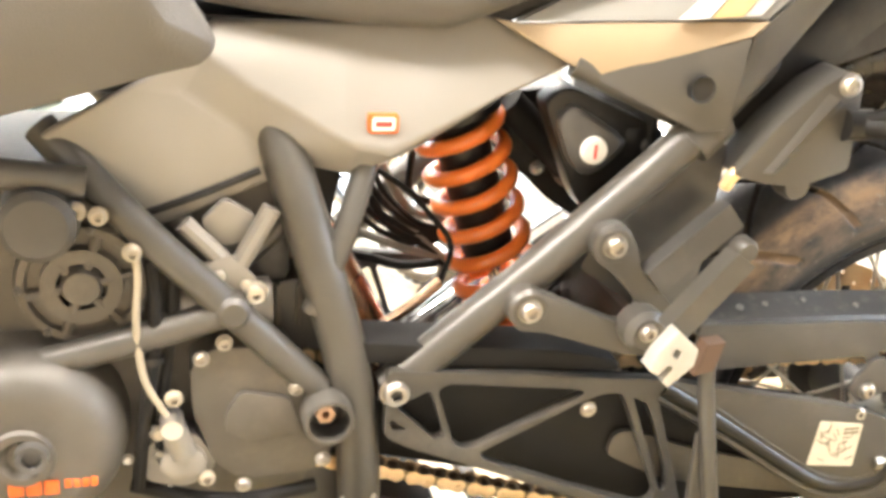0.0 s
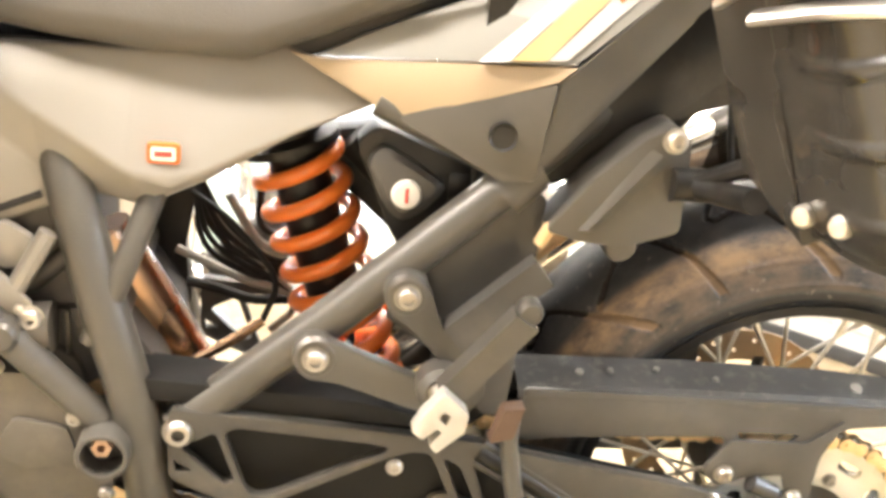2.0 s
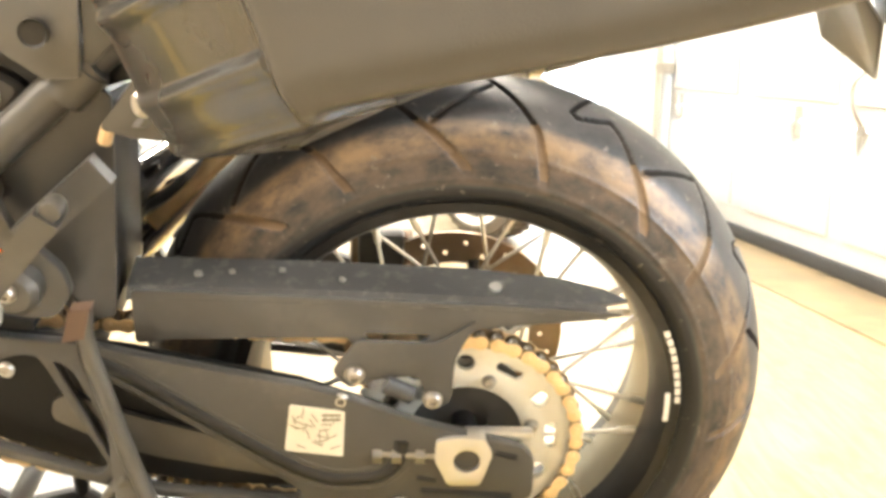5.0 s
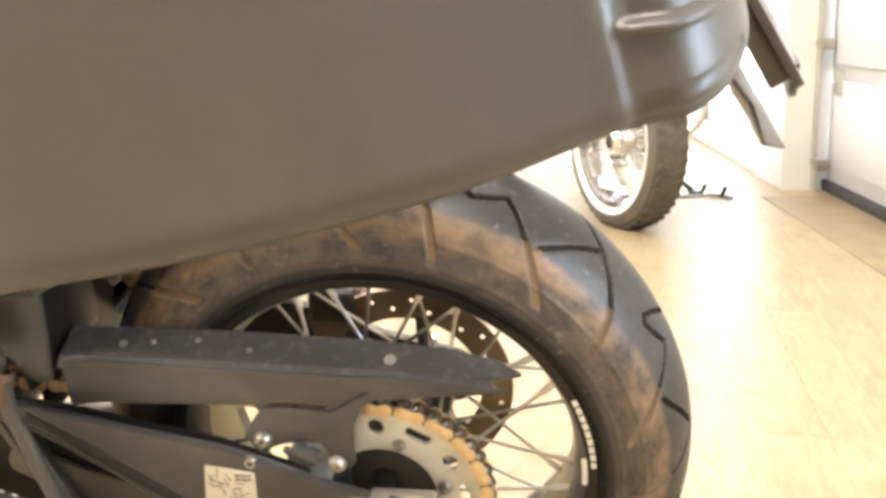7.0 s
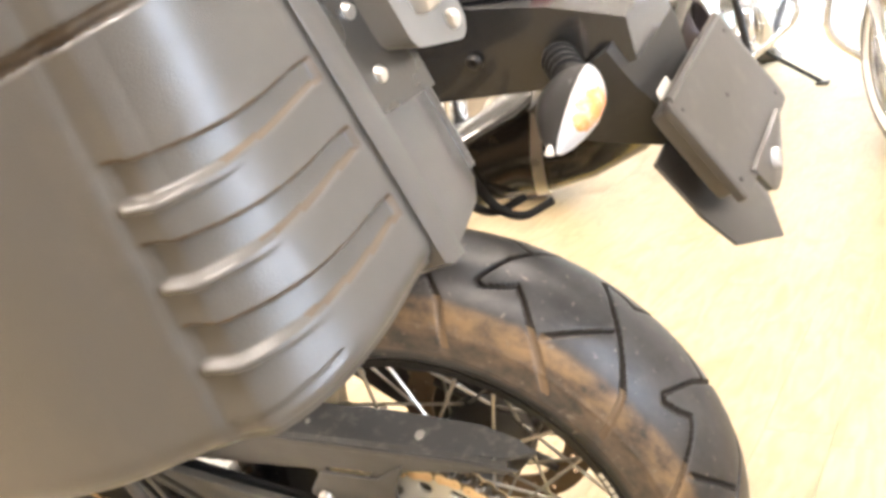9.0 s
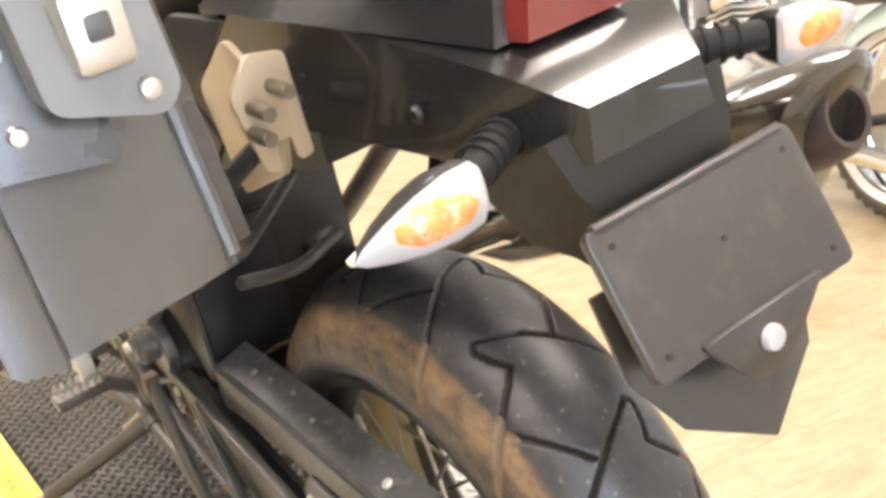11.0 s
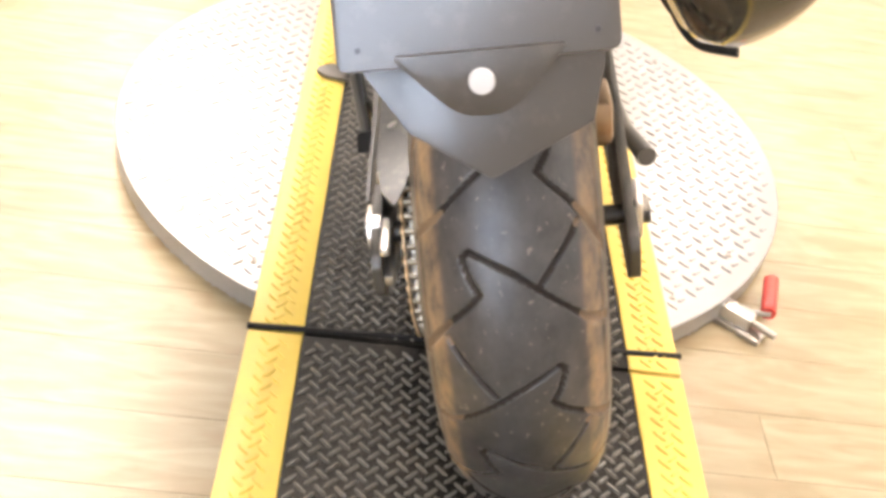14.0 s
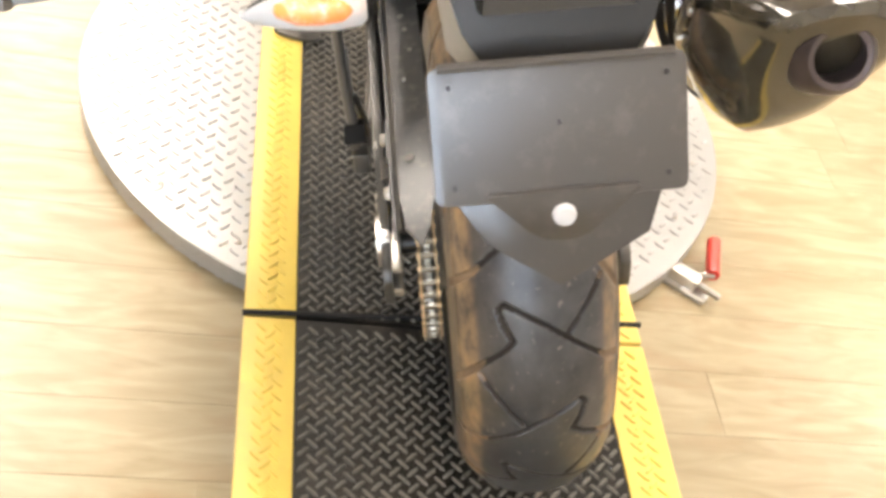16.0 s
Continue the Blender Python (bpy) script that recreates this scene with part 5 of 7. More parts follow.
    facet("rear_face", front_about_eye([(-0.3045, -0.164, 0.437), (-0.194, -0.154, 0.543), (-0.100, -0.140, 0.600), (-0.06, -0.110, 0.590), (-0.185, -0.118, 0.490), (-0.3125, -0.150, 0.356)]), "frame", tail, 0.010)
    facet("white_face", front_about_eye([(-0.499, -0.1415, 0.442), (-0.294, -0.162, 0.4515), (-0.190, -0.152, 0.543), (-0.150, -0.145, 0.575), (-0.155, -0.135, 0.585), (-0.237, -0.132, 0.543), (-0.327, -0.128, 0.511), (-0.44, -0.128, 0.468)]), "white", tail, 0.010)
    facet("cream_face", front_about_eye([(-0.518, -0.140, 0.444), (-0.434, -0.161, 0.400), (-0.306, -0.165, 0.438), (-0.291, -0.1625, 0.4505), (-0.494, -0.142, 0.4405)]), "cream", tail, 0.010)
    def decal(name, pts, material, label):
        q = bmesh.new()
        q.faces.new([q.verts.new(p) for p in front_about_eye(pts)])
        return part(name, q, material, tail, label)
    decal("stripe", [(-0.371, -0.1557, 0.4488), (-0.346, -0.1578, 0.4510), (-0.2666, -0.1402, 0.5342), (-0.2844, -0.1415, 0.5239)], "stripe", "white stripe")
    decal("stripe", [(-0.344, -0.1580, 0.4512), (-0.317, -0.1604, 0.4536), (-0.2434, -0.1435, 0.5322), (-0.2633, -0.1412, 0.5324)], "decal_y", "faded yellow stripe")
    decal("stripe", [(-0.3156, -0.1605, 0.4537), (-0.301, -0.1618, 0.4550), (-0.2179, -0.1464, 0.5325), (-0.2411, -0.1437, 0.5324)], "stripe", "white stripe")
    decal("stripe", [(-0.2371, -0.1409, 0.5427), (-0.1879, -0.1402, 0.5623), (-0.1854, -0.1438, 0.5521), (-0.2204, -0.1450, 0.5357)], "decal_o", "orange end of the stripe")
    for k in range(4):
        a, b, c, d = (Vector(p) + Vector((0, -0.0010, 0)) for p in ((-0.2698, -0.1475, 0.5103), (-0.2623, -0.1516, 0.5003), (-0.2386, -0.1453, 0.5284), (-0.2505, -0.1420, 0.5345)))
        u0, u1 = 0.26 * k, 0.26 * k + 0.19
        decal("printed_bar", [a.lerp(d, u0), b.lerp(c, u0), b.lerp(c, u1), a.lerp(d, u1)], "decal_o", "worn orange printed bar")
    # black disc stands in for the dark inside of a hole
    part("hole_plug", turned([(0, -0.0015), (0.0095, -0.0015), (0.0115, -0.003), (0.0115, 0.004), (0, 0.004)], 20, pose(-0.345, -0.1615, 0.392)), "black", tail)
    # lock housing under the tail
    lk = part("lock_housing", slab(rounded([(-0.455, 0.372), (-0.436, 0.386), (-0.340, 0.346), (-0.346, 0.314), (-0.366, 0.300), (-0.406, 0.270), (-0.420, 0.290)], 0.010, 3), -0.135, -0.105, 0.004), "black", bike, "black lock housing with a silver key lock")
    part("lock_cover", bevelled(loft([[(-0.412 + s * (x + 0.412), yy, 0.340 + s * (z - 0.340)) for x, z in rounded([(-0.447, 0.359), (-0.434, 0.374), (-0.412, 0.362), (-0.376, 0.340), (-0.397, 0.316), (-0.416, 0.306), (-0.432, 0.322)], 0.012, 3)] for s, yy in ((1.0, -0.133), (0.95, -0.145), (0.72, -0.150))]), 0), "satin", lk)
    part("key_lock", turned([(0, -0.004), (0.0105, -0.004), (0.012, -0.002), (0.0125, 0.004)], 24, pose(-0.413, -0.151, 0.334)), "decal_w", lk, "silver key lock")
    part("keyhole", box((-0.4142, -0.1565, 0.328), (-0.4118, -0.1548, 0.340), 0.0004), "red", lk, "red key slot")
    bolt(lk, -0.356, -0.136, 0.334, 0.007, 0.005, "satin")
    scaled_about_eye(lk, 1.055, -0.009, 0, 0.003)
    part("fuse_tab", box((-0.378, -0.137, 0.322), (-0.345, -0.125, 0.350), 0.004), "black", lk)
    # inner fender between tail and wheel
    # added sheet, placed to hide the shock from behind and miss the side view
    part("wheel_shield", slab([(-0.352, 0.06), (-0.346, 0.06), (-0.344, 0.25), (-0.352, 0.38), (-0.358, 0.38), (-0.350, 0.25)], -0.100, 0.100, 0.001), "black", bike, "black sheet added to hide the shock from the rear view")
    part("side_shield", slab(rounded([(-0.425, 0.222), (-0.405, 0.262), (-0.312, 0.345), (-0.297, 0.335), (-0.301, 0.262), (-0.306, 0.200), (-0.312, 0.130), (-0.330, 0.128), (-0.372, 0.185)], 0.006, 3), -0.136, -0.131, 0.0015), "satin", bike, "dark plastic shield behind the passenger footrest")
    # added black sheet: closes the gap and stands in for the rail's shadow
    part("tail_liner", slab(rounded([(-0.315, 0.335), (-0.285, 0.410), (-0.170, 0.515), (-0.120, 0.470), (-0.196, 0.405), (-0.256, 0.352)], 0.006, 2), -0.118, -0.112, 0.0015), "black", bike, "black sheet filling the shaded gap under the tail")
    part("inner_fender", slab(rounded([(-0.335, 0.300), (-0.304, 0.318), (-0.308, 0.240), (-0.313, 0.135), (-0.345, 0.110), (-0.352, 0.160)], 0.008, 3), -0.128, -0.02, 0.003), "black", bike, "black inner fender plate")
    part("tail_tray", bevelled(loft([[(-0.36, -0.115, 0.375), (-0.36, 0.115, 0.375), (-0.36, 0.12, 0.50), (-0.36, -0.12, 0.50)], [(-0.20, -0.115, 0.40), (-0.20, 0.115, 0.40), (-0.20, 0.12, 0.53), (-0.20, -0.12, 0.53)], [(0.05, -0.105, 0.485), (0.05, 0.105, 0.485), (0.05, 0.105, 0.56), (0.05, -0.105, 0.56)]]), 0.008, 2), "black", bike, "black tray under the tail")
    # grey bracket box with its bolts
    bb = part("case_bracket", slab(rounded([(-0.302, 0.316), (-0.268, 0.361), (-0.231, 0.396), (-0.206, 0.410), (-0.192, 0.400), (-0.190, 0.320), (-0.236, 0.305), (-0.275, 0.309)], 0.006, 3), -0.165, -0.120, 0.004), "frame", bike, "grey cast bracket between subframe and case rack")
    part("ridge", bevelled(loft([[(-0.276, -0.165, 0.318), (-0.262, -0.165, 0.318), (-0.268, -0.169, 0.320)], [(-0.224, -0.165, 0.390), (-0.208, -0.165, 0.380), (-0.215, -0.169, 0.386)]]), 0), "frame", bb)
    bolt(bb, -0.206, -0.166, 0.398, 0.0095, 0.007, "alu")
    part("damper", turned([(0, -0.012), (0.012, -0.012), (0.014, -0.008), (0.014, 0.01), (0, 0.01)], 18, pose(-0.236, -0.150, 0.304)), "engine", bb)
    part("rack_stub", tube([(-0.188, -0.165, 0.362), (-0.170, -0.20, 0.366), (-0.175, -0.265, 0.382)], 0.010, 12), "black", bb)
    part("stub_end", turned([(0, -0.014), (0.014, -0.014), (0.014, 0.014), (0, 0.014)], 18, pose(-0.190, -0.165, 0.362, 0, 0, 90)), "black", bb)
    part("wire_clip", tube([(-0.302, -0.15, 0.300), (-0.296, -0.155, 0.318), (-0.276, -0.155, 0.324)], 0.006, 10), "chain", bb, "brass-coloured connector")


bodywork()


def engine():
    e = part("engine", slab(rounded([(-1.06, 0.30), (-0.84, 0.30), (-0.76, 0.20), (-0.68, 0.16), (-0.66, 0.02), (-0.70, -0.06), (-1.06, -0.06)], 0.02, 3), -0.115, 0.115, 0.006), "engine", bike, "dark painted engine with covers, dusty")
    # clutch cover with its raised rim, hub and printed bars
    cx, cz = -0.902, 0.092
    cl = part("clutch_cover", turned([(0, -0.050), (0.012, -0.050), (0.018, -0.056), (0.024, -0.056), (0.026, -0.052), (0.050, -0.054), (0.064, -0.050), (0.074, -0.040), (0.080, -0.024), (0.083, 0.0), (0.083, 0.02)], 56, pose(cx, -0.128, cz)), "engine", e)
    part("cover_plug", turned([(0, -0.004), (0.007, -0.004), (0.008, -0.009), (0.0125, -0.010), (0.014, 0.0)], 20, pose(cx + 0.008, -0.1815, cz + 0.004)), "satin", cl)
    bm = bmesh.new()
    for k in range(3):
        box((cx - 0.012 + k * 0.0135, -0.1832, cz - 0.034), (cx + k * 0.0135, -0.1812, cz - 0.021), 0.001, bm=bm)
    for k in range(4):
        box((cx + 0.031 + k * 0.0068, -0.1822, cz - 0.0295), (cx + 0.0365 + k * 0.0068, -0.1795, cz - 0.0215), 0.0008, bm=bm)
    part("cover_print", bm, "decal_o", e, "raised orange bars")
    # pulley-like cover above it
    px, pz = -0.852, 0.222
    pc = part("generator_cover", turned([(0.020, -0.012), (0.032, -0.013), (0.033, -0.004), (0.042, -0.004), (0.044, -0.010), (0.050, -0.010), (0.053, 0.0), (0.053, 0.03)], 40, pose(px, -0.128, pz)), "engine", e)
    for k in range(6):
        a = 2 * math.pi * k / 6 + 0.2
        part("web", tube([(px + 0.012 * math.cos(a), -0.137, pz + 0.012 * math.sin(a)), (px + 0.044 * math.cos(a), -0.135, pz + 0.044 * math.sin(a))], 0.0045, 8), "engine", pc)
    # black disc behind the webs stands in for the shade in the openings
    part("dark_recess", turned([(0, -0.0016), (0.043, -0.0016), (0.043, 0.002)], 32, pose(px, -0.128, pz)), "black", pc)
    for k in range(7):
        a = 2 * math.pi * k / 7 + 0.5
        bolt(pc, px + 0.0485 * math.cos(a), -0.138, pz + 0.0485 * math.sin(a), 0.0032, 0.003, "satin")
    part("hub", turned([(0, -0.018), (0.014, -0.017), (0.017, -0.010), (0.017, 0.0)], 20, pose(px, -0.128, pz)), "engine", pc)
    part("round_cap", turned([(0, -0.020), (0.023, -0.020), (0.029, -0.015), (0.031, 0.0), (0.031, 0.02)], 32, pose(-0.880, -0.150, 0.283)), "satin", e, "matt black round cap")
    # front sprocket cover and its raised field
    sc = part("sprocket_cover", slab(rounded([(-0.767, 0.105), (-0.769, 0.150), (-0.752, 0.166), (-0.711, 0.165), (-0.669, 0.121), (-0.647, 0.057), (-0.664, 0.040), (-0.728, 0.037), (-0.750, 0.056)], 0.009, 3), -0.150, -0.110, 0.006), "engine", e)
    part("raised_field", slab(rounded([(-0.740, 0.107), (-0.728, 0.126), (-0.686, 0.118), (-0.675, 0.084), (-0.719, 0.078), (-0.740, 0.088)], 0.006, 3), -0.156, -0.148, 0.002), "engine", sc)
    for x, z in ((-0.741, 0.172), (-0.680, 0.125), (-0.760, 0.158), (-0.655, 0.052), (-0.725, 0.032)):
        bolt(sc, x, -0.151, z, 0.0065, 0.005, "steel")
    # clutch slave cylinder with hose
    sl = part("slave_cylinder", turned([(0, -0.022), (0.010, -0.022), (0.019, -0.016), (0.021, 0.0), (0.021, 0.03)], 24, pose(-0.776, -0.140, 0.058)), "panel", e, "grey cast clutch slave cylinder")
    part("flange", slab(rounded([(-0.812, 0.066), (-0.800, 0.080), (-0.764, 0.084), (-0.748, 0.056), (-0.754, 0.040), (-0.776, 0.032), (-0.806, 0.040)], 0.006, 3), -0.148, -0.136, 0.003), "panel", sl)
    part("cast_rib", tube([(-0.800, -0.149, 0.070), (-0.760, -0.149, 0.048)], 0.0045, 8), "panel", sl)
    part("cap_screw", turned([(0, -0.006), (0.005, -0.006), (0.006, -0.003), (0.006, 0.003)], 12, pose(-0.795, -0.152, 0.091)), "cream_hose", sl)
    part("neck", tube([(-0.776, -0.155, 0.070), (-0.784, -0.160, 0.100)], 0.011, 14), "panel", sl)
    part("banjo", turned([(0, -0.012), (0.009, -0.012), (0.010, 0.0), (0.010, 0.012), (0, 0.012)], 14, pose(-0.785, -0.160, 0.103)), "alu", sl)
    part("bleeder", tube([(-0.795, -0.15, 0.086), (-0.802, -0.15, 0.094)], 0.006, 10), "panel", sl)
    part("hose", tube([(-0.787, -0.160, 0.108), (-0.806, -0.158, 0.140), (-0.812, -0.156, 0.190), (-0.808, -0.156, 0.238), (-0.811, -0.152, 0.262)], 0.0032, 10, bend=0.03), "cream_hose", sl, "pale braided hose")
    for x, z in ((-0.812, 0.257), (-0.852, 0.292), (-0.836, 0.288), (-0.757, 0.045), (-0.783, 0.125)):
        bolt(e, x, -0.156, z, 0.007, 0.006, "cream_hose")
    part("hose_black", tube([(-0.814, -0.15, 0.035), (-0.808, -0.152, 0.10), (-0.798, -0.152, 0.16), (-0.795, -0.15, 0.21), (-0.797, -0.145, 0.245)], 0.0055, 8), "rubber", e)
    part("hose_black", tube([(-0.790, -0.14, 0.02), (-0.798, -0.148, 0.09), (-0.785, -0.146, 0.16), (-0.780, -0.14, 0.23)], 0.0045, 8), "rubber", e)
    part("wiring_loom", tube([(-0.82, -0.135, 0.03), (-0.77, -0.15, 0.022), (-0.72, -0.15, 0.014), (-0.66, -0.14, 0.018)], 0.0065, 10), "rubber", e)
    part("hose_elbow", tube([(-0.836, -0.13, 0.275), (-0.812, -0.14, 0.272), (-0.795, -0.14, 0.255), (-0.79, -0.13, 0.235)], 0.009, 10), "rubber", e)
    # casting behind the tubes, with its ribs and the gearbox end
    rc = part("gearbox_end", slab(rounded([(-0.72, 0.20), (-0.655, 0.21), (-0.612, 0.15), (-0.605, 0.02), (-0.62, -0.05), (-0.70, -0.06)], 0.012, 3), -0.105, 0.10, 0.005), "satin", e)
    for k in range(4):
        part("rib", box((-0.712 + 0.018 * k, -0.112, 0.165), (-0.708 + 0.018 * k, -0.104, 0.205), 0.001), "engine", rc)
    part("starter_body", tube([(-0.775, -0.125, 0.192), (-0.715, -0.125, 0.196)], 0.019, 18), "panel", e)
    part("starter_cap", tube([(-0.716, -0.125, 0.196), (-0.700, -0.125, 0.197)], 0.0215, 18), "engine", e)
    part("bracket", slab(rounded([(-0.760, 0.236), (-0.735, 0.246), (-0.712, 0.222), (-0.722, 0.208), (-0.752, 0.212)], 0.004, 2), -0.140, -0.134, 0.0015), "panel", e)
    for x, z in ((-0.744, 0.228), (-0.722, 0.219), (-0.700, 0.168), (-0.790, 0.030), (-0.835, 0.165), (-0.822, 0.060)):
        bolt(e, x, -0.141, z, 0.0045, 0.004, "alu")
    part("cable_tie", turned([(0.0068, -0.003), (0.0080, -0.003), (0.0080, 0.003), (0.0068, 0.003)], 14, pose(-0.798, -0.152, 0.16, 90), closed=True), "black", e)
    part("cylinder", box((-0.80, -0.10, 0.20), (-0.68, 0.10, 0.33), 0.01), "engine", e)
    cb = part("cast_bracket", tube([(-0.772, -0.128, 0.270), (-0.735, -0.132, 0.232), (-0.728, -0.132, 0.232), (-0.700, -0.128, 0.282)], 0.0085, 10, bend=0.006), "panel", e, "bare cast bracket behind the frame tubes")
    part("bracket_lug", slab(rounded([(-0.758, 0.268), (-0.738, 0.288), (-0.712, 0.272), (-0.722, 0.250), (-0.740, 0.246)], 0.006, 3), -0.122, -0.112, 0.003), "panel", cb)
    # exhaust pipe behind the frame
    ex = part("exhaust_pipe", tube([(-0.675, -0.045, 0.255), (-0.606, -0.03, 0.130), (-0.575, -0.02, 0.05), (-0.45, 0.06, 0.03)], 0.0275, 18, bend=0.03), "copper", bike, "heat-tinted exhaust pipe")
    part("link_pipe", tube([(-0.45, 0.06, 0.03), (-0.36, 0.10, 0.085), (-0.300, 0.115, 0.147), (-0.225, 0.125, 0.212), (-0.10, 0.165, 0.270)], 0.024, 18, bend=0.06), "chrome", ex, "bright polished link pipe")
    part("heat_shield", tube([(-0.330, 0.085, 0.130), (-0.255, 0.095, 0.202), (-0.215, 0.105, 0.232)], 0.016, 14, flat=0.5), "chain", ex, "gold-tinted heat shield")
    part("sensor", tube([(-0.590, -0.07, 0.142), (-0.560, -0.06, 0.155), (-0.530, -0.05, 0.175)], 0.0055, 10), "copper", ex)
    part("sensor_lead", tube([(-0.530, -0.05, 0.175), (-0.515, -0.04, 0.21), (-0.56, -0.02, 0.26), (-0.60, 0.0, 0.28)], 0.003, 8), "rubber", ex)
    for k in range(5):
        part("cable", tube([(-0.60, 0.02 + 0.012 * k, 0.30), (-0.575 - 0.006 * k, 0.04, 0.24 - 0.008 * k), (-0.53, 0.05, 0.195 - 0.006 * k), (-0.48, 0.05, 0.19)], 0.0032, 8, bend=0.05), "rubber", e)
    for k, (p, r, c_) in enumerate((
            ([(-0.60, 0.06, 0.26), (-0.586, 0.05, 0.235), (-0.559, 0.05, 0.191), (-0.51, 0.05, 0.168), (-0.497, 0.05, 0.144)], 0.0045, "rubber"),
            ([(-0.62, 0.06, 0.20), (-0.576, 0.05, 0.184), (-0.539, 0.05, 0.168), (-0.49, 0.05, 0.158)], 0.005, "panel"),
            ([(-0.59, 0.05, 0.25), (-0.564, 0.05, 0.217), (-0.526, 0.05, 0.183), (-0.502, 0.05, 0.160), (-0.501, 0.05, 0.140), (-0.525, 0.05, 0.118)], 0.0042, "panel"),
            ([(-0.57, 0.06, 0.26), (-0.556, 0.06, 0.235), (-0.538, 0.06, 0.206), (-0.49, 0.06, 0.198)], 0.005, "panel"),
            ([(-0.538, 0.06, 0.28), (-0.541, 0.06, 0.224), (-0.500, 0.06, 0.214)], 0.004, "rubber"),
            ([(-0.61, 0.06, 0.165), (-0.578, 0.06, 0.158), (-0.545, 0.06, 0.146), (-0.47, 0.06, 0.152)], 0.0055, "rubber"))):
        part("hose", tube(p, r, 8, bend=0.02), c_, e)
    part("right_cover", slab(rounded([(-0.652, 0.27), (-0.600, 0.27), (-0.615, 0.191), (-0.607, 0.126), (-0.640, 0.120), (-0.661, 0.172)], 0.008, 3), 0.09, 0.12, 0.004), "black", e)
    lower = part("sump_guard", slab(rounded([(-0.70, -0.020), (-0.618, -0.021), (-0.528, -0.048), (-0.532, -0.067), (-0.611, -0.066), (-0.70, -0.066)], 0.005, 3), -0.10, 0.06, 0.004), "black", e)
    part("guard_rib", tube([(-0.618, -0.101, -0.023), (-0.530, -0.101, -0.049)], 0.003, 8), "frame", lower)
    part("pinch_bolt", tube([(-0.607, -0.10, -0.070), (-0.575, -0.10, -0.071)], 0.008, 12), "copper", lower)
    part("bolt_head", tube([(-0.570, -0.10, -0.071), (-0.558, -0.10, -0.072)], 0.008, 6), "cream_hose", lower)
    part("skid_bar", tube([(-0.95, -0.15, -0.13), (-0.70, -0.13, -0.12), (-0.62, -0.10, -0.095)], 0.012, 14), "frame", e)


engine()


def pegs_and_stands():
    # rider footpeg with saw teeth
    p = part("rider_footpeg", box((-0.82, -0.285, -0.026), (-0.785, -0.212, -0.008), 0.004), "frame", bike, "toothed steel rider footpeg")
    for k in range(6):
        for x in (-0.818, -0.790):
            b_ = bmesh.new()
            bmesh.ops.create_cone(b_, cap_ends=True, segments=4, radius1=0.006, radius2=0.0015, depth=0.010)
            bmesh.ops.translate(b_, vec=(x, -0.276 + 0.0115 * k, -0.003), verts=b_.verts[:])
            part("tooth", b_, "steel", p)
    part("peg_mount", tube([(-0.802, -0.215, -0.018), (-0.802, -0.185, -0.040), (-0.805, -0.140, -0.085)], 0.010, 12), "frame", p)
    p.matrix_local = pose(0.173, 0.021, 0.040)
    gl = part("gear_lever", tube([(-0.75, -0.17, -0.01), (-0.87, -0.19, -0.005), (-0.93, -0.20, 0.01)], 0.008, 10), "black", bike, "black gear lever with rubber toe piece")
    part("toe_piece", tube([(-0.93, -0.19, 0.012), (-0.93, -0.25, 0.016)], 0.012, 12), "rubber", gl)
    # side stand, carrying the bike
    foot_w = Vector((-0.808, -0.238, Z_MAT + 0.012))
    inv = LEAN.inverted()
    foot = inv @ foot_w
    s = part("side_stand", tube([(-0.655, -0.13, -0.085), tuple(foot + Vector((0.004, 0.004, 0.012)))], 0.0125, 14), "frame", bike, "extended steel side stand resting on the mat")
    b_ = bmesh.new()
    o = rounded([(-0.052, -0.010), (-0.03, -0.026), (0.03, -0.024), (0.045, 0.0), (0.03, 0.024), (-0.03, 0.022)], 0.012, 3)
    slab(o, 0.0, 0.008, 0.002, bm=b_)
    ob = part("foot", b_, "frame", s, "flat stand foot")
    ob.matrix_local = inv @ (Matrix.Translation((foot_w.x, foot_w.y, Z_MAT + 0.0115)) @ Matrix.Rotation(radians(78), 4, "Z") @ Matrix.Rotation(radians(-90), 4, "X"))
    part("stand_spring", tube([(-0.66, -0.145, -0.07), (-0.72, -0.17, -0.12)], 0.006, 10), "steel", s)
    # centre stand with its foot lever, folded up
    c = part("centre_stand", tube([(-0.319, -0.203, 0.172), (-0.320, -0.203, 0.142), (-0.297, -0.200, 0.034), (-0.270, -0.192, -0.075)], 0.0078, 14, bend=0.02), "frame", bike, "folded centre stand with foot lever")
    part("lever_web", slab(rounded([(-0.313, 0.075), (-0.306, 0.075), (-0.262, -0.070), (-0.284, -0.090), (-0.312, -0.030)], 0.006, 2), -0.196, -0.190, 0.002), "frame", c)
    part("stand_brace", tube([(-0.300, -0.192, 0.0), (-0.318, -0.188, -0.022), (-0.352, -0.180, -0.092)], 0.0062, 12), "frame", c)
    part("lever_pad", bevelled(loft([[(-0.337, -0.212, 0.146), (-0.318, -0.212, 0.150), (-0.318, -0.196, 0.150), (-0.337, -0.196, 0.146)], [(-0.328, -0.212, 0.176), (-0.311, -0.212, 0.178), (-0.311, -0.196, 0.178), (-0.328, -0.196, 0.176)]]), 0.004, 2), "rust", c, "brown rusty end of the lever")
    part("stand_leg", tube([(-0.640, -0.155, -0.040), (-0.583, -0.160, -0.050), (-0.496, -0.160, -0.060), (-0.472, -0.162, -0.072), (-0.422, -0.166, -0.090), (-0.339, -0.175, -0.102), (-0.268, -0.185, -0.098)], 0.0092, 14, bend=0.05), "frame", c)
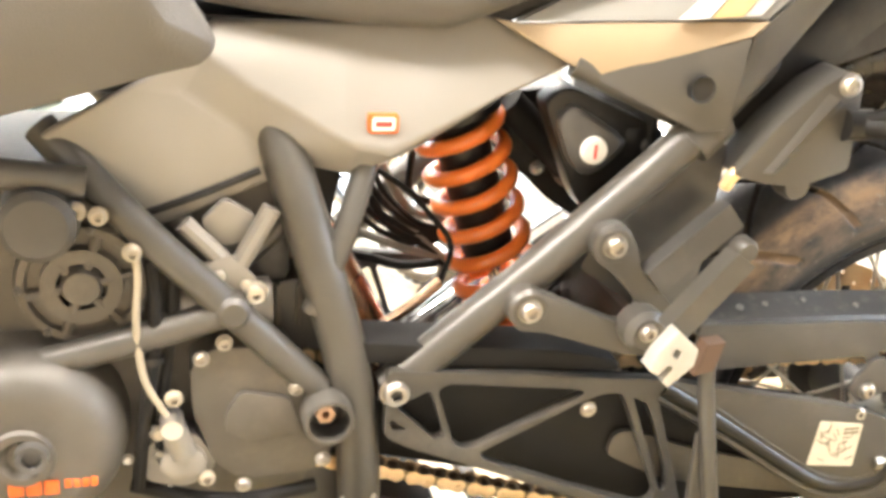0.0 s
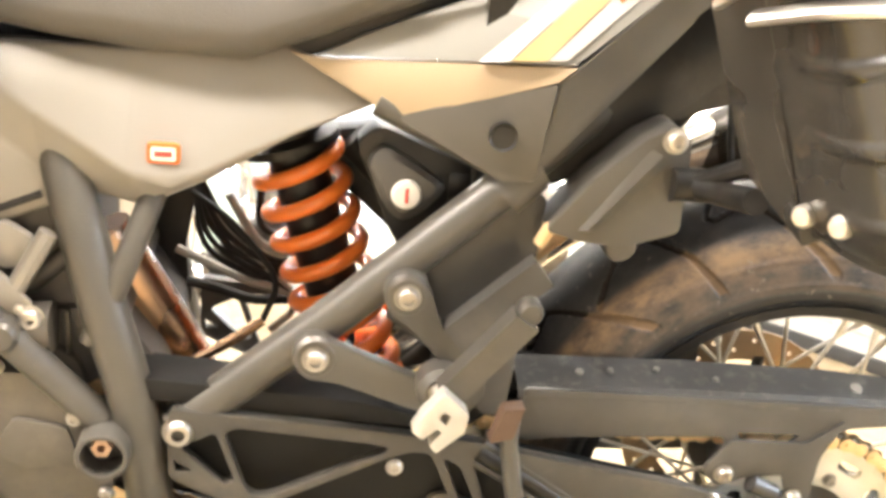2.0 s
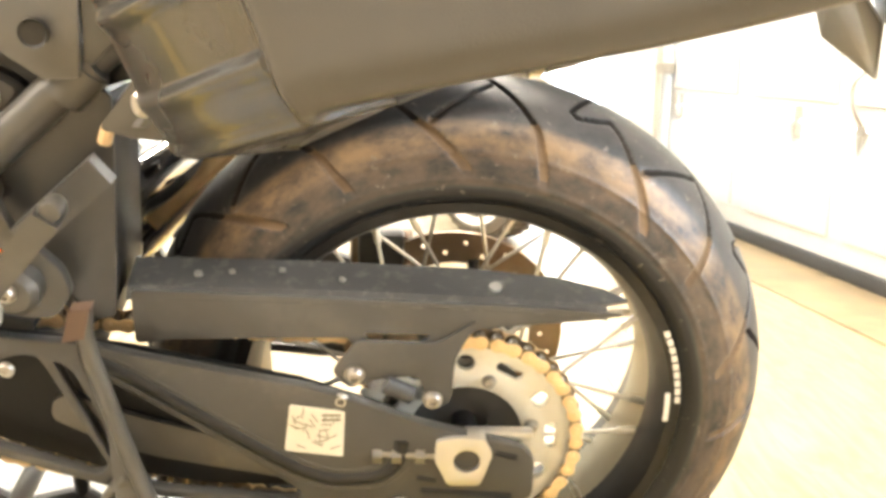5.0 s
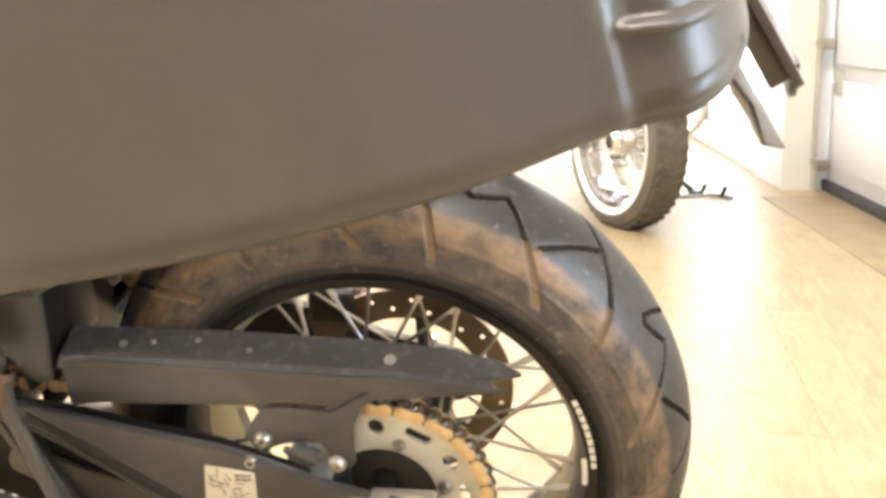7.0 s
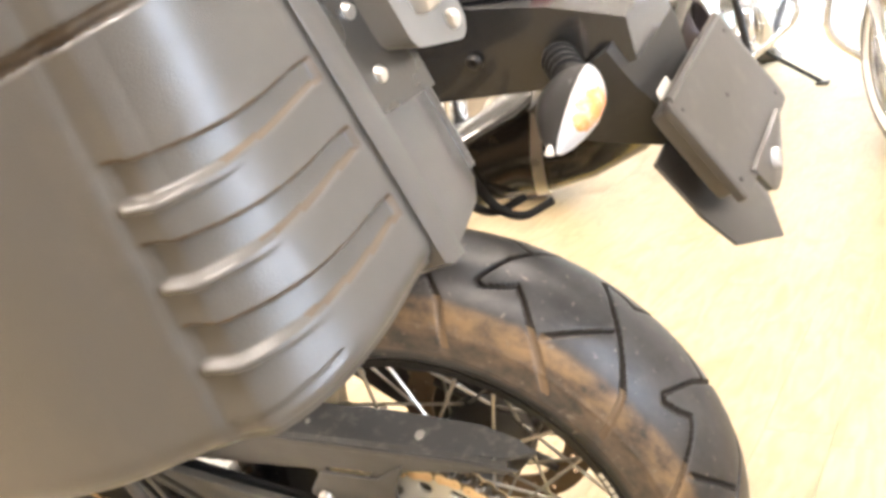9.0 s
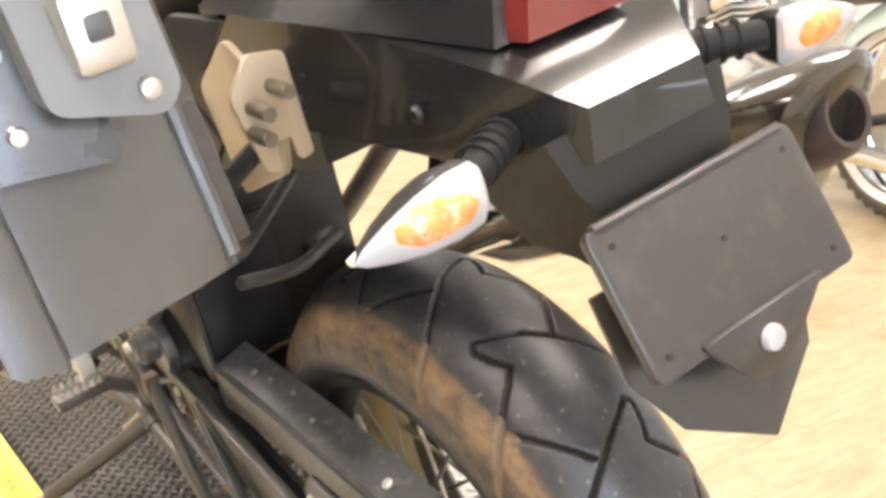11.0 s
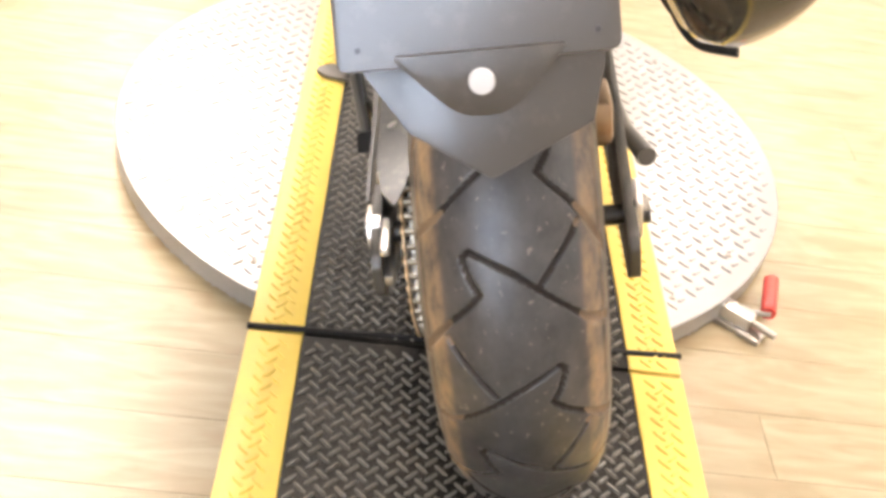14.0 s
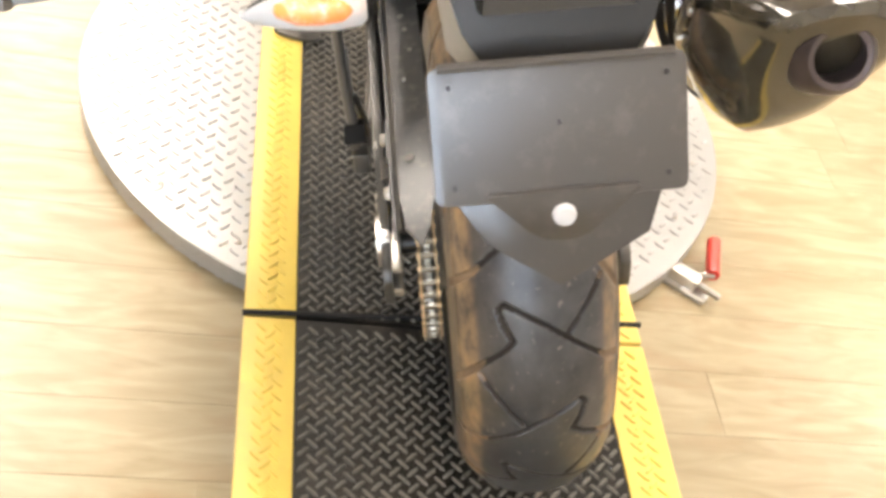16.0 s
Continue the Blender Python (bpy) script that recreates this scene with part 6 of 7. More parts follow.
    part("leg_collar", tube([(-0.587, -0.160, -0.0495), (-0.574, -0.160, -0.0512)], 0.0118, 14), "satin", c)
    part("stand_pad", bevelled(loft([[(-0.292, -0.206, -0.040), (-0.270, -0.206, -0.034), (-0.270, -0.178, -0.034), (-0.292, -0.178, -0.040)], [(-0.290, -0.209, -0.068), (-0.262, -0.209, -0.062), (-0.262, -0.175, -0.062), (-0.290, -0.175, -0.068)]]), 0.004, 2), "rubber", c, "black rubber pad")
    part("stand_foot_end", box((-0.284, -0.200, -0.118), (-0.256, -0.174, -0.080), 0.006), "frame", c)
    part("tang", tube([(-0.565, 0.05, -0.188), (-0.500, 0.05, -0.226), (-0.425, 0.05, -0.206), (-0.350, 0.05, -0.262)], 0.010, 10, bend=0.01), "black", c)
    part("tang_post", tube([(-0.426, 0.05, -0.150), (-0.426, 0.05, -0.225)], 0.009, 10), "black", c)
    part("right_leg", tube([(-0.62, 0.14, -0.105), (-0.38, 0.17, -0.130), (-0.25, 0.19, -0.10)], 0.0135, 12), "frame", c)
    part("cross_bar", tube([(-0.45, -0.18, -0.122), (-0.45, 0.165, -0.122)], 0.011, 12), "frame", c)


pegs_and_stands()


def pannier():
    c = part("pannier", bmesh.new(), "case", bike, "large grey plastic side case with ribbed corners")
    # plan outline: x, y, bottom z, lean of the edge with height
    plan = np.array([(-0.197, -0.385, 0.396, -0.39), (-0.182, -0.470, 0.402, -0.40), (-0.124, -0.538, 0.438, -0.38), (-0.080, -0.562, 0.460, -0.34), (0.06, -0.573, 0.494, -0.30), (0.165, -0.570, 0.522, -0.29),
                     (0.243, -0.551, 0.546, -0.27), (0.276, -0.545, 0.553, -0.29), (0.297, -0.512, 0.558, -0.29), (0.304, -0.470, 0.562, -0.29), (0.303, -0.420, 0.566, -0.29), (0.297, -0.385, 0.557, -0.29)])
    TOP = 0.86
    last = len(plan) - 1
    U = np.linspace(0, last, 24 * last + 1)
    ki = np.minimum(U.astype(int), last - 1)
    f = (U - ki)[:, None]
    p0, p1, p2, p3 = plan[np.maximum(ki - 1, 0)], plan[ki], plan[ki + 1], plan[np.minimum(ki + 2, last)]
    S = 0.5 * (2 * p1 + (p2 - p0) * f + (2 * p0 - 5 * p1 + 4 * p2 - p3) * f ** 2 + (3 * p1 - p0 - 3 * p2 + p3) * f ** 3)
    tx, ty = np.gradient(S[:, 0]), np.gradient(S[:, 1])
    ln = np.hypot(tx, ty)
    nx, ny = ty / ln, -tx / ln
    edge = lambda a, b, v: np.clip((v - a) / (b - a), 0, 1)
    bump = lambda d, w: np.clip(1 - (d / w) ** 2, 0, 1)
    bands = (0.040, 0.080, 0.118)      # lower edges of the sunk bands at the back

    def relief(u, dz):
        """How far the shell stands proud at the place u round it, dz over its lower edge."""
        h = -0.0030 * edge(6.03, 6.10, u) - 0.0055 * edge(2.55, 2.40, u)
        h = h + 0.0004 * (bump(u - 5.93, 0.08) + bump(u - 2.62, 0.06))
        rear = u > 6.16
        k = np.clip((u - 6) / 4, 0, 1)
        dust = bump(dz - 0.196, 0.0042)
        h = h - 0.0060 * bump(dz - 0.196, 0.0045)      # seam of the lid
        low = bump(dz - 0.012 - 0.010 * k, 0.0022) * (rear & (u < 8.2))
        h = h - 0.0016 * low
        for g in bands:
            lo = g + 0.006 - 0.010 * k
            hi = lo + 0.0185 - 0.0070 * k
            ends = 10.02 if g < 0.1 else 10.06
            inside = edge(lo - 0.0012, lo + 0.0012, dz) * edge(hi + 0.0012, hi - 0.0012, dz) * edge(ends + 0.03, ends - 0.03, u) * edge(6.08, 6.24, u)
            h = h - 0.0034 * inside
            h = h + 0.0036 * bump(dz - lo + 0.0028, 0.0030) * edge(8.4, 6.8, u) * edge(6.10, 6.22, u)      # lip under each band, round the corner
            line = np.maximum(bump(dz - lo, 0.0013) * edge(7.6, 8.6, u), bump(dz - hi, 0.0015)) * (rear & (u < ends + 0.02))
            tip = bump(u - ends, 0.035) * ((dz > lo) & (dz < hi))
            dust = np.maximum(dust, np.maximum(line, tip))
        for q in range(7):
            h = h + 0.0035 * bump(dz - 0.03 - 0.042 * q, 0.006) * edge(0.3, 1.0, u) * (u < 2.42)
        return h, dust

    rows = [(0.0, 0.075), (0.0, 0.030)] + [(d, 0.018 * (1 - math.sqrt(max(0.0, 1 - (1 - d / 0.018) ** 2)))) for d in np.linspace(0, 0.018, 9)]
    rows += [(d, 0.0) for d in np.linspace(0.0195, 0.30, 260)] + [(0.31, 0.004), (0.315, 0.02)]
    vs, dusty = [], []
    for d, inset in rows:
        z = S[:, 2] + d * (TOP - S[:, 2]) / 0.315
        dz = z - S[:, 2]
        h, dust = relief(U, dz)
        off = h * (d > 0.004) - inset
        dusty.append((dust > 0.3) & (d > 0.02))
        vs.append(np.stack([S[:, 0] + S[:, 3] * dz + nx * off, S[:, 1] + ny * off + 0.17 * dz * np.clip((-0.45 - S[:, 1]) / 0.09, 0, 1), z], -1))
    vs = np.concatenate(vs)
    m_, k_ = len(rows), len(U)
    i_, j_ = np.meshgrid(np.arange(m_ - 1), np.arange(k_), indexing="ij")
    nj = (j_ + 1) % k_
    fs = np.stack([i_ * k_ + j_, i_ * k_ + nj, (i_ + 1) * k_ + nj, (i_ + 1) * k_ + j_], -1).reshape(-1, 4).tolist()
    fs += [list(range(k_ - 1, -1, -1)), list(range((m_ - 1) * k_, m_ * k_))]
    me = bpy.data.meshes.new("pannier")
    me.from_pydata(vs.tolist(), [], fs)
    me.materials.append(M["case"]), me.materials.append(M["case_black"]), me.materials.append(M["case_groove"])
    front = np.where(np.concatenate(dusty[:-1]) & (np.tile(U, m_ - 1) > 2.45), 2, np.tile(U < 2.45, m_ - 1).astype(np.int32))
    me.polygons.foreach_set("material_index", np.concatenate([front, [0, 0]]).astype(np.int32))
    me.shade_smooth()
    c.data = me
    # inner half: black at the front, grey at the back, with a rounded rim, and the flange of the seam
    lean = lambda outline, vs: [[(x + k * (z - zb), y, z) for x, y, zb, k in outline for z in (zb + (TOP - zb) * v,)] for v in vs]
    inner = []
    for z in (0.405, 0.57, 0.86):
        h = z - 0.405
        inner.append([(-0.1865 - 0.52 * h, max(-0.323, -0.257 - 0.40 * h), z), (-0.193 - 0.39 * h, -0.383, z - 0.013 * (h < 0.1)), (0.150 - 0.30 * h, -0.383, max(z, 0.530)), (0.150 - 0.30 * h, -0.275, max(z, 0.520))])
    part("inner_shell", bevelled(loft(inner), 0.010, 3), "case_black", c, "black inner shell")
    back = rounded([(0.120, -0.384, 0.540), (0.294, -0.384, 0.556), (0.280, -0.320, 0.553), (0.256, -0.272, 0.546), (0.120, -0.272, 0.520)], 0.010, 3)
    part("rear_shell", bevelled(loft(lean([(x, y, z, -0.30) for x, y, z in back], (0.0, 0.04, 0.5, 1.0))), 0.004, 2), "case", c, "grey rear part of the inner shell")
    liner = [(-0.12, -0.278, 0.44, -0.34), (0.248, -0.278, 0.552, -0.30), (0.240, -0.256, 0.550, -0.30), (-0.12, -0.256, 0.44, -0.34)]
    part("inner_liner", bevelled(loft(lean(liner, (0.0, 0.5, 1.0))), 0.006, 3), "case_black", c, "glossy black inner wall of the case")
    part("shell_rim", tube([(0.255 - 0.30 * t, -0.276, 0.552 + t) for t in (0.0, 0.05, 0.11)], 0.0055, 10), "case", c)
    flange = [(0.05, -0.409, 0.478, -0.29), (0.05, -0.381, 0.470, -0.29), (0.2945, -0.381, 0.554, -0.29), (0.300, -0.384, 0.556, -0.29), (0.3035, -0.404, 0.562, -0.29), (0.301, -0.409, 0.565, -0.29)]
    part("seam_flange", bevelled(loft(lean(flange, (0.0, 0.03, 0.5, 1.0))), 0.0026, 3), "case", c, "raised seam flange")
    # rivets at the front lower corner, reflectors catching light
    for x, y, z in ((-0.204, -0.397, 0.416), (-0.200, -0.435, 0.423)):
        part("rivet", turned([(0, -0.004), (0.0055, -0.003), (0.0075, 0.0), (0.0075, 0.004)], 16, pose(x, y, z, 0, 0, -52)), "alu", c)
    for pts in (((-0.252, -0.330, 0.529), (-0.262, -0.390, 0.546), (-0.252, -0.470, 0.566), (-0.180, -0.540, 0.582)), ((-0.254, -0.390, 0.529), (-0.244, -0.472, 0.548), (-0.174, -0.540, 0.563))):
        part("trim_strip", tube(pts, 0.0065, 10, flat=0.6), "alu", c, "bright metal trim strip")
    # latch at the back, on a raised black slab in place of a dark recess
    part("latch_recess", bevelled(loft([[(0.262 - 0.30 * (z - 0.63), y, z) for y, z in ((-0.382, 0.640), (-0.318, 0.630), (-0.318, 0.74), (-0.382, 0.74))], [(0.272 - 0.30 * (z - 0.63), y, z) for y, z in ((-0.382, 0.640), (-0.318, 0.630), (-0.318, 0.74), (-0.382, 0.74))]]), 0.002), "case_black", c, "raised black slab in place of the recess beside the latch")
    lt = part("latch", bevelled(loft([[(x - 0.30 * (z - 0.66), y, z) for y, z in rounded([(-0.347, 0.664), (-0.296, 0.648), (-0.284, 0.658), (-0.284, 0.745), (-0.347, 0.745)], 0.008, 3)] for x in (0.250, 0.278, 0.284)]), 0.003), "latch", c, "grey plastic latch with metal hook")
    part("hook", box((0.268, -0.330, 0.676), (0.288, -0.300, 0.716), 0.005), "alu", lt)
    # dark box put in place of the hollow in the hook
    part("recess", box((0.279, -0.322, 0.690), (0.2895, -0.308, 0.704), 0.003), "case_dark", lt)
    part("screw", turned([(0, -0.004), (0.005, -0.003), (0.006, 0.0), (0.006, 0.003)], 12, pose(0.284, -0.300, 0.662, 0, 0, 90)), "alu", lt)
    for y, z in ((-0.356, 0.692), (-0.360, 0.656)):
        part("bolt", turned([(0, -0.004), (0.004, -0.0035), (0.0055, 0.0), (0.0055, 0.003)], 14, pose(0.271 - 0.30 * (z - 0.63), y, z, 0, 0, 90)), "alu", c)
    # rack that carries it
    r = part("case_rack", tube([(-0.13, -0.268, 0.43), (-0.08, -0.270, 0.45), (0.14, -0.270, 0.51), (0.17, -0.268, 0.56), (0.10, -0.262, 0.64), (-0.17, -0.266, 0.60), (-0.18, -0.268, 0.52), (-0.13, -0.268, 0.43)], 0.008, 12, bend=0.04), "black", bike, "black tubular case rack")
    part("rack_arm", tube([(0.14, -0.27, 0.52), (0.06, -0.12, 0.545)], 0.008, 10), "black", r)
    part("rack_arm", tube([(-0.13, -0.268, 0.43), (-0.185, -0.17, 0.366)], 0.008, 10), "black", r)
    rp = part("rack_plate", slab(rounded([(-0.190, 0.580), (-0.178, 0.522), (-0.166, 0.518), (-0.164, 0.540), (-0.152, 0.540), (-0.150, 0.520), (-0.138, 0.522), (-0.142, 0.600), (-0.170, 0.606)], 0.004, 2), 0, 0.006, 0.0015), "cream", r, "pale coated mounting plate")
    rp.matrix_local = pose(0.103, 0, 0, 0, 0, 90)
    for y, z in ((-0.176, 0.570), (-0.158, 0.580), (-0.180, 0.553)):
        part("lock_cylinder", tube([(y, -0.026, z), (y, 0.0, z)], 0.0055, 12), "roller", rp)
    part("rack_arm", tube([(0.200, -0.258, 0.522), (0.150, -0.231, 0.498), (0.050, -0.137, 0.491)], 0.0050, 10), "black", r)
    part("rack_arm", tube([(0.215, -0.262, 0.512), (0.200, -0.217, 0.495), (0.150, -0.16, 0.480)], 0.0044, 10), "black", r)
    part("bracket_plate", slab(rounded([(-0.232, 0.535), (-0.226, 0.556), (-0.192, 0.560), (-0.188, 0.525), (-0.200, 0.500), (-0.208, 0.498), (-0.206, 0.520)], 0.004, 2), 0, 0.004, 0.001), "cream", r, "pale coated bracket plate").matrix_local = pose(0.05, 0, 0, 0, 0, 90)
    part("shell_bracket", slab(rounded([(-0.02, 0.46), (0.07, 0.50), (0.09, 0.56), (0.02, 0.60), (-0.05, 0.55)], 0.012, 3), -0.150, -0.144, 0.002), "cream", r, "pale coated bracket")


pannier()


def tail_end():
    # under-tail carrier
    k = part("undertail", bevelled(loft([[(-0.10, -0.11, 0.50), (-0.10, 0.11, 0.50), (-0.10, 0.11, 0.60), (-0.10, -0.11, 0.60)], [(0.12, -0.105, 0.520), (0.12, 0.105, 0.520), (0.12, 0.095, 0.600), (0.12, -0.095, 0.600)],
                                        [(0.235, -0.09, 0.520), (0.235, 0.09, 0.520), (0.25, 0.08, 0.585), (0.25, -0.08, 0.585)], [(0.305, -0.055, 0.525), (0.305, 0.055, 0.525), (0.300, 0.05, 0.560), (0.300, -0.05, 0.560)]]), 0.006, 3), "gloss", bike, "black under-tail with number plate carrier")
    bolt(k, 0.186, -0.098, 0.552, 0.006, 0.004, "black")
    part("tail_shell", bevelled(loft([[(-0.08, -0.12, 0.600), (-0.08, 0.12, 0.600), (-0.08, 0.08, 0.64), (-0.08, -0.08, 0.64)], [(0.12, -0.10, 0.602), (0.12, 0.10, 0.602), (0.12, 0.07, 0.650), (0.12, -0.07, 0.650)], [(0.23, -0.06, 0.590), (0.23, 0.06, 0.590), (0.22, 0.045, 0.630), (0.22, -0.045, 0.630)]]), 0.006, 2), "gloss", k, "glossy black tail cowl")
    part("tail_lamp", bevelled(loft([[(0.20, -0.055, 0.592), (0.20, 0.055, 0.592), (0.20, 0.045, 0.622), (0.20, -0.045, 0.622)], [(0.247, -0.045, 0.592), (0.247, 0.045, 0.592), (0.240, 0.035, 0.616), (0.240, -0.035, 0.616)]]), 0.006, 2), "smoked", k, "dark smoked red tail lamp")
    part("luggage_rack", slab(rounded([(-0.20, -0.11), (0.16, -0.10), (0.20, -0.06), (0.20, 0.06), (0.16, 0.10), (-0.20, 0.11)], 0.02, 3), 0, 0.008, 0.003, holes=([(-0.1, -0.06), (0.1, -0.055), (0.1, 0.055), (-0.1, 0.06)],)), "gloss", k, "black luggage rack plate").matrix_local = pose(0, 0, 0.685, -90)
    part("carrier_arm", bevelled(loft([[(0.215, -0.085, 0.500), (0.215, 0.085, 0.500), (0.290, 0.080, 0.545), (0.290, -0.080, 0.545)], [(0.262, -0.080, 0.468), (0.262, 0.080, 0.468), (0.305, 0.070, 0.510), (0.305, -0.070, 0.510)], [(0.315, -0.04, 0.440), (0.315, 0.04, 0.440), (0.322, 0.04, 0.465), (0.322, -0.04, 0.465)]]), 0.004), "black", k)
    # plate backing, tilted
    ang = math.atan2(0.371 - 0.320, 0.500 - 0.414)
    n = part("number_plate_backing", slab(rounded([(-0.093, -0.0505), (0.093, -0.0505), (0.093, 0.0505), (-0.093, 0.0505)], 0.008, 3), -0.004, 0.004, 0.0015), "plate", bike, "empty dark plastic number plate backing, dusty")
    PM = Matrix.Translation((0.3590, -0.006, 0.4605)) @ Matrix.Rotation(-ang, 4, "Y") @ Matrix.Rotation(radians(90), 4, "Z")
    n.matrix_local = PM
    for x, z in ((-0.078, 0.036), (0.078, 0.036), (-0.078, -0.037), (0.078, -0.037), (0.0, 0.006)):
        # black dots on the face instead of drilled holes, dark by colour
        part("plate_hole", turned([(0, -0.0046), (0.0022, -0.0046), (0.0026, -0.003)], 10, pose(x, 0, z)), "black", n)
    part("stiffener", slab(rounded([(-0.080, -0.045), (0.080, -0.045), (0.080, 0.045), (-0.080, 0.045)], 0.006, 2), 0.004, 0.022, 0.003), "satin", n)
    part("plate_lamp", box((-0.040, 0.024, 0.036), (-0.004, 0.040, 0.052), 0.003), "lens", n, "white plate lamp")
    part("top_fold", tube([(-0.085, -0.002, 0.0495), (0.085, -0.002, 0.0495)], 0.004, 8), "plate", n)
    # splash flap below with its reflector
    b_ = bmesh.new()
    P = dict(k=(0.315, -0.082, 0.445), a=(0.350, -0.090, 0.400), b=(0.366, -0.060, 0.354), d=(0.392, -0.004, 0.328), e=(0.362, 0.070, 0.350), f=(0.350, 0.080, 0.392), l=(0.315, 0.074, 0.445), g=(0.352, -0.042, 0.392), h=(0.352, 0.036, 0.392), m=(0.315, -0.004, 0.445))
    v = {q: b_.verts.new(p) for q, p in P.items()}
    for f in ("kabg", "gbd", "gdh", "hde", "hefl", "kgm", "gmh", "hml"):
        b_.faces.new([v[q] for q in f])
    ex = bmesh.ops.extrude_face_region(b_, geom=b_.faces[:])
    for g in ex["geom"]:
        if isinstance(g, bmesh.types.BMVert):
            g.co += Vector((-0.004, 0, -0.001))
    bmesh.ops.recalc_face_normals(b_, faces=b_.faces[:])
    fl = part("splash_flap", bevelled(b_, 0.0012), "plate", bike, "dark plastic splash flap below the plate")
    b_ = bmesh.new()
    slab(rounded([(-0.058, 0.0), (0.058, 0.0), (0.022, -0.040), (0.010, -0.046), (-0.010, -0.046), (-0.022, -0.040)], 0.006, 3), -0.003, 0.003, 0.001, bm=b_)
    tb = part("reflector_tab", b_, "plate", fl)
    tb.matrix_local = Matrix.Translation((0.3850, -0.005, 0.4265)) @ Matrix.Rotation(-0.12, 4, "Y") @ Matrix.Rotation(radians(90), 4, "Z")
    rf = part("reflector", turned([(0, -0.005), (0.0078, -0.005), (0.0090, -0.003), (0.0090, 0.002), (0, 0.002)], 28), "reflector", fl, "round white reflector")
    rf.matrix_local = Matrix.Translation((0.3910, -0.005, 0.4065)) @ Matrix.Rotation(-0.12, 4, "Y") @ Matrix.Rotation(radians(90), 4, "Z")
    # indicators
    for s in (-1, 1):
        secs, lens = [], []
        for u, ry, rz in ((0.0, 0.012, 0.016), (0.05, 0.019, 0.0205), (0.25, 0.021, 0.0215), (0.5, 0.018, 0.0180), (0.75, 0.012, 0.0120), (0.92, 0.006, 0.0060), (1.0, 0.001, 0.0010)):
            y = s * (0.134 + 0.090 * u) - 0.002
            zc = 0.541 - 0.007 * u
            secs.append([(0.296 + 0.036 * math.cos(a) * (ry / 0.021), y, zc + rz * math.sin(a)) for a in np.linspace(math.pi / 2, 3 * math.pi / 2, 12)])
            lens.append([(0.296 + 0.012 * math.cos(a) * (ry / 0.021), y, zc + rz * math.sin(a)) for a in np.linspace(-math.pi / 2, math.pi / 2, 12)])
        i = part("indicator", loft(secs), "black", bike, "indicator with clear lens and amber bulb")
        part("lens", loft(lens), M["lens_clear"], i, "clear pointed lens")
        part("bulb", turned([(0, -0.034), (0.006, -0.030), (0.0125, -0.016), (0.0140, 0.000), (0.0125, 0.016), (0.007, 0.028), (0, 0.033)], 16, pose(0.2985, s * 0.168 - 0.002, 0.540)), "amber", i, "amber bulb")
        part("reflector_bowl", loft([[(0.291 + 0.004 * math.sin(a), s * (0.138 + 0.080 * u) - 0.002, 0.541 - 0.007 * u + r * math.cos(a)) for a in np.linspace(0, 2 * math.pi, 12, False)] for u, r in ((0, 0.016), (0.10, 0.0205), (0.3, 0.0205), (0.55, 0.0165), (0.8, 0.010), (1.08, 0.002))]), "lens", i)
        part("stalk", tube([(0.250, s * 0.080, 0.543), (0.284, s * 0.134, 0.543)], 0.0135, 12, r1=0.011), "rubber", i)
        for q in range(4):
            part("stalk_rib", turned([(0.0125, -0.0016), (0.0150, -0.0012), (0.0150, 0.0012), (0.0125, 0.0016)], 16, Matrix.Translation((0.254 + 0.006 * q, s * (0.087 + 0.0105 * q), 0.543)) @ Matrix.Rotation(radians(-32 * s), 4, "Z"), closed=True), "rubber", i)
    # silencer on the right
    sh = [(0.180 - 0.195, 0.512 - 0.468), (0.229 - 0.195, 0.512 - 0.468), (0.246 - 0.195, 0.470 - 0.468), (0.206 - 0.195, 0.410 - 0.468), (0.172 - 0.195, 0.396 - 0.468), (0.148 - 0.195, 0.45 - 0.468), (0.150 - 0.195, 0.50 - 0.468)]
    o = rounded(sh, 0.034, 5)
    st = [(0.316, 0.202, 0.482, 0.74), (0.310, 0.201, 0.478, 0.98), (0.294, 0.199, 0.470, 1.15), (0.25, 0.195, 0.452, 1.19), (0.20, 0.193, 0.430, 1.08), (0.17, 0.198, 0.413, 0.90), (0.10, 0.203, 0.378, 0.75), (0.02, 0.196, 0.340, 0.68), (-0.02, 0.185, 0.328, 0.50), (-0.05, 0.172, 0.320, 0.40)]
    m = part("silencer", loft([[(x + 0.4 * b * k * 0.6, y + a * k, z + b * k) for a, b in o] for x, y, z, k in st]), "carbon", bike, "dark carbon silencer")
    part("front_sleeve", loft([[(x + 0.24 * b * k, y + a * k, z + b * k) for a, b in o] for x, y, z, k in ((0.085, 0.202, 0.371, 0.755), (0.02, 0.196, 0.340, 0.70), (-0.02, 0.185, 0.328, 0.52), (-0.05, 0.172, 0.320, 0.42))]), "bright_sleeve", m, "bright polished front sleeve")
    part("end_ring", turned([(0.0158, -0.008), (0.0192, -0.009), (0.0235, -0.004), (0.0290, 0.02), (0.0158, 0.02)], 32, Matrix.Translation((0.318, 0.203, 0.484)) @ Matrix.Rotation(radians(-23), 4, "Y") @ Matrix.Rotation(radians(90), 4, "Z"), closed=True), "outlet", m, "dark burnt outlet ring")
    part("outlet", turned([(0, 0.03), (0.0161, 0.03), (0.0161, -0.006)], 28, Matrix.Translation((0.318, 0.203, 0.484)) @ Matrix.Rotation(radians(-23), 4, "Y") @ Matrix.Rotation(radians(90), 4, "Z")), "black", m)
    part("collar", loft([[(x + 0.24 * b * k, y + a * k, z + b * k) for a, b in o] for x, y, z, k in ((0.204, 0.1925, 0.4315, 1.105), (0.192, 0.194, 0.4255, 1.065))]), "alu", m)
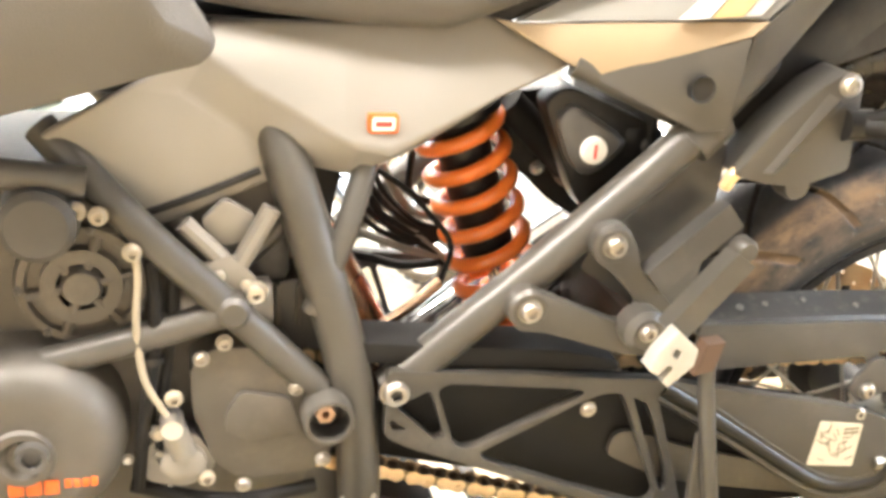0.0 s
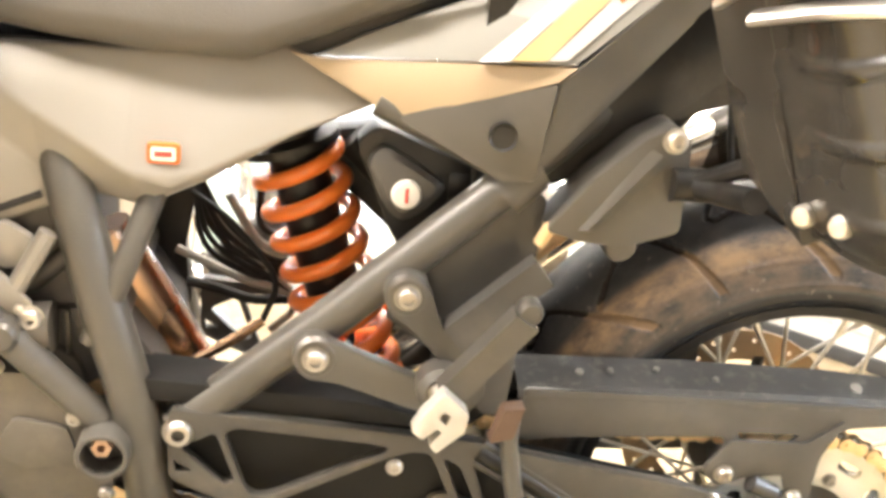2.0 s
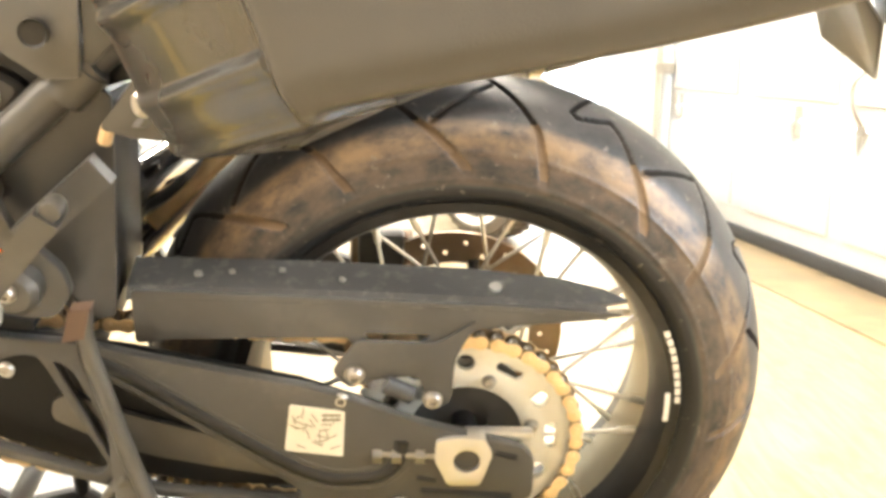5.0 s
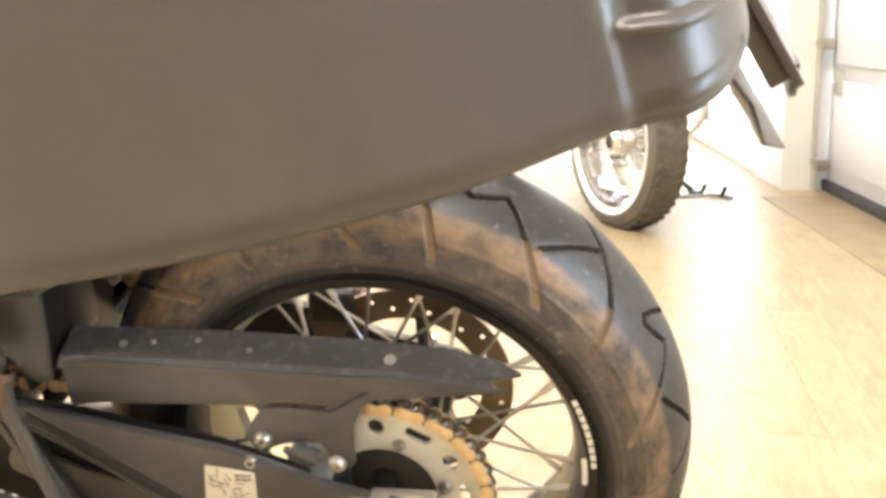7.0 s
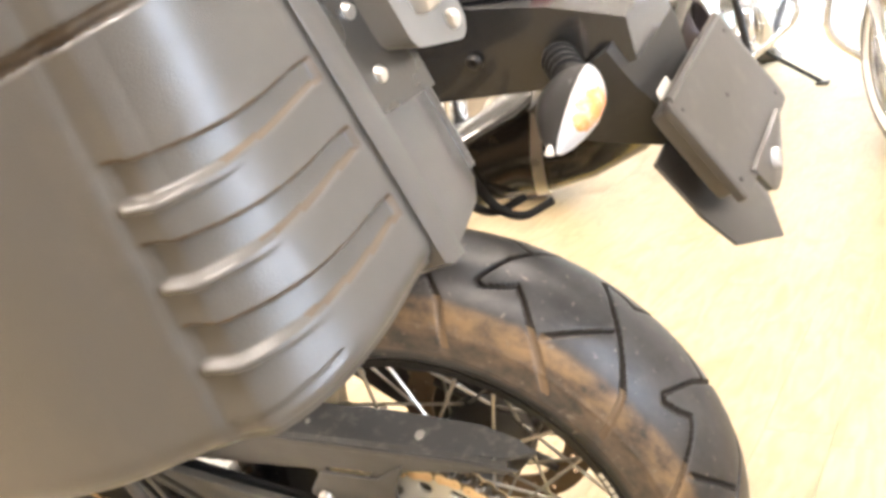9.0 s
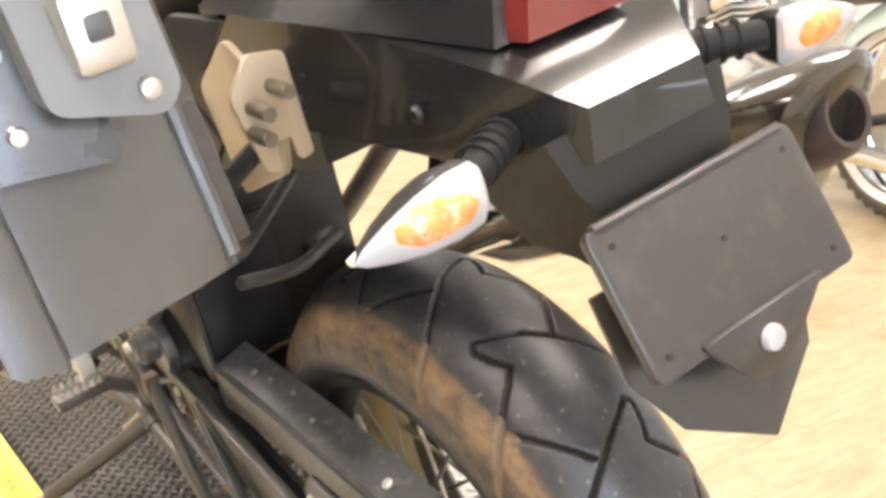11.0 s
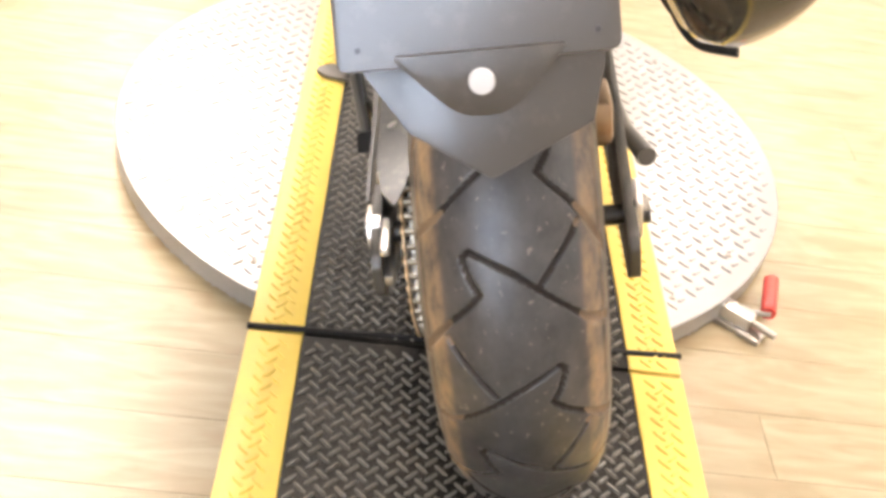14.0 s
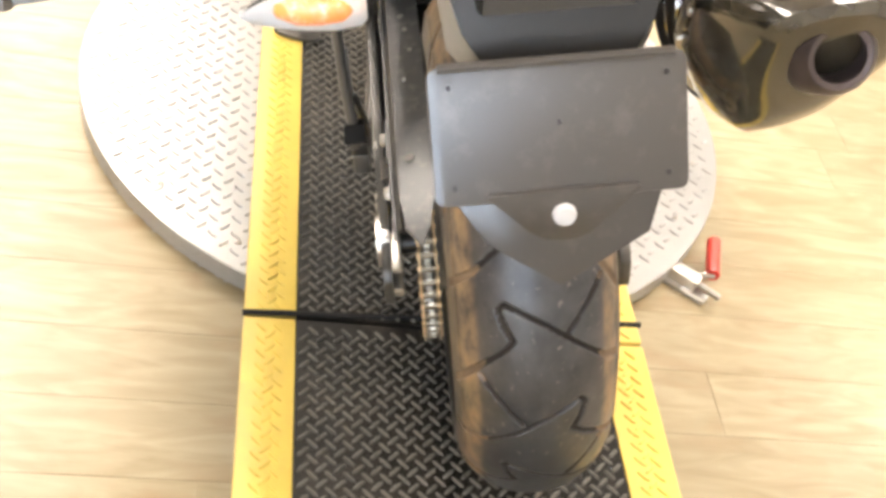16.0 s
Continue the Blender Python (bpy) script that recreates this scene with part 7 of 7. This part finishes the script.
    for x, y, z in ((0.215, 0.140, 0.430), (0.225, 0.143, 0.458), (0.19, 0.148, 0.40)):
        part("rivet", turned([(0, -0.003), (0.004, -0.002), (0.005, 0.002)], 10, pose(x, y, z)), "steel", m)
    part("link_pipe", tube([(-0.03, 0.157, 0.33), (-0.09, 0.12, 0.30), (-0.22, 0.10, 0.22), (-0.40, 0.10, 0.08)], 0.026, 18, bend=0.06), "chrome", m, "polished link pipe with clamps")
    for t in (0.25, 0.7):
        q = Vector((-0.09, 0.12, 0.30)).lerp(Vector((-0.03, 0.157, 0.33)), t)
        part("clamp", turned([(0.0275, -0.006), (0.0295, -0.006), (0.0295, 0.006), (0.0275, 0.006)], 24, Matrix.Translation(q) @ (Vector((0.06, 0.037, 0.03)).to_track_quat("Y", "Z").to_matrix().to_4x4()), closed=True), "steel", m)
    part("hanger_strap", tube([(0.02, 0.11, 0.40), (0.06, 0.10, 0.46), (0.05, 0.09, 0.53)], 0.008, 10), "black", m)
    m.matrix_local = Matrix.Translation((0.273, 0.228, 0.441)) @ Matrix.Scale(1.36, 4) @ Matrix.Translation((-0.318, -0.203, -0.484))
    for dx, dy, dz in ((0.0, 0.0, 0.0), (-0.03, -0.010, 0.012)):
        part("strap_hook", tube([(x + dx, y + dy, z + dz) for x, y, z in ((-0.015, 0.158, 0.400), (0.0, 0.168, 0.329), (0.010, 0.173, 0.282), (0.025, 0.180, 0.248), (0.045, 0.198, 0.227), (0.072, 0.232, 0.231))], 0.0058, 10, bend=0.03, flat=0.6), "rubber", bike, "thin black curved strap beside the silencer")
    # rear brake caliper on the right arm
    b = part("brake_caliper", box((-0.115, 0.085, 0.055), (-0.045, 0.125, 0.115), 0.010), "discm", bike, "brown-stained rear brake caliper")
    part("caliper_bridge", box((-0.105, 0.065, 0.085), (-0.055, 0.09, 0.125), 0.006), "satin", b)


def clear_material():
    m = bpy.data.materials.new("clear_indicator_lens")
    m.use_nodes = True
    b = m.node_tree.nodes["Principled BSDF"]
    b.inputs["Base Color"].default_value = (0.96, 0.95, 0.93, 1)
    b.inputs["Transmission Weight"].default_value, b.inputs["Roughness"].default_value, b.inputs["IOR"].default_value = 0.62, 0.52, 1.2
    return m


M["lens_clear"] = clear_material()
tail_end()


# ---- other motorcycles standing in the showroom ----
def cruiser(m, paint, label, whitewall=True, guard=True, steer=0, foot=(0.86, 0.33)):
    """A chrome cruiser: its rear axle at x 0, its front axle at x 1.62, facing +x; steer: how far the front is turned to the left."""
    turn = pose(1.62, 0, 0, 0, 0, steer) @ pose(-1.62, 0, 0)
    c = thing("cruiser_motorcycle", m, label, "motorcycle", "motorcycles in the showroom")
    def wheel(x, r, w, name):
        prof = [(r - 0.09, -0.03), (r - 0.085, -w * 0.8), (r - 0.04, -w), (r - 0.012, -w * 0.85), (r, -w * 0.4), (r, w * 0.4), (r - 0.012, w * 0.85), (r - 0.04, w), (r - 0.085, w * 0.8), (r - 0.09, 0.03)]
        t = part(name, turned(prof, 64, pose(x, 0, r), closed=True), "road_tyre", c, "treaded whitewall tyre on spoked wheel")
        if whitewall:
            for s in (-1, 1):
                part("whitewall", turned([(r - 0.078, s * (w * 0.86 + 0.001)), (r - 0.052, s * (w * 0.97 + 0.002)), (r - 0.052, s * (w * 0.97 - 0.004)), (r - 0.078, s * (w * 0.86 - 0.006))], 64, pose(x, 0, r), closed=True), "whitewall", t)
        part("rim", turned([(r - 0.095, -w * 0.75), (r - 0.082, -w * 0.8), (r - 0.082, w * 0.8), (r - 0.095, w * 0.75), (r - 0.105, 0)], 56, pose(x, 0, r), closed=True), "chrome", t)
        part("hub", turned([(0, -0.07), (0.03, -0.07), (0.05, -0.05), (0.035, -0.03), (0.035, 0.03), (0.05, 0.05), (0.03, 0.07), (0, 0.07)], 28, pose(x, 0, r)), "chrome", t)
        mesh = finish("spoke", tube([(0.04, 0, 0), (r - 0.098, 0, 0)], 0.002, 6), "chrome")
        for i in range(28):
            s = new("spoke", mesh)
            s.parent = t
            s.matrix_local = pose(x, 0, r) @ Matrix.Rotation(2 * math.pi * i / 28, 4, "Y") @ pose(0, 0.03 if i % 2 else -0.03, 0, 0, 0, 8 if i % 2 else -8)
        # tread blocks
        bm = bmesh.new()
        for i in range(44):
            a = 2 * math.pi * i / 44
            for s in (-1, 1):
                box((-0.013, s * w * 0.45 - w * 0.33, r - 0.004), (0.013, s * w * 0.45 + w * 0.33, r + 0.003), 0.001, pose(x, 0, r) @ Matrix.Rotation(a + 0.03 * s, 4, "Y") @ pose(0, 0, 0, 0, 0, 22 * s), bm=bm)
        tagged(part("tread", bm, "road_tyre", t), kind="stuff")
        part("brake_disc", turned([(0.06, 0.075), (0.13, 0.075), (0.13, 0.08), (0.06, 0.08)], 40, pose(x, 0, r), closed=True), "steel", t)
        return t
    wheel(0, 0.33, 0.075, "rear_wheel")
    wheel(1.62, 0.33, 0.078, "front_wheel").matrix_local = turn
    def fender(x, r0, r1, a0, a1, w, name):
        secs = []
        for a in np.linspace(radians(a0), radians(a1), 20):
            s = []
            for b in np.linspace(-1, 1, 9):
                rr = r1 - (r1 - r0) * abs(b) ** 2.5
                s.append((x + rr * math.cos(a), w * b, 0.33 + rr * math.sin(a)))
            for b in np.linspace(1, -1, 9):
                rr = r1 - 0.004 - (r1 - r0) * abs(b) ** 2.5
                s.append((x + rr * math.cos(a), (w - 0.004) * b, 0.33 + rr * math.sin(a)))
            secs.append(s)
        return part(name, loft(secs), paint, c)
    fender(0, 0.28, 0.375, 10, 190, 0.10, "rear_fender")
    fender(1.62, 0.27, 0.37, 20, 185, 0.09, "front_fender").matrix_local = turn
    part("tank", loft([[(x, w * math.cos(a), z + h * math.sin(a)) for a in np.linspace(0, 2 * math.pi, 20, False)] for x, z, w, h in ((0.62, 0.78, 0.06, 0.05), (0.72, 0.80, 0.12, 0.09), (0.92, 0.83, 0.15, 0.115), (1.10, 0.85, 0.12, 0.10), (1.18, 0.86, 0.05, 0.05))]), paint, c, "teardrop tank")
    part("saddle", loft([[(x, w * math.cos(a), z + h * math.sin(a)) for a in np.linspace(0, 2 * math.pi, 18, False)] for x, z, w, h in ((0.0, 0.74, 0.08, 0.03), (0.12, 0.72, 0.14, 0.05), (0.35, 0.68, 0.17, 0.055), (0.52, 0.71, 0.13, 0.05), (0.62, 0.75, 0.05, 0.03))]), "seat", c)
    e = part("engine", box((0.55, -0.14, 0.18), (0.98, 0.14, 0.42), 0.04), "chrome", c, "chrome V-twin engine")
    for a, x in ((-24, 0.68), (24, 0.84)):
        for k in range(8):
            part("fin", box((-0.075, -0.085, 0.0), (0.075, 0.085, 0.010), 0.003, pose(x, 0, 0.38, 0, a, 0) @ pose(0, 0, 0.024 * k)), "alu", e)
        part("rocker_cover", box((-0.07, -0.07, 0.19), (0.07, 0.07, 0.25), 0.02, pose(x, 0, 0.38, 0, a, 0)), "chrome", e)
    part("air_cleaner", turned([(0, -0.19), (0.07, -0.185), (0.085, -0.17), (0.085, -0.12)], 32, pose(0.76, 0, 0.56)), "chrome", e)
    for y in (-0.17, 0.17):
        part("exhaust", tube([(0.86, y * 0.6, 0.5), (0.98, y, 0.40), (0.90, y, 0.22), (0.4, y, 0.20), (-0.30, y, 0.22)], 0.036, 16, bend=0.1), "chrome", c)
        part("fork_leg", tube([(1.62, y * 0.62, 0.33), (1.28, y * 0.62, 1.02)], 0.024, 14), "chrome", c).matrix_local = turn
        part("frame_tube", tube([(1.28, y * 0.2, 0.92), (1.02, y * 0.6, 0.20), (0.5, y * 0.6, 0.17), (0.0, y * 0.6, 0.33)], 0.018, 12), "black", c)
    part("handlebar", tube([(1.05, -0.42, 1.08), (1.18, -0.36, 1.14), (1.27, -0.12, 1.06), (1.27, 0.12, 1.06), (1.18, 0.36, 1.14), (1.05, 0.42, 1.08)], 0.014, 12), "chrome", c).matrix_local = turn
    h = part("headlamp", turned([(0, -0.08), (0.05, -0.07), (0.085, -0.02), (0.095, 0.05), (0.09, 0.06), (0, 0.065)], 32, pose(1.38, 0, 0.92, 0, 0, -90)), "chrome", c)
    h.matrix_local = turn
    part("lens", turned([(0.088, 0.060), (0.06, 0.072), (0, 0.078)], 32, pose(1.38, 0, 0.92, 0, 0, -90)), "lens", h, "clear headlamp lens")
    for y in (-0.17, 0.17):
        part("spot_lamp", turned([(0, -0.05), (0.04, -0.04), (0.058, 0.02), (0.056, 0.03), (0, 0.034)], 24, pose(1.38, y, 0.84, 0, 0, -90)), "chrome", c).matrix_local = turn
    if guard:
        part("engine_guard", tube([(1.08, -0.06, 0.62), (1.10, -0.33, 0.58), (1.10, -0.36, 0.36), (1.06, -0.10, 0.16), (1.06, 0.10, 0.16), (1.10, 0.36, 0.36), (1.10, 0.33, 0.58), (1.08, 0.06, 0.62)], 0.016, 12, bend=0.08), "chrome", c)
    part("kickstand", tube([(0.78, 0.14, 0.16), (foot[0], foot[1], 0.012)], 0.011, 10), "black", c)
    part("kickstand_foot", box((foot[0] - 0.04, foot[1] - 0.02, 0.0), (foot[0] + 0.04, foot[1] + 0.04, 0.012), 0.003), "black", c)
    return c


cruiser(pose(0.213, 4.65, 0, 0, 0, -88), "white", "white chrome cruiser with whitewall tyres and engine guard", steer=28)
cruiser(pose(-0.68, 5.34, 0, 0, 0, -90), "gtank", "pale green chrome cruiser on its kickstand", steer=20, foot=(0.85, 0.40))
cruiser(pose(-1.05, 2.55, 0, 0, 0, 168), "gtank", "pale green chrome cruiser parked beyond the turntable")
cruiser(pose(-3.6, 4.6, 0, 0, 0, -50), "white", "white chrome cruiser farther back in the showroom")


def floor_stand():
    """A slim white rod stand lying on the floor beside the cruiser's front wheel."""
    t = thing("wheel_stand", pose(0, 0, 0), "slim white metal rod stand lying on the floor", "stand")
    part("rod", tube([(0.35, 3.38, 0.07), (0.50, 3.52, 0.030), (0.68, 3.68, 0.012)], 0.008, 10), "white", t)
    part("foot", tube([(0.63, 3.73, 0.010), (0.73, 3.63, 0.010)], 0.009, 10), "white", t)
    for x, y in ((0.60, 3.69), (0.68, 3.63)):
        part("stub", tube([(x, y, 0.012), (x + 0.02, y + 0.01, 0.055)], 0.008, 8), "rubber", t)


floor_stand()
